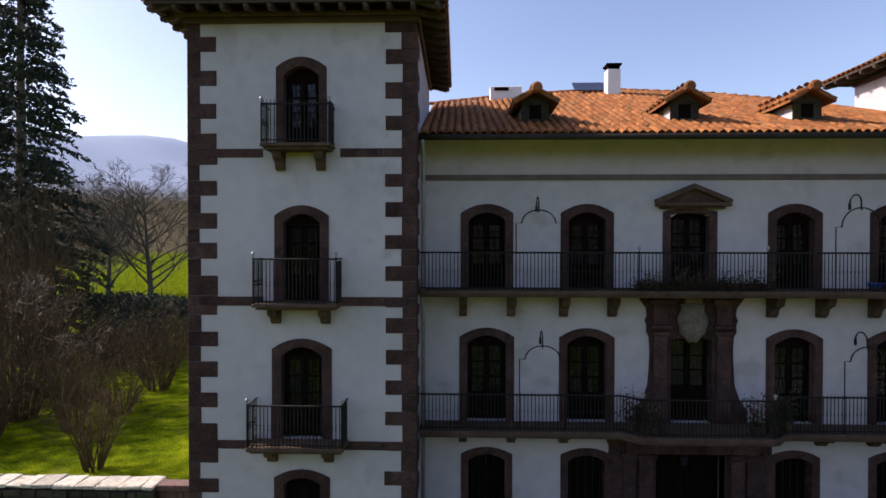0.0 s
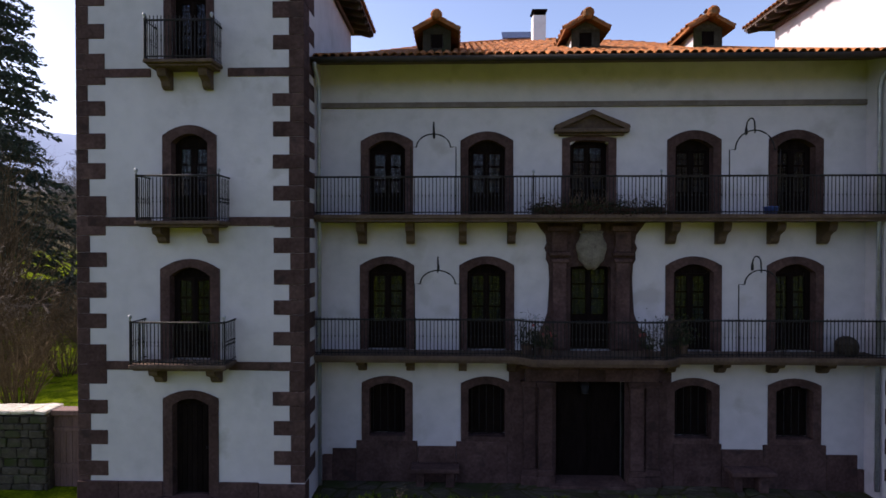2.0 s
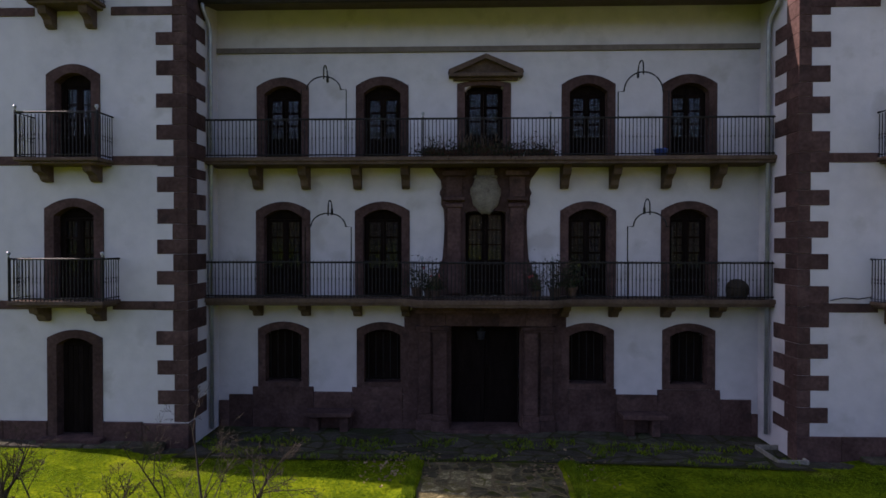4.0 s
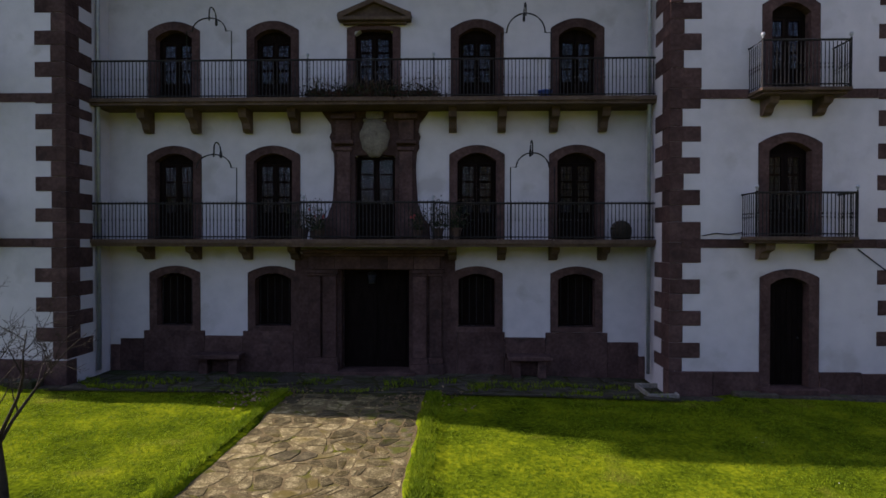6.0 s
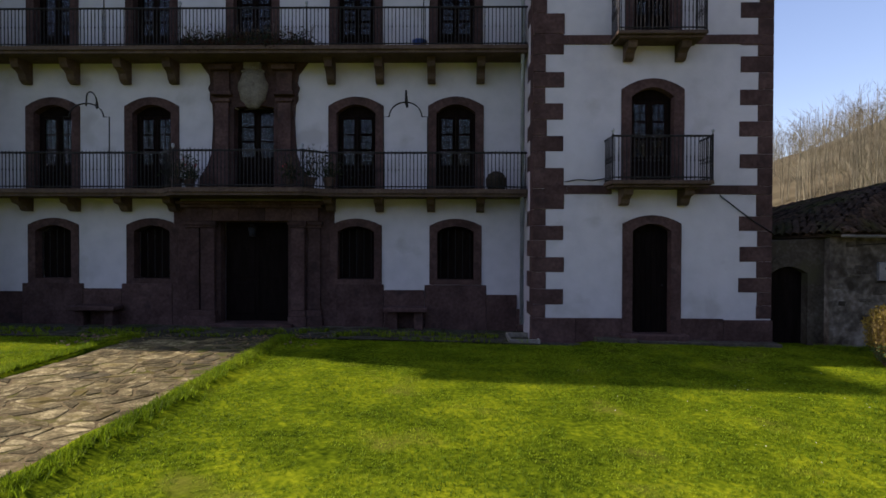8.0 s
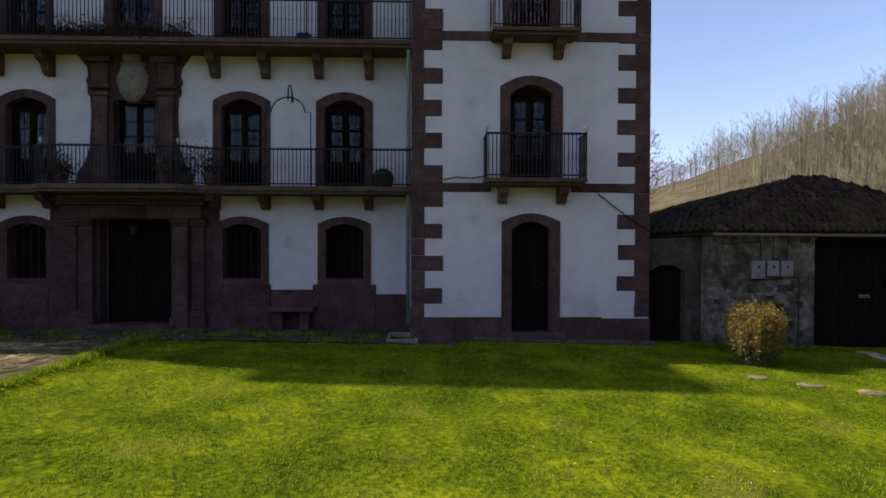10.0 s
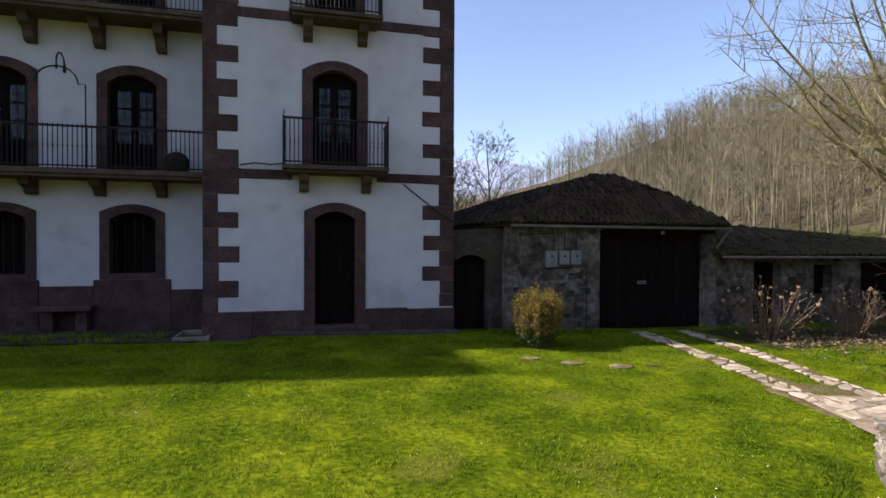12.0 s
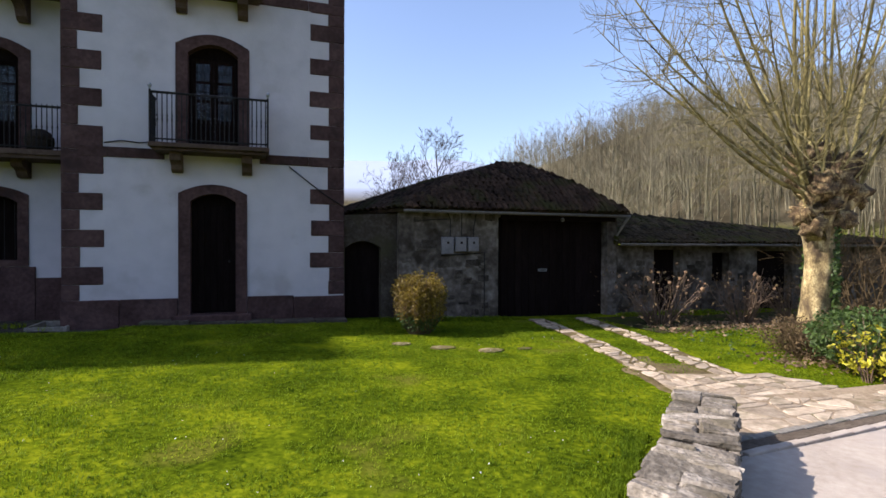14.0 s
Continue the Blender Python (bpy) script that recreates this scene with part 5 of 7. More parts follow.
part("wall", prism(bmesh.new(), [(0, -0.3), (5.75, -0.3), (5.75, EAVE), (0, EAVE)], 0, 0.45, [[(2.44, 0.06), (5.47, 0.06), (5.47, 2.56), (2.44, 2.56)]]), RENDER, barn, "flaking lime render over rubble stone")
part("wall", boxes((5.3, 5.75, 0.45, 4.2, -0.3, EAVE)), RUBBLE, barn)
part("wall", boxes((-1.4, 5.75, 4.2, 4.5, -0.3, EAVE)), RUBBLE, barn)
part("wall", boxes((-0.0, 0.4, 0.45, 4.2, -0.3, EAVE)), RUBBLE, barn)
part("door_lintel", boxes((2.5, 5.7, -0.02, 0.46, 2.5, 2.66), bevel=0.01), DARKWOOD, barn, "dark timber lintel")
for s, xa, xb in ((0, 2.44, 3.95), (1, 3.96, 5.47)):
    leaf = part("barn_door", boxes((xa, xb, 0.30, 0.34, 0.10, 2.5)), DARKWOOD, barn, "tall dark boarded barn door")
    for i in range(8):
        w = (xb - xa) / 8
        part("board", boxes((xa + i * w + 0.004, xa + (i + 1) * w - 0.004, 0.27, 0.3, 0.1, 2.5), bevel=0.004), DARKWOOD, leaf)
part("sign", boxes((3.64, 3.88, 0.255, 0.27, 1.23, 1.30)), PLASTIC, barn, "small pale sign plate with a dark line")
part("sign_bar", boxes((3.67, 3.85, 0.25, 0.256, 1.255, 1.275)), DARKWOOD, barn)
part("bulkhead_lamp", lathe([(0.03, 0), (0.05, 0.02), (0.05, 0.07), (0.02, 0.1)], 10, (4.15, -0.04, 2.48)), PLASTIC, barn, "small pale lamp under the eave")
rng = random.Random(8)
for i in range(46):  # bare stones showing through the render
    x, z = rng.uniform(0.02, 2.3), rng.uniform(0.15, 2.5)
    if 1.0 < x < 2.2 and 1.5 < z < 2.25:
        continue
    w, h = rng.uniform(0.1, 0.34), rng.uniform(0.07, 0.2)
    bm = boxes((x, min(2.36, x + w), -0.015, 0.1, z, z + h), bevel=0.02)
    for v in bm.verts:
        v.co += Vector((rng.uniform(-1, 1) * 0.014, 0, rng.uniform(-1, 1) * 0.014))
    part("stone", bm, BARNSTONE, barn)
for x, w in ((1.0, 0.29), (1.33, 0.27), (1.64, 0.27)):
    mb = part("meter_box", boxes((x, x + w, -0.10, 0.0, 1.74 - 0.06 * (x < 1.2), 2.08), bevel=0.012), PLASTIC, barn, "grey electricity meter box")
    part("window", boxes((x + 0.12, x + 0.17, -0.106, -0.1, 1.92, 1.97)), DARKWOOD, mb)
for pts in ([(1.22, -0.02, 2.08), (1.22, -0.03, 2.5), (1.15, -0.03, 2.64)], [(1.5, -0.02, 2.08), (1.5, -0.03, 2.64)], [(1.80, -0.02, 2.08), (1.80, -0.03, 2.3), (1.86, -0.03, 2.64)], [(0.55, -0.02, 2.46), (1.22, -0.02, 2.50)], [(0.98, -0.02, 1.64), (1.95, -0.02, 1.7), (2.08, -0.02, 1.72), (2.08, -0.02, 0.2)]):
    V, F = rod(pts, 0.011, 5)
    part("cable", raw("cable", V, F, IRON), IRON, barn)
hip = [(5.88, -0.25, EAVE), (0.1, -0.25, EAVE), (-1.15, 1.0, EAVE - 0.1), (-1.3, 4.8, EAVE), (5.88, 4.8, EAVE)]
crown_l, crown_r = Vector((3.5, 2.1, 4.14)), Vector((3.95, 2.1, 4.16))
tops = [crown_r, crown_l, crown_l, crown_l, crown_r]
up = [Vector((x, y, z + 0.06)) for x, y, z in hip]
waist = [u.lerp(c, 0.52) + Vector((0, 0, 0.10)) for u, c in zip(up, tops)]
bm = bmesh.new()
lo = [bm.verts.new(p) for p in hip]
hi = [bm.verts.new(p) for p in up]
mid = [bm.verts.new(p) for p in waist]
ca, cb = bm.verts.new(crown_l), bm.verts.new(crown_r)
tv = [cb, ca, ca, ca, cb]
for i in range(5):
    j = (i + 1) % 5
    bm.faces.new((lo[i], lo[j], hi[j], hi[i]))
    bm.faces.new((hi[i], hi[j], mid[j], mid[i]))
    bm.faces.new((mid[i], mid[j], tv[j], tv[i]) if tv[i] is not tv[j] else (mid[i], mid[j], tv[i]))
bm.faces.new(lo[::-1])
bmesh.ops.recalc_face_normals(bm, faces=bm.faces)
broof = part("roof", bm, OLDTILE, barn, "sagging hipped roof of mossy brown tiles")


def tile_slope(a, b, c, d, rng, pitch=0.2, row=0.24):
    """Tiles over the slope between the eave a-b and the ridge d-c: matrices, row by row."""
    a, b, c, d = (Vector(p) for p in (a, b, c, d))
    up0 = ((c + d) / 2 - (a + b) / 2)
    n_rows = max(1, int(up0.length / row))
    along = (b - a).normalized()
    nrm = along.cross(up0).normalized()
    if nrm.z < 0:
        nrm = -nrm
    rows = []
    for r in range(n_rows):
        v = r / n_rows
        p, q = a.lerp(d, v), b.lerp(c, v)
        k = max(1, int((q - p).length / pitch))
        line = []
        for i in range(k):
            o = p.lerp(q, (i + 0.5) / k) + nrm * (0.03 + rng.uniform(-0.012, 0.016))
            yv = (up0 - along * up0.dot(along)).normalized()
            xv = yv.cross(nrm)
            m = Matrix((xv, yv, nrm)).transposed().to_4x4()
            m.translation = o
            line.append(m @ pose(0, 0, 0, 4 + rng.uniform(-5, 5), rng.uniform(-9, 9), rng.uniform(-11, 11)))
        rows.append(line)
    return rows


OLD_TILE_MESH = tile_mesh(OLDTILE, "tile", 0.078, 0.066, 0.31)
ov = [v.co.copy() for v in OLD_TILE_MESH.vertices]
of = [tuple(p.vertices) for p in OLD_TILE_MESH.polygons]


def lay(rows, parent, singles, label, mesh=OLD_TILE_MESH, mat=OLDTILE):
    V, F = [], []
    for r, line in enumerate(rows):
        for m in line:
            if r < singles:
                part("tile", mesh, mat, parent).matrix_basis = m
            else:
                k = len(V)
                V += [tuple(m @ v) for v in ov]
                F += [tuple(k + i for i in f) for f in of]
    tagged(part("upper_tiles", raw("upper_tiles", V, F, mat), mat, parent, label), kind="stuff")


rng = random.Random(4)
for i, j, singles in ((1, 0, 7), (2, 1, 3), (0, 4, 0), (3, 2, 0)):
    lay(tile_slope(up[i], up[j], waist[j], waist[i], rng, 0.155, 0.2), broof, singles, "mossy brown tiles")
    lay(tile_slope(waist[i], waist[j], tops[j], tops[i], rng, 0.155, 0.2), broof, 0, "mossy brown tiles")
V, F = [], []
for i in range(5):
    for a, b in ((up[i], waist[i]), (waist[i], tops[i])):
        for k in range(int((b - a).length / 0.3)):
            q = a.lerp(b, (k + 0.3) * 0.3 / (b - a).length) + Vector((0, 0, 0.03))
            d = (b - a).normalized()
            xv = d.cross(Vector((0, 0, 1))).normalized()
            m = Matrix((xv, d, xv.cross(d))).transposed().to_4x4()
            m.translation = q
            m = m @ pose(0, 0, 0, 3 + rng.uniform(-3, 3), rng.uniform(-6, 6), rng.uniform(-6, 6)) @ Matrix.Diagonal((1.25, 1, 1, 1))
            n0 = len(V)
            V += [tuple(m @ v) for v in ov]
            F += [tuple(n0 + q for q in f) for f in of]
tagged(part("hip_tiles", raw("hip_tiles", V, F, OLDTILE), OLDTILE, broof, "uneven rows of mossy hip tiles"), kind="stuff")
V, F = rod([(0.05, -0.3, EAVE + 0.0), (5.93, -0.3, EAVE - 0.03)], 0.036, 8)
part("gutter", raw("gutter", V, F, DULLGUT, True), DULLGUT, barn, "dull weathered metal gutter")
V, F = rod([(5.9, -0.3, EAVE - 0.03), (5.8, -0.2, EAVE - 0.25), (5.72, -0.05, EAVE - 0.5), (5.72, -0.05, 1.9)], 0.035, 6)
part("downpipe", raw("downpipe", V, F, DULLGUT, True), DULLGUT, barn)
barn.matrix_basis = pose(19.45, 12.3, 0, 0, 0, -1.5)

shed = thing("lean_to_shed", "low stone shed with a mossy tile roof joined to the barn", "shed")
s_holes = [[(1.15, 0.08), (1.95, 0.08), (1.95, 1.78), (1.15, 1.78)], [(2.95, 0.9), (3.5, 0.9), (3.5, 1.7), (2.95, 1.7)], [(4.4, 0.08), (5.6, 0.08), (5.6, 1.75), (4.4, 1.75)]]
part("wall", prism(bmesh.new(), [(0, -0.3), (9.0, -0.3), (9.0, 1.88), (0, 1.88)], 0, 0.4, s_holes), RENDER, shed, "grey rubble wall with patches of render")
part("wall", boxes((0, 9.0, 3.4, 3.7, -0.3, 1.9)), RUBBLE, shed)
part("wall", boxes((8.6, 9.0, 0.4, 3.4, -0.3, 1.9)), RUBBLE, shed)
rng = random.Random(9)
for i in range(70):
    x, z = rng.uniform(0.05, 8.6), rng.uniform(0.15, 1.7)
    w, h = rng.uniform(0.12, 0.36), rng.uniform(0.08, 0.2)
    if any(hh[0][0] - 0.03 < x + w and x < hh[1][0] + 0.03 for hh in s_holes):
        continue
    bm = boxes((x, x + w, -0.015, 0.1, z, z + h), bevel=0.02)
    for v in bm.verts:
        v.co += Vector((rng.uniform(-1, 1) * 0.014, 0, rng.uniform(-1, 1) * 0.014))
    part("stone", bm, BARNSTONE, shed)
for xa, xb, za, zb in ((1.15, 1.95, 0.08, 1.78), (2.95, 3.5, 0.9, 1.7), (4.4, 5.6, 0.08, 1.75)):
    part("shed_door", boxes((xa, xb, 0.28, 0.32, za, zb)), DARKWOOD, shed, "dark boarded shutter")
bm = bmesh.new()
ev = [Vector((-0.1, -0.42, 1.93)), Vector((9.2, -0.42, 1.93)), Vector((9.2, 4.1, 1.93)), Vector((-0.1, 4.1, 1.93))]
rd = [Vector((-0.1, 2.4, 2.95)), Vector((7.4, 2.4, 2.35))]
e = [bm.verts.new(p) for p in ev]
r_ = [bm.verts.new(p) for p in rd]
bm.faces.new((e[0], e[1], r_[1], r_[0]))
bm.faces.new((e[1], e[2], r_[1]))
bm.faces.new((e[2], e[3], r_[0], r_[1]))
bm.faces.new((e[3], e[0], r_[0]))
bm.faces.new(e[::-1])
bmesh.ops.recalc_face_normals(bm, faces=bm.faces)
sroof = part("roof", bm, SHEDTILE, shed, "low mossy tile roof")
lay(tile_slope(ev[0], ev[1], rd[1], rd[0], rng, 0.16, 0.21), sroof, 5, "moss-grown tiles", tile_mesh(SHEDTILE, "tile", 0.078, 0.066, 0.31), SHEDTILE)
V, F = rod([(-0.1, -0.48, 1.92), (9.2, -0.48, 1.90)], 0.036, 8)
part("gutter", raw("gutter", V, F, DULLGUT, True), DULLGUT, shed, "dull weathered metal gutter")
shed.matrix_basis = pose(19.45, 12.3, 0, 0, 0, -1.5) @ pose(5.76, 0.1, 0, 0, 0, -4)


# ---- trees and shrubs ----
def sway(rng, a):
    return Vector((rng.uniform(-a, a), rng.uniform(-a, a), rng.uniform(-a, a)))


def branch(V, F, p, d, ln, r, rng, level, kids, bend=0.12, lift=0.05, n=5, split=0.62, rmin=0.003):
    """A tapering limb with side limbs, down to twigs."""
    k = 5 if level > 1 else 4
    pts, rad, dirs = [p.copy()], [r], [d.copy()]
    for i in range(k):
        d = (d + sway(rng, bend) + Vector((0, 0, lift))).normalized()
        p = p + d * (ln / k)
        pts.append(p.copy())
        rad.append(max(rmin, r * (1 - 0.8 * (i + 1) / k)))
        dirs.append(d.copy())
    tube(V, F, [tuple(q) for q in pts], rad, n)
    if level <= 0:
        return
    for j in range(kids):
        u = rng.uniform(0.25, 0.98)
        i = min(k - 1, int(u * k))
        q = pts[i].lerp(pts[i + 1], u * k - i)
        side = dirs[i].orthogonal().normalized()
        side.rotate(Matrix.Rotation(rng.uniform(0, 6.283), 3, dirs[i]))
        nd = (dirs[i] * rng.uniform(0.5, 0.95) + side * rng.uniform(0.5, 0.9)).normalized()
        branch(V, F, q, nd, ln * split * rng.uniform(0.6, 1.1) * (1.1 - 0.45 * u), max(rmin * 1.3, r * 0.5 * (1 - 0.6 * u)), rng, level - 1, max(2, kids - 1), bend, lift, 4 if level > 1 else 3, split, rmin)


def bare_tree(name, label, h, rng, trunk_h=0.3, limbs=7, spread=0.7, r=0.22, level=3, kids=5, mat=BARK, lift=0.06, group="bare trees", twig=0.024):
    tree = thing(name, label, "tree", group)
    V, F = [], []
    k = 6
    pts = [Vector((0, 0, -0.2))]
    d = Vector((0, 0, 1))
    for i in range(k):
        d = (d + sway(rng, 0.05)).normalized()
        pts.append(pts[-1] + d * (h * 0.75 / k))
    rad = [r * 1.35] + [r * (1 - 0.85 * (i + 1) / k) for i in range(k)]
    tube(V, F, [tuple(p) for p in pts], rad, 8)
    part("trunk", raw("trunk", V, F, mat, True), mat, tree)
    V, F = [], []
    for i in range(limbs):
        u = trunk_h + (0.97 - trunk_h) * (i + rng.random()) / limbs
        q = pts[min(k - 1, int(u * k))].lerp(pts[min(k, int(u * k) + 1)], u * k - int(u * k))
        a = i * 2.4 + rng.uniform(-0.4, 0.4)
        nd = Vector((math.cos(a) * spread, math.sin(a) * spread, 0.75)).normalized()
        branch(V, F, q, nd, h * (0.52 - 0.25 * u) * rng.uniform(0.85, 1.15), r * 0.5 * (1 - 0.6 * u), rng, level - 1, kids, lift=lift, rmin=twig)
    part("crown", raw("crown", V, F, mat), mat, tree, "bare leafless branches")
    return tree


def leaf_cloud(points, size, rng, mat, name="leaves", flat=0.0, aspect=0.55):
    """Small folded leaves at the points given."""
    V, F = [], []
    for p in points:
        d = sway(rng, 1)
        d.z *= 1 - flat
        d.normalize()
        s = d.orthogonal().normalized()
        s.rotate(Matrix.Rotation(rng.uniform(0, 6.283), 3, d))
        ln = size * rng.uniform(0.6, 1.3)
        k = len(V)
        nrm = d.cross(s)
        V += [tuple(p), tuple(p + d * ln * 0.5 + s * ln * aspect * 0.5 + nrm * ln * 0.08), tuple(p + d * ln), tuple(p + d * ln * 0.5 - s * ln * aspect * 0.5 + nrm * ln * 0.08)]
        F += [(k, k + 1, k + 2), (k, k + 2, k + 3)]
    return raw(name, V, F, mat)


def shrub(name, label, at, r, h, rng, mat, count, size, stems=14, twig=TWIG, category="shrub", bare=False, lump=0.25):
    sh = thing(name, label, category, at=at)
    o = Vector(at)
    V, F = [], []
    for i in range(stems):
        a = rng.uniform(0, 6.283)
        d = Vector((math.cos(a) * r / h * rng.uniform(0.1, 0.9), math.sin(a) * r / h * rng.uniform(0.1, 0.9), 1)).normalized()
        branch(V, F, o + Vector((math.cos(a), math.sin(a), 0)) * r * 0.15 - Vector((0, 0, 0.05)), d, h * rng.uniform(0.6, 1.0), 0.008 + 0.006 * h, rng, 2 if bare else 1, 5, 0.12, 0.02, 4)
    part("stem_mass", raw("stem_mass", V, F, twig), twig, sh)
    if count:
        pts = []
        while len(pts) < count:
            v = sway(rng, 1)
            if v.length > 1 or v.length < 0.55:
                continue
            lim = 0.85 + lump * noise.noise(v.normalized() * 2.3 + o)
            v = v * lim
            pts.append(o + Vector((v.x * r, v.y * r, h * 0.52 + v.z * h * 0.5)))
        part("foliage", leaf_cloud(pts, size, rng, mat), mat, sh)
    return sh


def pollard(at):
    """An old pollarded plane tree: thick trunk, knuckled head, long young shoots, ivy at its foot."""
    rng = random.Random(33)
    t = thing("pollard_tree", "pollarded plane tree with mottled bark and long bare shoots", "tree", at=at)
    o = Vector(at)
    bm = bmesh.new()
    rings = []
    prof = [(0.32, -0.1), (0.28, 0.12), (0.245, 0.4), (0.222, 0.9), (0.215, 1.5), (0.235, 2.0), (0.29, 2.3), (0.36, 2.6), (0.37, 2.9), (0.29, 3.2), (0.12, 3.45)]
    pr, pz = [q[0] for q in prof], [q[1] for q in prof]
    for z in [-0.1 + 3.55 * i / 40 for i in range(41)]:
        r = float(np.interp(z, pz, pr))
        ring = []
        for k in range(28):
            a = k / 28 * 6.283
            rr = r * (1 + 0.26 * noise.noise((math.cos(a) * 1.3, math.sin(a) * 1.3, z * 0.9)) + (0.10 + 0.16 * smooth01(1.8, 2.5, z)) * noise.noise((math.cos(a) * 3, math.sin(a) * 3, z * 3.2)) + 0.05 * noise.noise((math.cos(a) * 8, math.sin(a) * 8, z * 9)))
            ring.append(bm.verts.new((o.x + rr * math.cos(a) + 0.03 * z, o.y + rr * math.sin(a), o.z + z)))
        rings.append(ring)
    for a, b in zip(rings, rings[1:]):
        for k in range(28):
            bm.faces.new((a[k], a[(k + 1) % 28], b[(k + 1) % 28], b[k]))
    bm.faces.new(rings[-1])
    part("trunk", bm, PLANEBARK, t, "mottled cream and brown trunk", True)
    heads = []
    for dx, dy, dz, r in ((-0.38, -0.1, 2.45, 0.24), (-0.25, -0.25, 2.85, 0.30), (0.15, -0.2, 3.15, 0.36), (0.55, 0.0, 3.05, 0.32), (0.95, -0.05, 3.25, 0.26), (0.35, 0.35, 3.4, 0.34), (-0.1, 0.25, 3.35, 0.3), (1.3, 0.15, 3.45, 0.22), (0.75, -0.3, 2.75, 0.22), (-0.05, -0.38, 2.55, 0.16), (0.3, -0.4, 2.85, 0.18), (-0.45, 0.1, 3.05, 0.2), (-0.3, -0.2, 2.2, 0.2), (0.35, -0.3, 2.3, 0.2), (0.1, -0.36, 2.9, 0.24)):
        dx, dy, r = dx * 0.85, dy * 0.85, r * 1.02
        c = o + Vector((dx, dy, dz))
        heads.append((c, r))
        bm = bmesh.new()
        bmesh.ops.create_icosphere(bm, subdivisions=3, radius=r)
        for v in bm.verts:
            v.co = v.co * (0.9 + 0.7 * noise.noise(v.co * 6 + c) + 0.5 * noise.noise(v.co * 15 + c)) + c
        part("knuckle", bm, KNUCKLE, t, "gnarled pollard knuckle", True)
        V, F = [], []
        tube(V, F, [tuple(o + Vector((0.05, 0, 2.6))), tuple(o + Vector((dx * 0.6, dy * 0.6, dz - 0.25))), tuple(c)], [0.17, 0.17, 0.15], 10)
        part("limb", raw("limb", V, F, PLANEBARK, True), PLANEBARK, t)
    def shoot(c, d, ln, r, twigs):
        """One long shoot, thick at its foot, sweeping out and up, with fine arching twigs."""
        V, F = [], []
        k, p = 9, c.copy()
        pts, rad, dirs = [p.copy()], [r], [d.copy()]
        for i in range(k):
            d = (d + sway(rng, 0.06) + Vector((0, 0, 0.055))).normalized()
            p = p + d * ln / k
            pts.append(p.copy())
            rad.append(max(0.006, r * (1 - (i + 1) / k) ** 0.8 + 0.004))
            dirs.append(d.copy())
        tube(V, F, [tuple(q) for q in pts], rad, 7)
        part("shoot", raw("shoot", V, F, SHOOTBARK, True), SHOOTBARK, t)
        V, F = [], []
        for j in range(twigs):
            u = rng.uniform(0.12, 0.97)
            i = min(k - 1, int(u * k))
            side = dirs[i].orthogonal().normalized()
            side.rotate(Matrix.Rotation(rng.uniform(0, 6.283), 3, dirs[i]))
            nd = (dirs[i] * rng.uniform(0.3, 0.8) + side).normalized()
            branch(V, F, pts[i].lerp(pts[i + 1], u * k - i), nd, rng.uniform(0.7, 1.9) * (1.15 - 0.5 * u), 0.0095, rng, 1, 5, 0.10, 0.09, 4, 0.5, 0.0028)
        part("shoot_mass", raw("shoot_mass", V, F, SHOOT), SHOOT, t, "fine arching twigs")

    for i, (c, r) in enumerate(heads[:12]):
        for j in range(2):
            a = rng.uniform(0, 6.283)
            out = (0.25, 0.75)[j]
            d = Vector((math.cos(a) * out + (c.x - o.x) * 0.4, math.sin(a) * out, 1.0)).normalized()
            shoot(c + d * r * 0.5, d, rng.uniform(4.2, 6.0) - 0.6 * j, (0.046, 0.02)[j] * rng.uniform(0.55, 1.15), 14)
    for i in range(8):
        d = Vector((-0.95, rng.uniform(-0.5, 0.3), 0.80 - 0.10 * i)).normalized()
        shoot(o + Vector((-0.3, -0.1, 3.15 - 0.06 * i)), d, rng.uniform(4.4, 5.6) - 0.15 * i, rng.uniform(0.022, 0.042), 26)
    pts = []
    for i in range(1500):
        a, z = rng.uniform(-1.75, 1.6), abs(rng.gauss(0, 1.0))
        rr = 0.26 + 0.08 * math.exp(-2 * z) + rng.uniform(0, 0.07)
        pts.append(o + Vector((rr * math.cos(a) + 0.03 * z, rr * math.sin(a) * 1.0, z)))
    part("ivy", leaf_cloud(pts, 0.075, rng, LEAF, "ivy", aspect=0.9), LEAF, t, "dark green ivy at the foot")


pollard((26.05, 7.5, 0.08))

rng = random.Random(17)
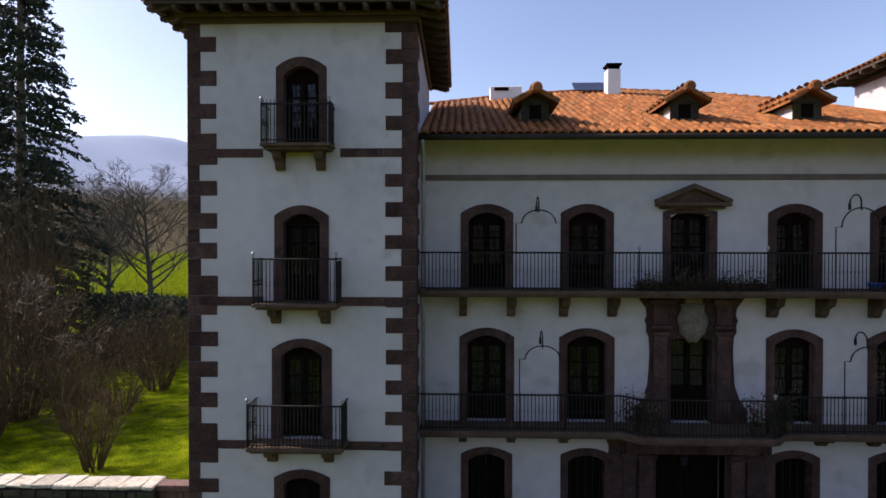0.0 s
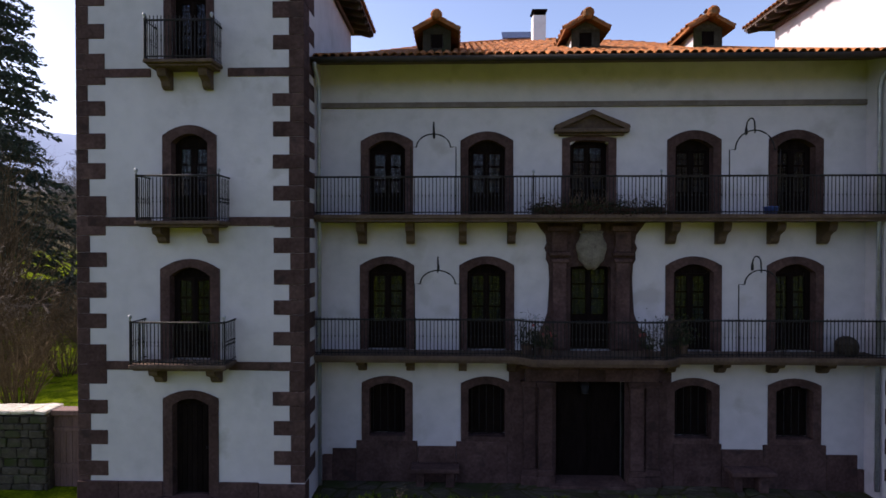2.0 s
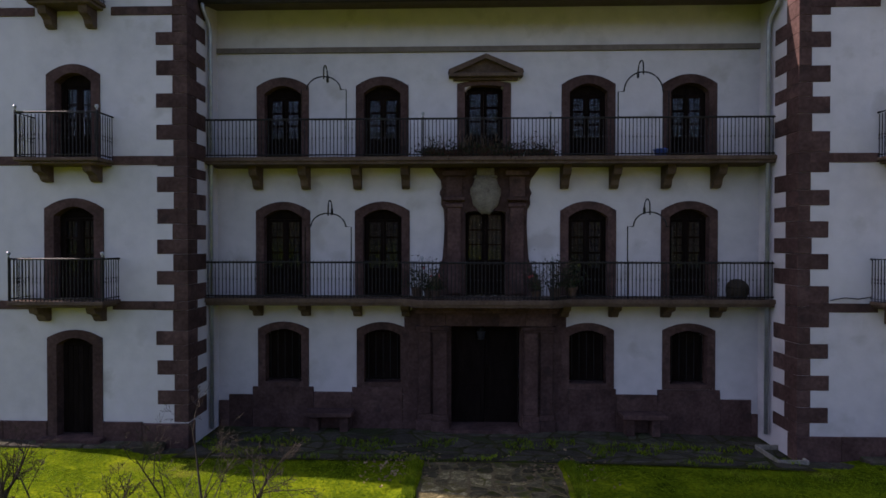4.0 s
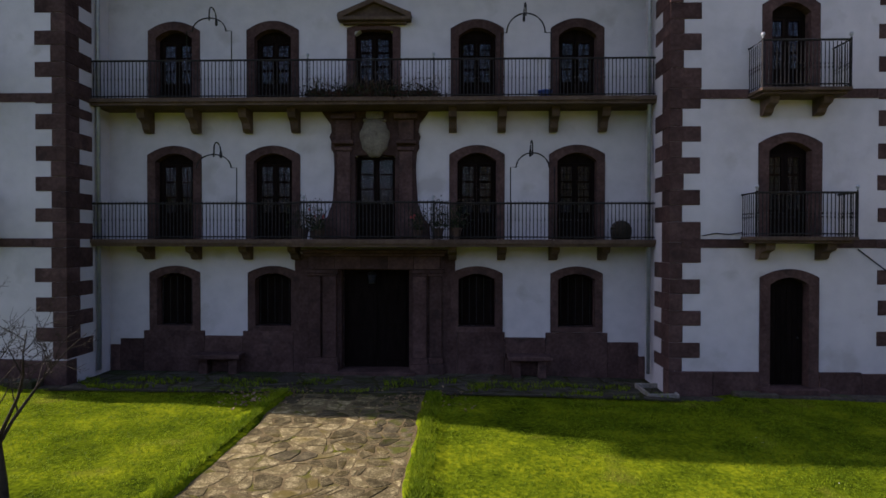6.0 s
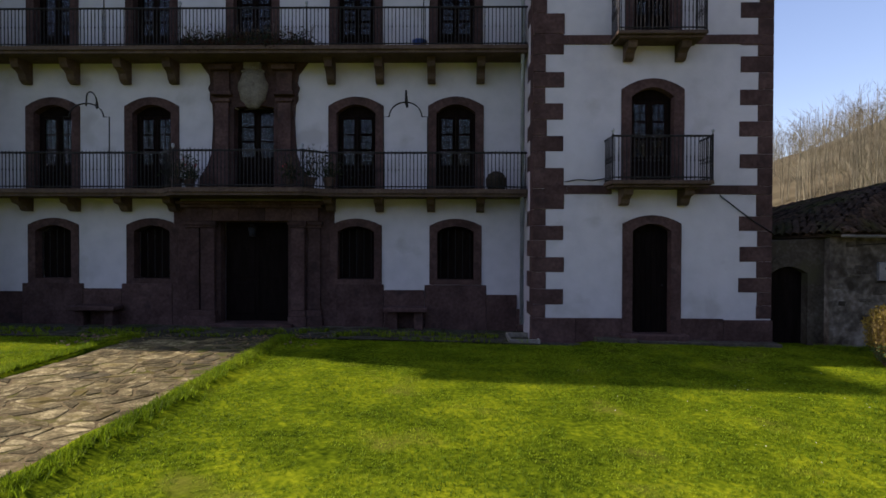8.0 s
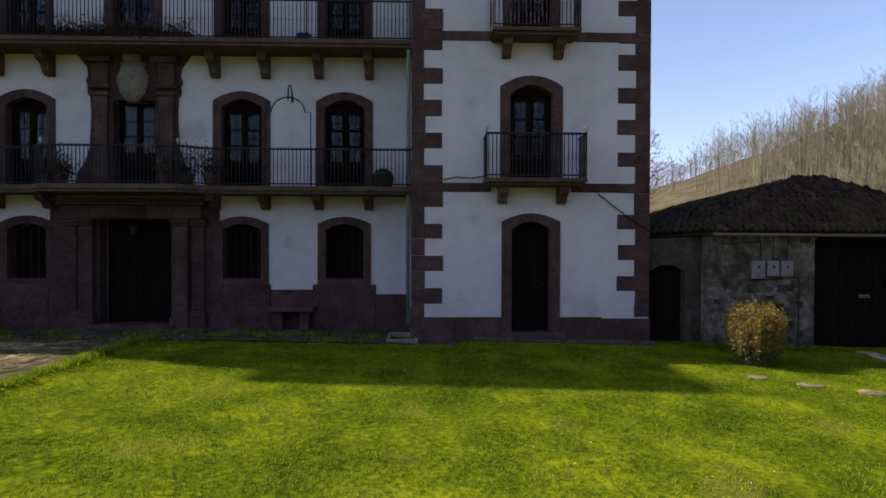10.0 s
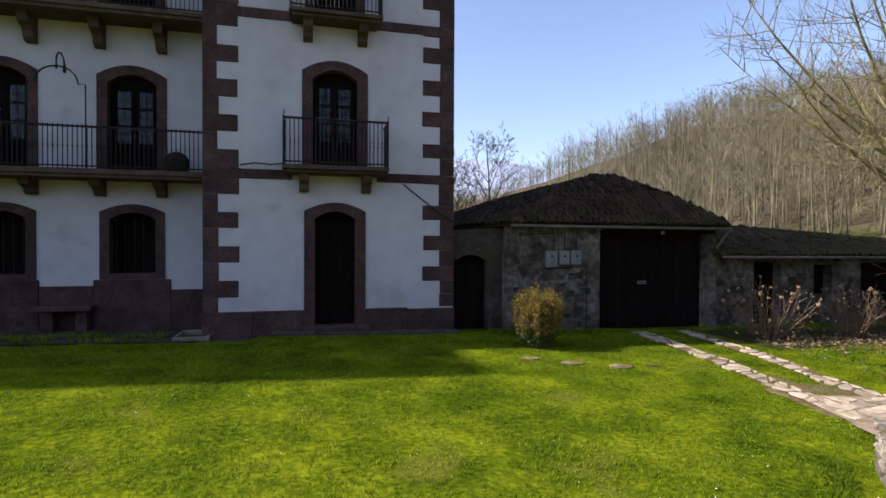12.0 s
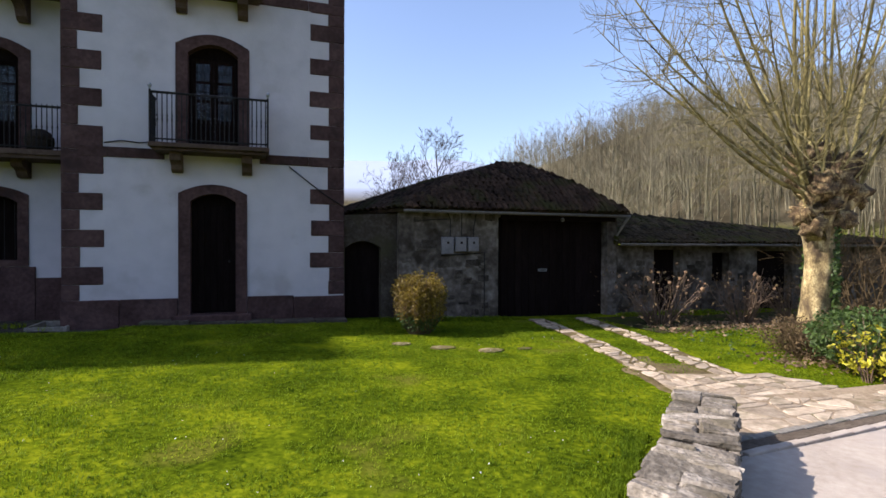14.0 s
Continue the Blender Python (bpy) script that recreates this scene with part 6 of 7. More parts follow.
def golden_shrub(at, r, h, rng):
    """A dense upright shrub: fine olive-gold shoots above, green leaves at the skirt."""
    sh = thing("golden_shrub", "dense upright olive-gold shrub before the barn wall", "shrub", at=at)
    o = Vector(at)
    V, F, gold, green = [], [], [], []
    for i in range(420):
        a, k = rng.uniform(0, 6.283), math.sqrt(rng.random())
        foot = o + Vector((math.cos(a), math.sin(a), 0)) * r * 0.42 * k
        top = 1 - 0.22 * k ** 4 + 0.10 * noise.noise((math.cos(a) * k * 2.5, math.sin(a) * k * 2.5, 4))
        tip = o + Vector((math.cos(a) * r * k * rng.uniform(0.85, 1.1), math.sin(a) * r * k * rng.uniform(0.85, 1.1), h * top * rng.uniform(0.82, 1.05)))
        mid = foot.lerp(tip, 0.5) + Vector((math.cos(a), math.sin(a), 0)) * r * 0.22 * k
        tube(V, F, [tuple(foot), tuple(mid), tuple(tip)], [0.005, 0.003, 0.0012], 3)
        for j in range(46):
            u = rng.uniform(0.12, 1.03)
            q = (foot.lerp(mid, 2 * u) if u < 0.5 else mid.lerp(tip, 2 * u - 1)) + sway(rng, 0.035)
            (gold if u > 0.42 + 0.12 * noise.noise((a, 0, 0)) or rng.random() < 0.15 else green).append(q)
    part("stem_mass", raw("stem_mass", V, F, TWIG), TWIG, sh)
    part("foliage", leaf_cloud(gold, 0.05, rng, OLIVELEAF, aspect=0.5), OLIVELEAF, sh, "fine olive-gold leaves")
    part("foliage", leaf_cloud(green, 0.05, rng, LEAF), LEAF, sh, "dull green leaves at the skirt")


golden_shrub((19.38, 10.35, gz(19.38, 10.35)), 0.52, 1.10, rng)
shrub("low_shrub", "yellow-green variegated shrub by the drive", (24.25, 5.35, 0.08), 0.58, 0.85, rng, YELLOWLEAF, 480, 0.08, 10)
shrub("low_shrub", "dark green shrub at the edge of the drive", (24.6, 5.7, 0.08), 0.8, 1.0, rng, LEAF, 3400, 0.08, 10)
shrub("bare_shrub", "tangled brown leafless shrub at the tree's foot", (24.9, 6.75, 0.08), 0.95, 0.72, rng, DEADLEAF, 1500, 0.05, 64, twig=THICKET, bare=True)
shrub("bare_shrub", "tangled brown leafless shrub beside the tree", (26.7, 7.0, 0.08), 1.0, 0.95, rng, DEADLEAF, 900, 0.06, 50, twig=THICKET, bare=True)
shrub("bare_shrub", "large tangle of grey bare stems beyond the tree", (29.2, 8.6, 0.08), 2.0, 2.6, rng, DEADLEAF, 0, 0.06, 40, twig=THICKET, bare=True)


def hydrangea(at, r, h, heads, rng):
    hy = thing("hydrangea", "leafless hydrangea with dried brown flower heads", "shrub", "hydrangeas by the shed", at=at)
    o = Vector(at)
    V, F = [], []
    tips = []
    for i in range(46):
        a = rng.uniform(0, 6.283)
        out = rng.uniform(0.15, 1.25) * r / h
        d = Vector((math.cos(a) * out, math.sin(a) * out, 1)).normalized()
        ln = h * rng.uniform(0.65, 1.1)
        pts = [o + Vector((math.cos(a) * 0.14, math.sin(a) * 0.14, -0.05))]
        for k in range(5):
            d = (d + sway(rng, 0.17) + Vector((0, 0, 0.05))).normalized()
            pts.append(pts[-1] + d * ln / 5)
        tube(V, F, [tuple(p) for p in pts], [0.011, 0.010, 0.008, 0.006, 0.005, 0.004], 4)
        tips.append(pts[-1])
        for k in range(3):
            q = pts[rng.randrange(1, 5)]
            e = q + (d + sway(rng, 0.9)).normalized() * rng.uniform(0.15, 0.4)
            tube(V, F, [tuple(q), tuple(q.lerp(e, 0.5) + sway(rng, 0.03)), tuple(e)], [0.006, 0.005, 0.003], 3)
    part("stem_mass", raw("stem_mass", V, F, TWIG), TWIG, hy)
    for p in tips[:heads]:
        bm = bmesh.new()
        bmesh.ops.create_icosphere(bm, subdivisions=2, radius=rng.uniform(0.022, 0.044))
        for v in bm.verts:
            v.co = v.co * (1 + 0.7 * noise.noise(v.co * 40 + p)) + p
        part("flower_head", bm, DRYFLOWER, hy, "dried brown flower head")
    pts = [o + Vector((rng.gauss(0, r * 0.5), rng.gauss(0, r * 0.5), rng.uniform(0.1, h * 0.9))) for i in range(420)]
    part("foliage", leaf_cloud(pts, 0.07, rng, DEADLEAF), DEADLEAF, hy, "withered leaves")


rng_bed = random.Random(77)
V, F = [], []
for i in range(19):
    for k in range(7):
        x = 24.2 + 5.6 * i / 18
        y = 9.35 + 0.4 * noise.noise((x * 0.9, 0, 2)) + (11.75 - 0.12 * (x - 24) - 9.35) * k / 6
        V.append((x, y, gz(x, y) + 0.022))
for i in range(18):
    for k in range(6):
        F.append((i * 7 + k, (i + 1) * 7 + k, (i + 1) * 7 + k + 1, i * 7 + k + 1))
tagged(new("flower_bed", raw("flower_bed", V, F, APRONSOIL, True)), "dark earth bed strewn with leaves before the shed", "flower bed", kind="structure")
pts = []
for i in range(700):
    x = rng_bed.uniform(24.4, 29.5)
    y = rng_bed.gauss(9.75, 0.35)
    pts.append(Vector((x, y, gz(x, y) + rng_bed.uniform(0.03, 0.06))))
tagged(new("leaf_litter", leaf_cloud(pts, 0.09, rng_bed, DRYLEAF, "leaf_litter", 0.85)), "dry pale brown leaves along the flower bed", "leaves", kind="stuff")
hydrangea((25.05, 10.4, 0.08), 1.15, 1.4, 24, rng)
hydrangea((27.2, 10.1, 0.08), 1.1, 1.3, 14, rng)
hydrangea((28.7, 10.0, 0.08), 0.9, 1.2, 9, rng)


def young_tree(at, h, rng, label):
    t = thing("young_tree", label, "tree", "leafless young trees on the lawn", at=at)
    o = Vector(at)
    V, F = [], []
    fork = o + Vector((-0.10, 0.02, h * 0.30))
    for i in range(5):
        a = i * 1.257 + rng.uniform(-0.4, 0.4)
        d = Vector((math.cos(a) * 0.62, math.sin(a) * 0.4, 1)).normalized()
        branch(V, F, fork - Vector((0, 0, 0.08 * i)), d, h * rng.uniform(0.55, 0.8), 0.026, rng, 3, 7, 0.13, 0.03, 5, 0.5, 0.002)
    part("branchwork", raw("branchwork", V, F, DARKBARK), DARKBARK, t, "thin bare branches")
    V, F = [], []
    tube(V, F, [tuple(o + Vector((0, 0, -0.1))), tuple(o + Vector((-0.02, 0, h * 0.12))), tuple(fork), tuple(fork + Vector((0.02, 0, 0.1)))], [0.065, 0.05, 0.042, 0.02], 8)
    part("trunk", raw("trunk", V, F, DARKBARK, True), DARKBARK, t)


young_tree((2.5, 6.6, 0.46), 2.6, rng, "slender leafless young tree on the lawn")
young_tree((0.95, 6.3, 0.48), 2.2, rng, "slender leafless young tree beside the path lawn")
young_tree((-2.0, 8.6, 0.5), 1.7, rng, "small leafless bush before the tower door")

# ---- beyond the garden wall ----
rng = random.Random(3)
fir = thing("fir_tree", "tall dark fir standing beyond the garden wall", "tree", at=(-36.5, 44, gz(-36.5, 44)))
fo = Vector((-36.5, 44, gz(-36.5, 44)))
V, F = [], []
tube(V, F, [tuple(fo + Vector((0, 0, z))) for z in (-0.3, 12, 26, 39)], [0.55, 0.42, 0.25, 0.05], 10)
part("trunk", raw("trunk", V, F, BARK, True), BARK, fir)
V, F = [], []
for i in range(760):
    z = 1.5 + 37.3 * (i / 760) ** 0.92 + rng.uniform(-0.6, 0.6)
    a = rng.uniform(0, 6.283)
    ln = (39.5 - z) * 0.185 * rng.uniform(0.55, 1.15) + 0.5
    d = Vector((math.cos(a), math.sin(a), 0))
    droop = rng.uniform(0.15, 0.5)
    for k in range(int(16 + ln * 13)):
        u = rng.uniform(0.1, 1) ** 0.8
        p = fo + Vector((0, 0, z)) + d * ln * u + Vector((0, 0, -droop * ln * u * u + 0.12 * ln * u)) + sway(rng, 0.12)
        s = Vector((-d.y, d.x, 0)) * rng.choice((-1, 1))
        e = (s * rng.uniform(0.1, 0.8) + d * rng.uniform(0.2, 0.8) + Vector((0, 0, rng.uniform(-0.9, 0.1)))) * rng.uniform(0.35, 0.95) * (0.4 + 0.06 * ln)
        w = Vector((0, 0, 0.07)) + d * 0.05 + sway(rng, 0.05)
        b0 = len(V)
        V += [tuple(p - w), tuple(p + e * 0.6 - w), tuple(p + e), tuple(p + e * 0.5 + w)]
        F += [(b0, b0 + 1, b0 + 2), (b0, b0 + 2, b0 + 3)]
part("crown", raw("crown", V, F, NEEDLE), NEEDLE, fir, "drooping dark needle boughs")

big = bare_tree("bare_tree", "broad rounded leafless tree beyond the meadow", 21, rng, 0.10, 26, 0.8, 0.30, 4, 6, mat=GREYBARK, lift=0.07, twig=0.013)
dark = bare_tree("bare_tree", "leafless tree with dark branches behind the barn", 22, rng, 0.14, 14, 0.62, 0.34, 4, 5, mat=DARKBARK, group="trees behind the barn")
spots = [(-44, 75.8, 0, 1.0), (-50.5, 76, 80, 0.9), (-62, 88, 150, 0.8), (-70, 84, 220, 0.75), (36.5, 62, 20, 0.62), (31.5, 62, 60, 0.55), (33.5, 66, 190, 0.5)]
for i, (x, y, rz, s) in enumerate(spots):
    wide = 1.4 if i < 4 else 1.0
    m = pose(x, y, gz(x, y), 0, 0, rz) @ Matrix.Diagonal((s * wide, s * wide, s, 1))
    if i in (0, 4):
        (dark if i else big).matrix_basis = m
    else:
        o = copy_thing(dark if i > 4 else big, pose(x, y, gz(x, y), 0, 0, rz))
        o.scale = (s * wide, s * wide, s)

for x, y, r, h in ((-20, 24, 3.4, 7.5), (-25, 21, 3.2, 7.0), (-17, 30, 3.0, 5.0), (-18.5, 20.5, 2.2, 4.0), (-16.5, 22.5, 2.0, 3.6), (-21, 21, 2.4, 4.6), (-19, 26.5, 2.6, 4.5), (-24, 24, 2.6, 6.0), (-27, 30, 4.0, 9.0), (-22.5, 17.5, 2.2, 4.6), (-15, 36, 3.0, 4.0), (-30, 37, 4.5, 13), (-33, 33, 4.0, 12), (-37, 30, 4.0, 12), (-29, 25, 3.5, 10), (-16, 25, 2.6, 3.0), (-19, 33, 3.2, 3.2), (-23, 36, 3.2, 3.4), (-13, 30, 2.6, 2.6), (-26, 26.5, 3.0, 3.6), (-21.5, 28, 3, 3), (-12.5, 36, 3, 2.6)):
    shrub("tall_shrub", "tall thicket of brown leafless stems in the garden", (x, y, gz(x, y)), r, h, rng, DEADLEAF, 800, 0.11, 34, twig=THICKET, bare=True)
shrub("tall_shrub", "fountain of thin bare brown stems behind the garden wall", (-12.7, 18.3, gz(-12.7, 18.3)), 1.7, 3.5, rng, DEADLEAF, 0, 0.1, 26, twig=THICKET, bare=True)
old = bare_tree("fruit_tree", "old leafless tree with pale spreading limbs in the garden", 7.5, rng, 0.16, 12, 1.3, 0.16, 4, 5, mat=BARK, lift=0.03, group="")
old.matrix_basis = pose(-21.0, 24.8, gz(-21, 24.8), 0, 0, 30)
hd = thing("hedge", "dark clipped hedge across the end of the garden", "hedge", at=(-36, 61, gz(-36, 61)))
pts = [Vector((rng.uniform(-66, -12), 61 + rng.gauss(0, 0.6), 0)) for i in range(9000)]
for q in pts:
    q.z = gz(q.x, q.y) + 2.3 * math.sqrt(rng.random()) * (1 + 0.15 * noise.noise((q.x * 0.4, 0, 0)))
part("foliage", leaf_cloud(pts, 0.5, rng, NEEDLE), NEEDLE, hd)
for x, y, r, h in ((-12, 42, 4, 3.2), (-20, 44, 5, 4.0), (-29, 46, 5, 4.5), (-25, 40, 3.5, 3)):
    shrub("evergreen_bush", "dark evergreen bush at the end of the garden", (x, y, gz(x, y)), r, h, rng, NEEDLE, 3000, 0.4, 8)


# ---- woods on the hillside ----
def woods(name, count, rng, az0, az1, r0, r1, label, hmin=4.5, hmax=10):
    V, F = [], []
    for i in range(count):
        az, r = radians(rng.uniform(az0, az1)), math.sqrt(rng.uniform(r0 * r0, r1 * r1))
        if az0 > 0 and (r < 48 + max(0, 37 - math.degrees(az)) * 4 or r > 112 and rng.random() < 0.4 or r > 92 and az < 0.70 and rng.random() < 0.55):
            continue
        x, y = 14 + r * math.sin(az), r * math.cos(az)
        z, h = gz(x, y) - 0.2, rng.uniform(hmin, hmax) * (1.25 - 0.75 * smooth01(75, 130, r) if az0 > 0 else 1)
        o = Vector((x, y, z))
        lean = sway(rng, 0.07)
        lean.z = 1
        tip = o + lean * h
        rr = rng.uniform(0.03, 0.08) * (1.2 - 0.5 * smooth01(75, 130, r))
        tube(V, F, [tuple(o), tuple(o.lerp(tip, 0.5) + sway(rng, 0.2)), tuple(tip)], [rr, rr * 0.7, 0.012], 4)
        for j in range(12):
            u = rng.uniform(0.22, 0.97)
            p = o.lerp(tip, u)
            a = rng.uniform(0, 6.283)
            d = Vector((math.cos(a) * 0.8, math.sin(a) * 0.8, 1.0)).normalized()
            ln = h * 0.40 * (1.2 - u) * rng.uniform(0.7, 1.3) + 0.4
            q = p + d * ln
            tube(V, F, [tuple(p), tuple(q)], [rr * 0.3 * (1.1 - u), 0.008], 3)
            for s in range(6):
                b = p.lerp(q, rng.uniform(0.25, 0.95))
                e = b + (d + sway(rng, 0.6)).normalized() * ln * rng.uniform(0.3, 0.6)
                k = len(V)
                w = sway(rng, 0.016)
                V += [tuple(b - w), tuple(b + w), tuple(e)]
                F.append((k, k + 1, k + 2))
    ob = new(name, raw(name, V, F, WOODS, True))
    return tagged(ob, label, "woods", kind="stuff")


woods("woodland", 5600, random.Random(6), 19, 80, 48, 180, "leafless winter woods covering the hillside", 4.5, 9.5)
woods("hedgerow", 160, random.Random(7), -64, -20, 95, 170, "line of bare trees across the far meadow", 7, 14)


# ---- grass ----
def on_lawn(x, y):
    if 4.5 < x < 7.42 and y < 12.3:
        return False
    if y > 11.95 + 0.3 * noise.noise((x * 1.5, 0, 0)) and not (18.3 < x < 22 or x > 24):
        return False
    if XL - 0.1 < x < XR + 0.1 and y > 11.62 + 0.22 * noise.noise((x * 0.9, 3, 1)):
        return False
    if y > 12.15 - 0.03 * (x - 19) and x > 18:
        return False
    if x > 20.3 + 0.4 * (y - 3.4) and y < 6.4 - 0.05 * (x - 21):
        return x > 23.3 + 0.1 * noise.noise((0, y * 2, 1)) and y > 4.9 + 0.1 * (x - 24)
    if 24.3 < x < 29.8 and y > 9.55 + 0.4 * noise.noise((x * 0.9, 0, 2)):
        return False
    for al in strips:
        a, b = al(0, max(0, min(1, (y - 5.4) / 6.1))), al(1, max(0, min(1, (y - 5.4) / 6.1)))
        if 5.4 < y < 11.6 and a[0] + 0.05 + 0.15 * noise.noise((x * 2, y * 3, 0)) < x < b[0] - 0.05 + 0.15 * noise.noise((x * 2, y * 3, 5)):
            return False
    if 5.5 < y < 8.6:
        bald = 0.42 - 0.36 * (y - 5.5) + 0.55 * noise.noise((x * 1.9, y * 1.9, 11)) + 0.3 * noise.noise((x * 6, y * 6, 2))
        if strips[0](-0.7, (y - 5.4) / 6.4)[0] < x < strips[1](1.4, (y - 6.0) / 5.8)[0] and bald > 0:
            return False
    for a, b in zip(LANE, LANE[1:]):
        ax, ay = b[0] - a[0], b[1] - a[1]
        t = max(0, min(1, ((x - a[0]) * ax + (y - a[1]) * ay) / (ax * ax + ay * ay)))
        px, py = x - a[0] - ax * t, y - a[1] - ay * t
        if math.hypot(px, py) < 0.26 or (px * ay - py * ax) > 0.0 and a[0] < x < b[0] + 2 and y < b[1]:
            return False
    return True


def grass(name, n, x0, x1, y0, y1, hmin, hmax, rng, label):
    V, F = [], []
    for i in range(n):
        x = rng.uniform(x0, x1)
        y = y0 + (y1 - y0) * rng.random()
        if not on_lawn(x, y):
            continue
        z = gz(x, y)
        thick = 0.8 + 0.5 * noise.noise((x * 0.5, y * 0.5, 7)) + 0.7 * noise.noise((x * 2.2, y * 2.2, 3))
        if thick < 0.42:
            continue
        for b in range(3):
            bx, by = x + rng.uniform(-0.03, 0.03), y + rng.uniform(-0.03, 0.03)
            a, h, w = rng.uniform(0, 6.283), rng.uniform(hmin, hmax) * thick, rng.uniform(0.0028, 0.006)
            out = rng.uniform(0.008, 0.03)
            lx, ly = math.cos(a) * out, math.sin(a) * out
            c, s, roll = math.cos(a + 1.57) * w, math.sin(a + 1.57) * w, rng.uniform(-0.5, 0.5) * w
            k = len(V)
            V += [(bx - c, by - s, z + 0.004 - roll), (bx + c, by + s, z + 0.004 + roll), (bx + lx, by + ly, z + h)]
            F.append((k, k + 1, k + 2))
    ob = new(name, raw(name, V, F, GRASS))
    return tagged(ob, label, "grass", kind="stuff")


grass("lawn_grass", 330000, -9, 30, -3, 12.3, 0.014, 0.044, random.Random(2), "short uneven bright green lawn grass")


def edge_grass(name, rng, label):
    """Longer tufts along the path, the wall and the house."""
    V, F = [], []
    for i in range(12500):
        k = i % 4 if i < 9000 else 4
        if k == 0:
            x, y = 4.46 - abs(rng.gauss(0, 0.12)), rng.uniform(0, 11.6)
        elif k == 1:
            x, y = 7.46 + abs(rng.gauss(0, 0.14)), rng.uniform(0, 11.6)
        elif k == 2:
            j = rng.randrange(1, len(LANE) - 1)
            u = rng.random()
            x = LANE[j][0] + (LANE[j + 1][0] - LANE[j][0]) * u - 0.34 - abs(rng.gauss(0, 0.08))
            y = LANE[j][1] + (LANE[j + 1][1] - LANE[j][1]) * u + 0.28 + abs(rng.gauss(0, 0.06))
        elif k == 4:
            x, y = rng.uniform(XL + 0.1, XR - 0.1), rng.uniform(11.6, 13.2)
            if noise.noise((x * 1.1, y * 1.6, 2)) < 0.12:
                continue
        else:
            x, y = rng.uniform(19, 28), 0
            y = 12.1 - 0.03 * (x - 19) - abs(rng.gauss(0, 0.12))
            if 22.0 < x < 25:
                continue
        z = gz(x, y) + (0.05 if k < 2 else 0.035 if k == 4 else 0)
        for b in range(6):
            a, h, w = rng.uniform(0, 6.283), rng.uniform(0.05, 0.12) * (0.5 if k == 2 else 1), rng.uniform(0.004, 0.008)
            c, s = math.cos(a + 1.57) * w, math.sin(a + 1.57) * w
            q = len(V)
            lx, ly = math.cos(a) * h * rng.uniform(0.2, 0.9), math.sin(a) * h * rng.uniform(0.2, 0.9)
            V += [(x - c, y - s, z), (x + c, y + s, z), (x + lx, y + ly, z + h)]
            F.append((q, q + 1, q + 2))
    tagged(new(name, raw(name, V, F, GRASS)), label, "grass", kind="stuff")


def turf_bank(x, side, rng):
    """The lawn's raised, ragged edge beside the sunken path."""
    V, F = [], []
    n, prof = 60, ((0.0, 0.0), (0.03, 0.07), (0.12, 0.085), (0.3, 0.06), (0.6, 0.0))
    for i in range(n + 1):
        y = -3 + 14.6 * i / n
        wob = 0.10 * noise.noise((y * 1.3, x, 0)) + 0.04 * noise.noise((y * 4, x, 5))
        k = 1 + 0.6 * noise.noise((y * 0.9, x, 9))
        for dx, dz in prof:
            px = x + side * (dx + wob)
            V.append((px, y, gz(px, y) - 0.01 + dz * k))
    m = len(prof)
    for i in range(n):
        for j in range(m - 1):
            F.append((i * m + j, i * m + j + 1, (i + 1) * m + j + 1, (i + 1) * m + j))
    tagged(new("turf_edge", raw("turf_edge", V, F, GROUND, True)), "ragged raised turf edge along the sunken path", "turf", "path edges", kind="structure")


turf_bank(4.56, -1, random.Random(1))
turf_bank(7.36, 1, random.Random(2))
edge_grass("edge_grass", random.Random(12), "longer grass tufts along path and wall")

rng = random.Random(14)
pts = []
for i in range(900):
    k = i % 3
    if k == 0:
        x, y = rng.gauss(26.6, 1.0), rng.gauss(9.2, 0.5)
    elif k == 1:
        x, y = rng.gauss(24.6, 0.4), rng.gauss(6.3, 0.4)
    else:
        x, y = rng.choice((4.1, 4.1, 7.6)) + rng.gauss(0, 0.5), rng.gauss(11.3, 0.5)
    pts.append(Vector((x, y, gz(x, y) + rng.uniform(0.03, 0.08))))
tagged(new("fallen_leaves", leaf_cloud(pts, 0.08, rng, DRYLEAF, "fallen_leaves", 0.8)), "scattered dry brown fallen leaves", "leaves", kind="stuff")
pts = []
for i in range(500):
    x = rng.uniform(23.8, 29)
    y = rng.gauss(7.9, 0.9)
    if y < 5.6 + 0.02 * x:
        continue
    pts.append(Vector((x, y, gz(x, y) + rng.uniform(0.02, 0.13))))
tagged(new("ground_cover", leaf_cloud(pts, 0.055, rng, LEAF, "ground_cover", 0.4, 0.9)), "low green leafy ground cover under the tree", "plants", kind="stuff")

V, F = [], []
for i in range(200):
    x, y = rng.uniform(13, 23), rng.uniform(2.5, 9.5)
    if not on_lawn(x, y) or noise.noise((x * 0.5, y * 0.5, 4)) < -0.05:
        continue
    z, r = gz(x, y) + rng.uniform(0.025, 0.035), rng.uniform(0.004, 0.008)
    k = len(V)
    V += [(x + r * math.cos(a * 1.047), y + r * math.sin(a * 1.047), z + 0.003 * (a % 2)) for a in range(6)]
    F.append(tuple(range(k, k + 6)))
tagged(new("daisies", raw("daisies", V, F, WHITEPAINT)), "tiny white daisies scattered over the lawn", "flowers", kind="stuff")


# ---- fittings of the house front ----
def tube_part(name, pts, r, mat, parent, label="", n=6):
    V, F = rod(pts, r, n)
    return part(name, raw(name, V, F, mat, True), mat, parent, label)


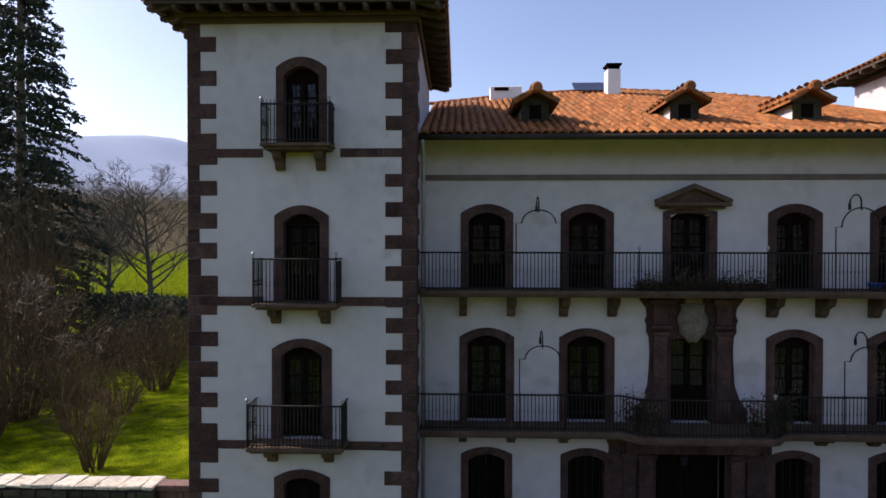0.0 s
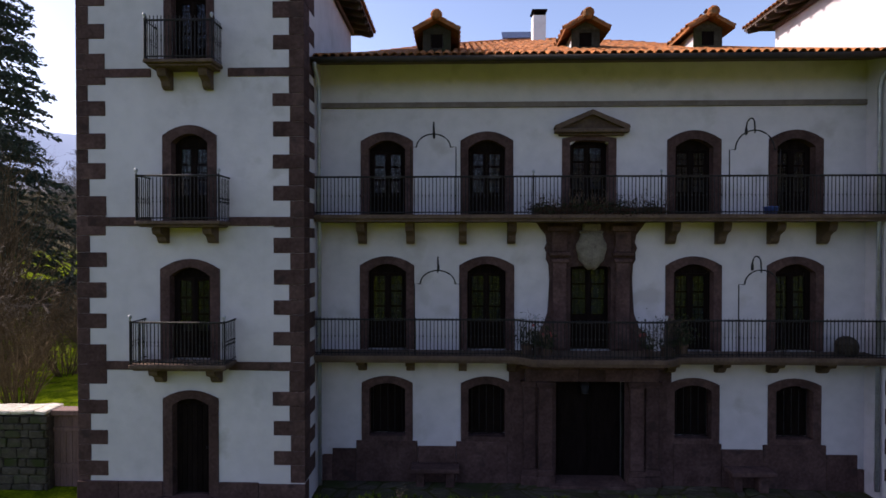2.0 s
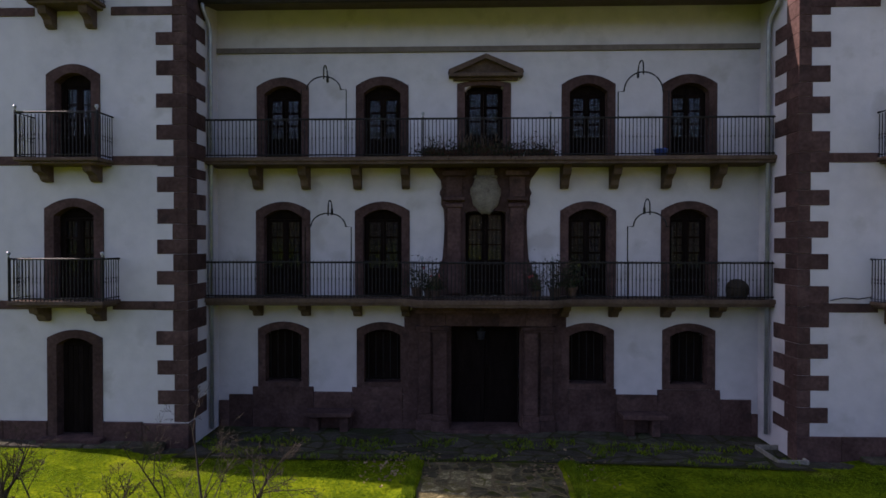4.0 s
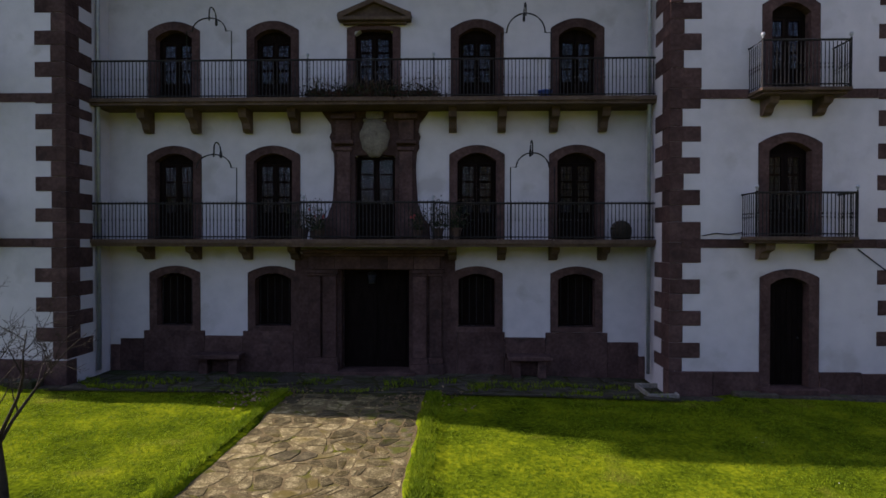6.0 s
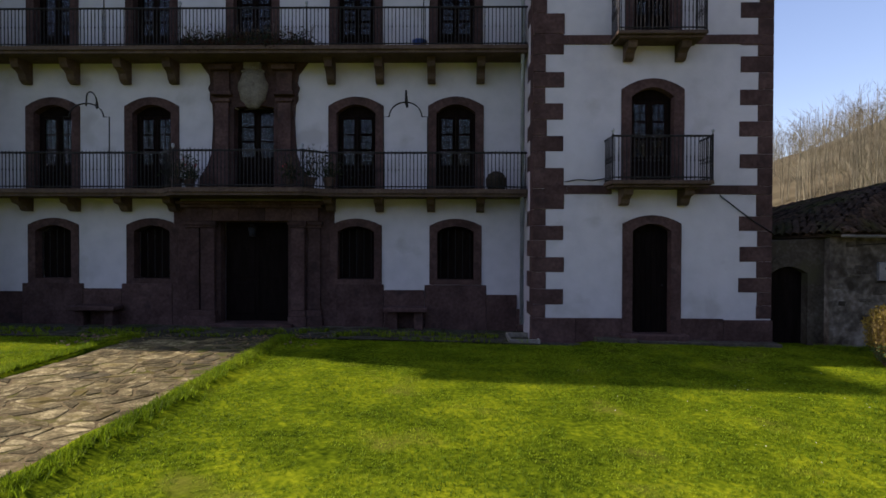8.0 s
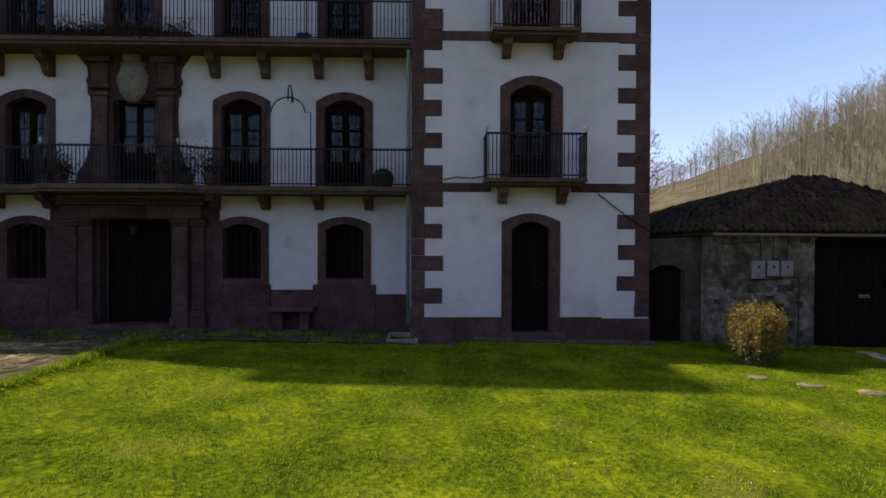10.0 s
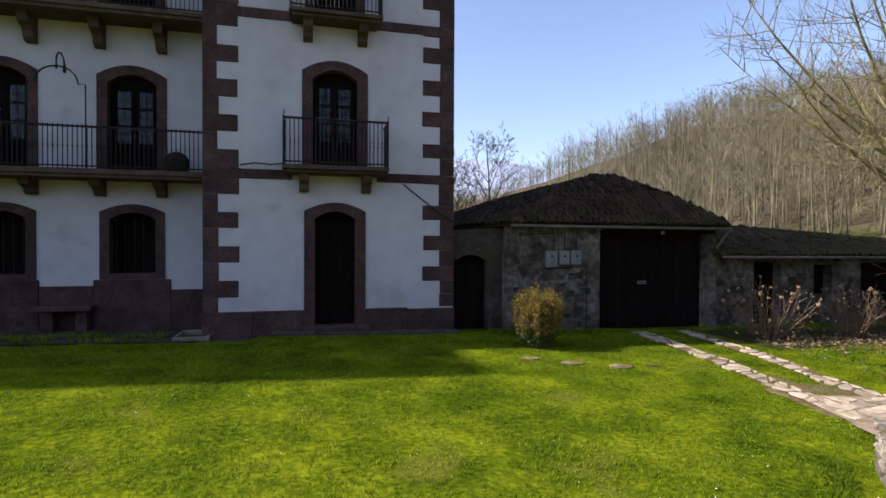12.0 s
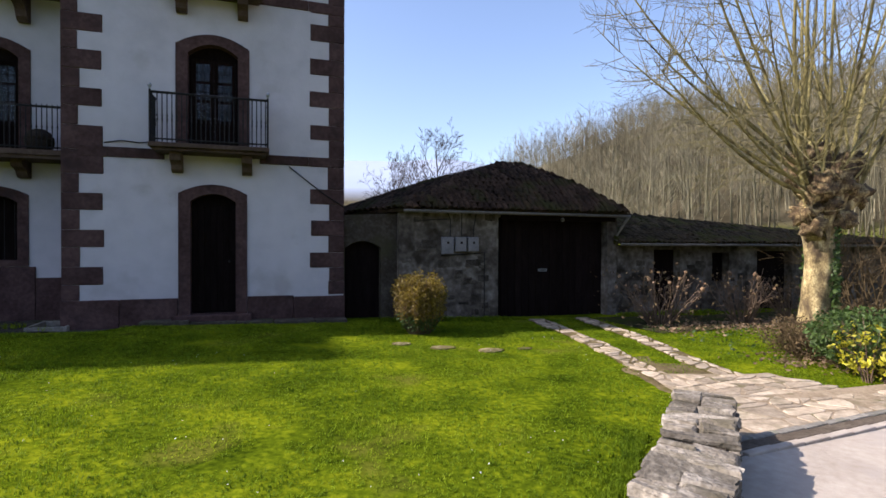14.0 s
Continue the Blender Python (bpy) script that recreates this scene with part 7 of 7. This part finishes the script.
def railing_lamp(xa, xb, z_foot, z_arch, z_floor):
    """An iron arch on two legs standing at the railing, with a hooked lamp bent back towards the wall."""
    xm, w, y = (xa + xb) / 2, (xb - xa) / 2, M - 0.69
    lp = thing("balcony_lamp", "black iron arch at the railing with a hooked lamp", "lamp", "balcony lamps", at=(xm, y, z_floor))
    arcp = [(xm - w * math.cos(a), y, z_foot + (z_arch - z_foot) * math.sin(a)) for a in [math.pi * i / 16 for i in range(17)]]
    tube_part("arch", arcp, 0.017, IRON, lp)
    for s, xd in ((-1, xa), (1, xb)):
        tube_part("leg", [(xd, y, z_foot + 0.06), (xd, y, z_foot), (xd + s * 0.14, y, z_foot), (xd + s * 0.14, y, z_floor)], 0.014, IRON, lp)
    neck = [(xm, y, z_arch - 0.06), (xm, y + 0.01, z_arch + 0.10)] + [(xm, y + 0.20 - 0.19 * math.cos(a), z_arch + 0.14 + 0.19 * math.sin(a)) for a in [math.pi * i / 10 for i in range(1, 10)]] + [(xm, y + 0.40, z_arch + 0.12)]
    tube_part("neck", neck, 0.018, IRON, lp, "black curved arm", 8)
    part("socket", lathe([(0.02, 0.09), (0.032, 0.05), (0.034, -0.06), (0.022, -0.09)], 10, (xm, y + 0.40, z_arch + 0.06)), IRON, lp)


railing_lamp(1.57, 2.40, 8.90, 9.22, 7.24)
railing_lamp(1.66, 2.52, 5.54, 5.87, 3.785)
railing_lamp(9.29, 10.22, 8.80, 9.27, 7.24)
railing_lamp(9.53, 10.32, 5.54, 5.89, 3.785)

# flower boxes and pots on the balconies
rng = random.Random(41)


def plant_points(o, rx, ry, h, n, droop=0.0):
    return [o + Vector((rng.gauss(0, rx), rng.gauss(0, ry), abs(rng.gauss(0, h)) - droop * rng.random())) for i in range(n)]


for xa, xb in ((4.42, 5.02), (5.06, 5.62), (5.66, 6.24), (6.28, 6.86), (6.92, 7.62)):
    o = Vector(((xa + xb) / 2, M - 0.66, 7.25))
    fb = thing("flower_box", "dark flower box with straggling half-withered plants on the balcony", "planter", "flower boxes", at=o)
    part("trough", boxes((xa, xb, M - 0.72 + 0.04, M - 0.5, 7.245, 7.42), bevel=0.01), TERRACOTTA, fb)
    part("plant", leaf_cloud(plant_points(o + Vector((0, 0, 0.15)), (xb - xa) * 0.34, 0.08, 0.12, 300, 0.22), 0.07, rng, DARKLEAF), DARKLEAF, fb, "dark green straggling plants")
    part("plant", leaf_cloud(plant_points(o + Vector((0, 0, 0.12)), (xb - xa) * 0.36, 0.09, 0.13, 320, 0.25), 0.065, rng, WITHERED), WITHERED, fb, "withered red-brown leaves")
    V, F = [], []
    for i in range(12):
        branch(V, F, o + Vector((rng.uniform(xa, xb) - o.x, 0, 0.12)), Vector((rng.uniform(-0.5, 0.5), rng.uniform(-0.5, 0.2), 1)).normalized(), rng.uniform(0.2, 0.45), 0.005, rng, 1, 4, 0.15, 0.0, 3)
    part("stem_mass", raw("stem_mass", V, F, TWIG), TWIG, fb)


def pot_plant(x, y, z, r, h, label, leaf=DARKLEAF, blooms=0, n=260, size=0.07):
    p = thing("potted_plant", label, "potted plant", "pots on the balcony", at=(x, y, z))
    part("pot", lathe([(r * 0.7, 0.004), (r * 0.85, r * 0.9), (r, r * 1.5), (r * 1.08, r * 1.5), (r * 1.08, r * 1.75), (r * 0.9, r * 1.75)], 12, (x, y, z)), TERRACOTTA, p, "clay pot")
    o = Vector((x, y, z + r * 1.8))
    part("plant", leaf_cloud(plant_points(o, r * 0.9, r * 0.9, h * 0.5, n), size, rng, leaf), leaf, p)
    V, F = [], []
    for i in range(8):
        branch(V, F, o - Vector((0, 0, 0.05)), Vector((rng.uniform(-0.5, 0.5), rng.uniform(-0.5, 0.5), 1)).normalized(), h * rng.uniform(0.7, 1.3), 0.006, rng, 1, 4, 0.15, 0.0, 3)
    part("stem_mass", raw("stem_mass", V, F, TWIG), TWIG, p)
    for i in range(blooms):
        q = o + Vector((rng.gauss(0, r), rng.gauss(0, r), h * rng.uniform(0.5, 1.0)))
        bm = bmesh.new()
        bmesh.ops.create_icosphere(bm, subdivisions=1, radius=0.035)
        for v in bm.verts:
            v.co = v.co * rng.uniform(0.8, 1.2) + q
        part("bloom", bm, REDBLOOM, p, "faded red bloom")


pot_plant(4.28, M - 0.62, 3.785, 0.15, 0.65, "leggy plant in a clay pot on the balcony")
pot_plant(4.75, M - 0.9, 3.785, 0.12, 0.55, "red geranium in a clay pot behind the railing", blooms=4)
pot_plant(7.15, M - 0.9, 3.785, 0.12, 0.55, "red geranium in a clay pot behind the railing", blooms=3)
pot_plant(7.62, M - 0.8, 3.785, 0.15, 0.6, "bushy plant in a clay pot on the balcony")
pot_plant(8.05, M - 0.6, 3.785, 0.16, 0.5, "dark bushy plant in a clay pot on the balcony", n=420)
pot_plant(4.55, M - 0.55, 3.785, 0.12, 0.4, "small plant in a clay pot by the window")
bk = thing("wicker_basket", "dark wicker basket with a domed lid on the balcony", "basket", at=(12.15, M - 0.42, 3.78))
part("body", lathe([(0.20, 0.004), (0.25, 0.12), (0.26, 0.22), (0.24, 0.24)], 16, (12.15, M - 0.42, 3.784)), DARKBARK, bk, smooth=True)
part("lid", lathe([(0.26, 0.24), (0.25, 0.30), (0.19, 0.40), (0.09, 0.46), (0.03, 0.47)], 16, (12.15, M - 0.42, 3.784)), DARKBARK, bk, smooth=True)
tb = thing("plastic_tub", "blue plastic tub on the upper balcony", "tub", at=(10.25, M - 0.5, 7.24))
part("body", lathe([(0.13, 0.004), (0.17, 0.17), (0.185, 0.175), (0.185, 0.19), (0.165, 0.19), (0.12, 0.02)], 16, (10.25, M - 0.5, 7.245)), BLUEPLASTIC, tb, smooth=True)

# lantern over the door, stone benches, drain surround, cables
lx, ly = 5.88, M + 0.12
ln = thing("hanging_lantern", "small glazed lantern hanging in the doorway", "lamp", at=(lx, ly, 2.6))
tube_part("rod", [(lx, ly, 3.0), (lx, ly, 2.95)], 0.008, IRON, ln)
part("cap", lathe([(0.13, 0), (0.07, 0.06), (0.02, 0.09)], 8, (lx, ly, 2.87)), IRON, ln)
part("glass", lathe([(0.08, 0), (0.115, 0.2)], 8, (lx, ly, 2.66)), CURTAIN, ln, "glass body coloured near-black")
part("base", lathe([(0.085, 0), (0.09, 0.02)], 8, (lx, ly, 2.635)), IRON, ln)
for xa, xb in ((1.4, 2.62), (9.36, 10.46)):
    sb = thing("stone_bench", "low red sandstone bench against the house wall", "bench", "stone benches", at=(xa, M - 0.3, 0.45))
    part("seat", boxes((xa, xb, M - 0.50, M - 0.05, 0.76, 0.87), bevel=0.015), SAND, sb)
    for x in (xa + 0.12, xb - 0.34):
        part("support", boxes((x, x + 0.22, M - 0.34, M - 0.05, 0.3, 0.757), bevel=0.015), SAND, sb)
fr = thing("drain_surround", "pale stone frame round the downpipe's drain", "drain", at=(12.75, 12.6, 0.4))
for r in ((12.35, 12.40, 12.15, 13.1), (12.98, 13.03, 12.15, 12.32), (12.40, 12.98, 12.15, 12.20), (12.40, 12.88, 13.05, 13.1)):
    part("edge_stone", boxes((*r, 0.15, 0.345), bevel=0.008), STONE, fr)
cb = thing("wall_cable", "thin black cable slung across the tower wall", "cable", at=(17.0, T, 3.5))
tube_part("cable", [(17.05, T - 0.03, 3.56), (17.4, T - 0.05, 3.28), (17.8, T - 0.05, 2.98), (18.22, T - 0.05, 2.72)], 0.013, IRON, cb)
tube_part("cable", [(13.6, T - 0.03, 3.86), (13.9, T - 0.03, 3.92), (14.2, T - 0.03, 3.89), (14.5, T - 0.03, 3.94)], 0.012, IRON, cb)

# foliage and twigs that nobody could count
for ob in scene.objects:
    if ob.parent and ob.name.split(".")[0] in ("stem_mass", "foliage", "plant", "shoot_mass", "ivy", "crown", "branchwork"):
        tagged(ob, kind="stuff")
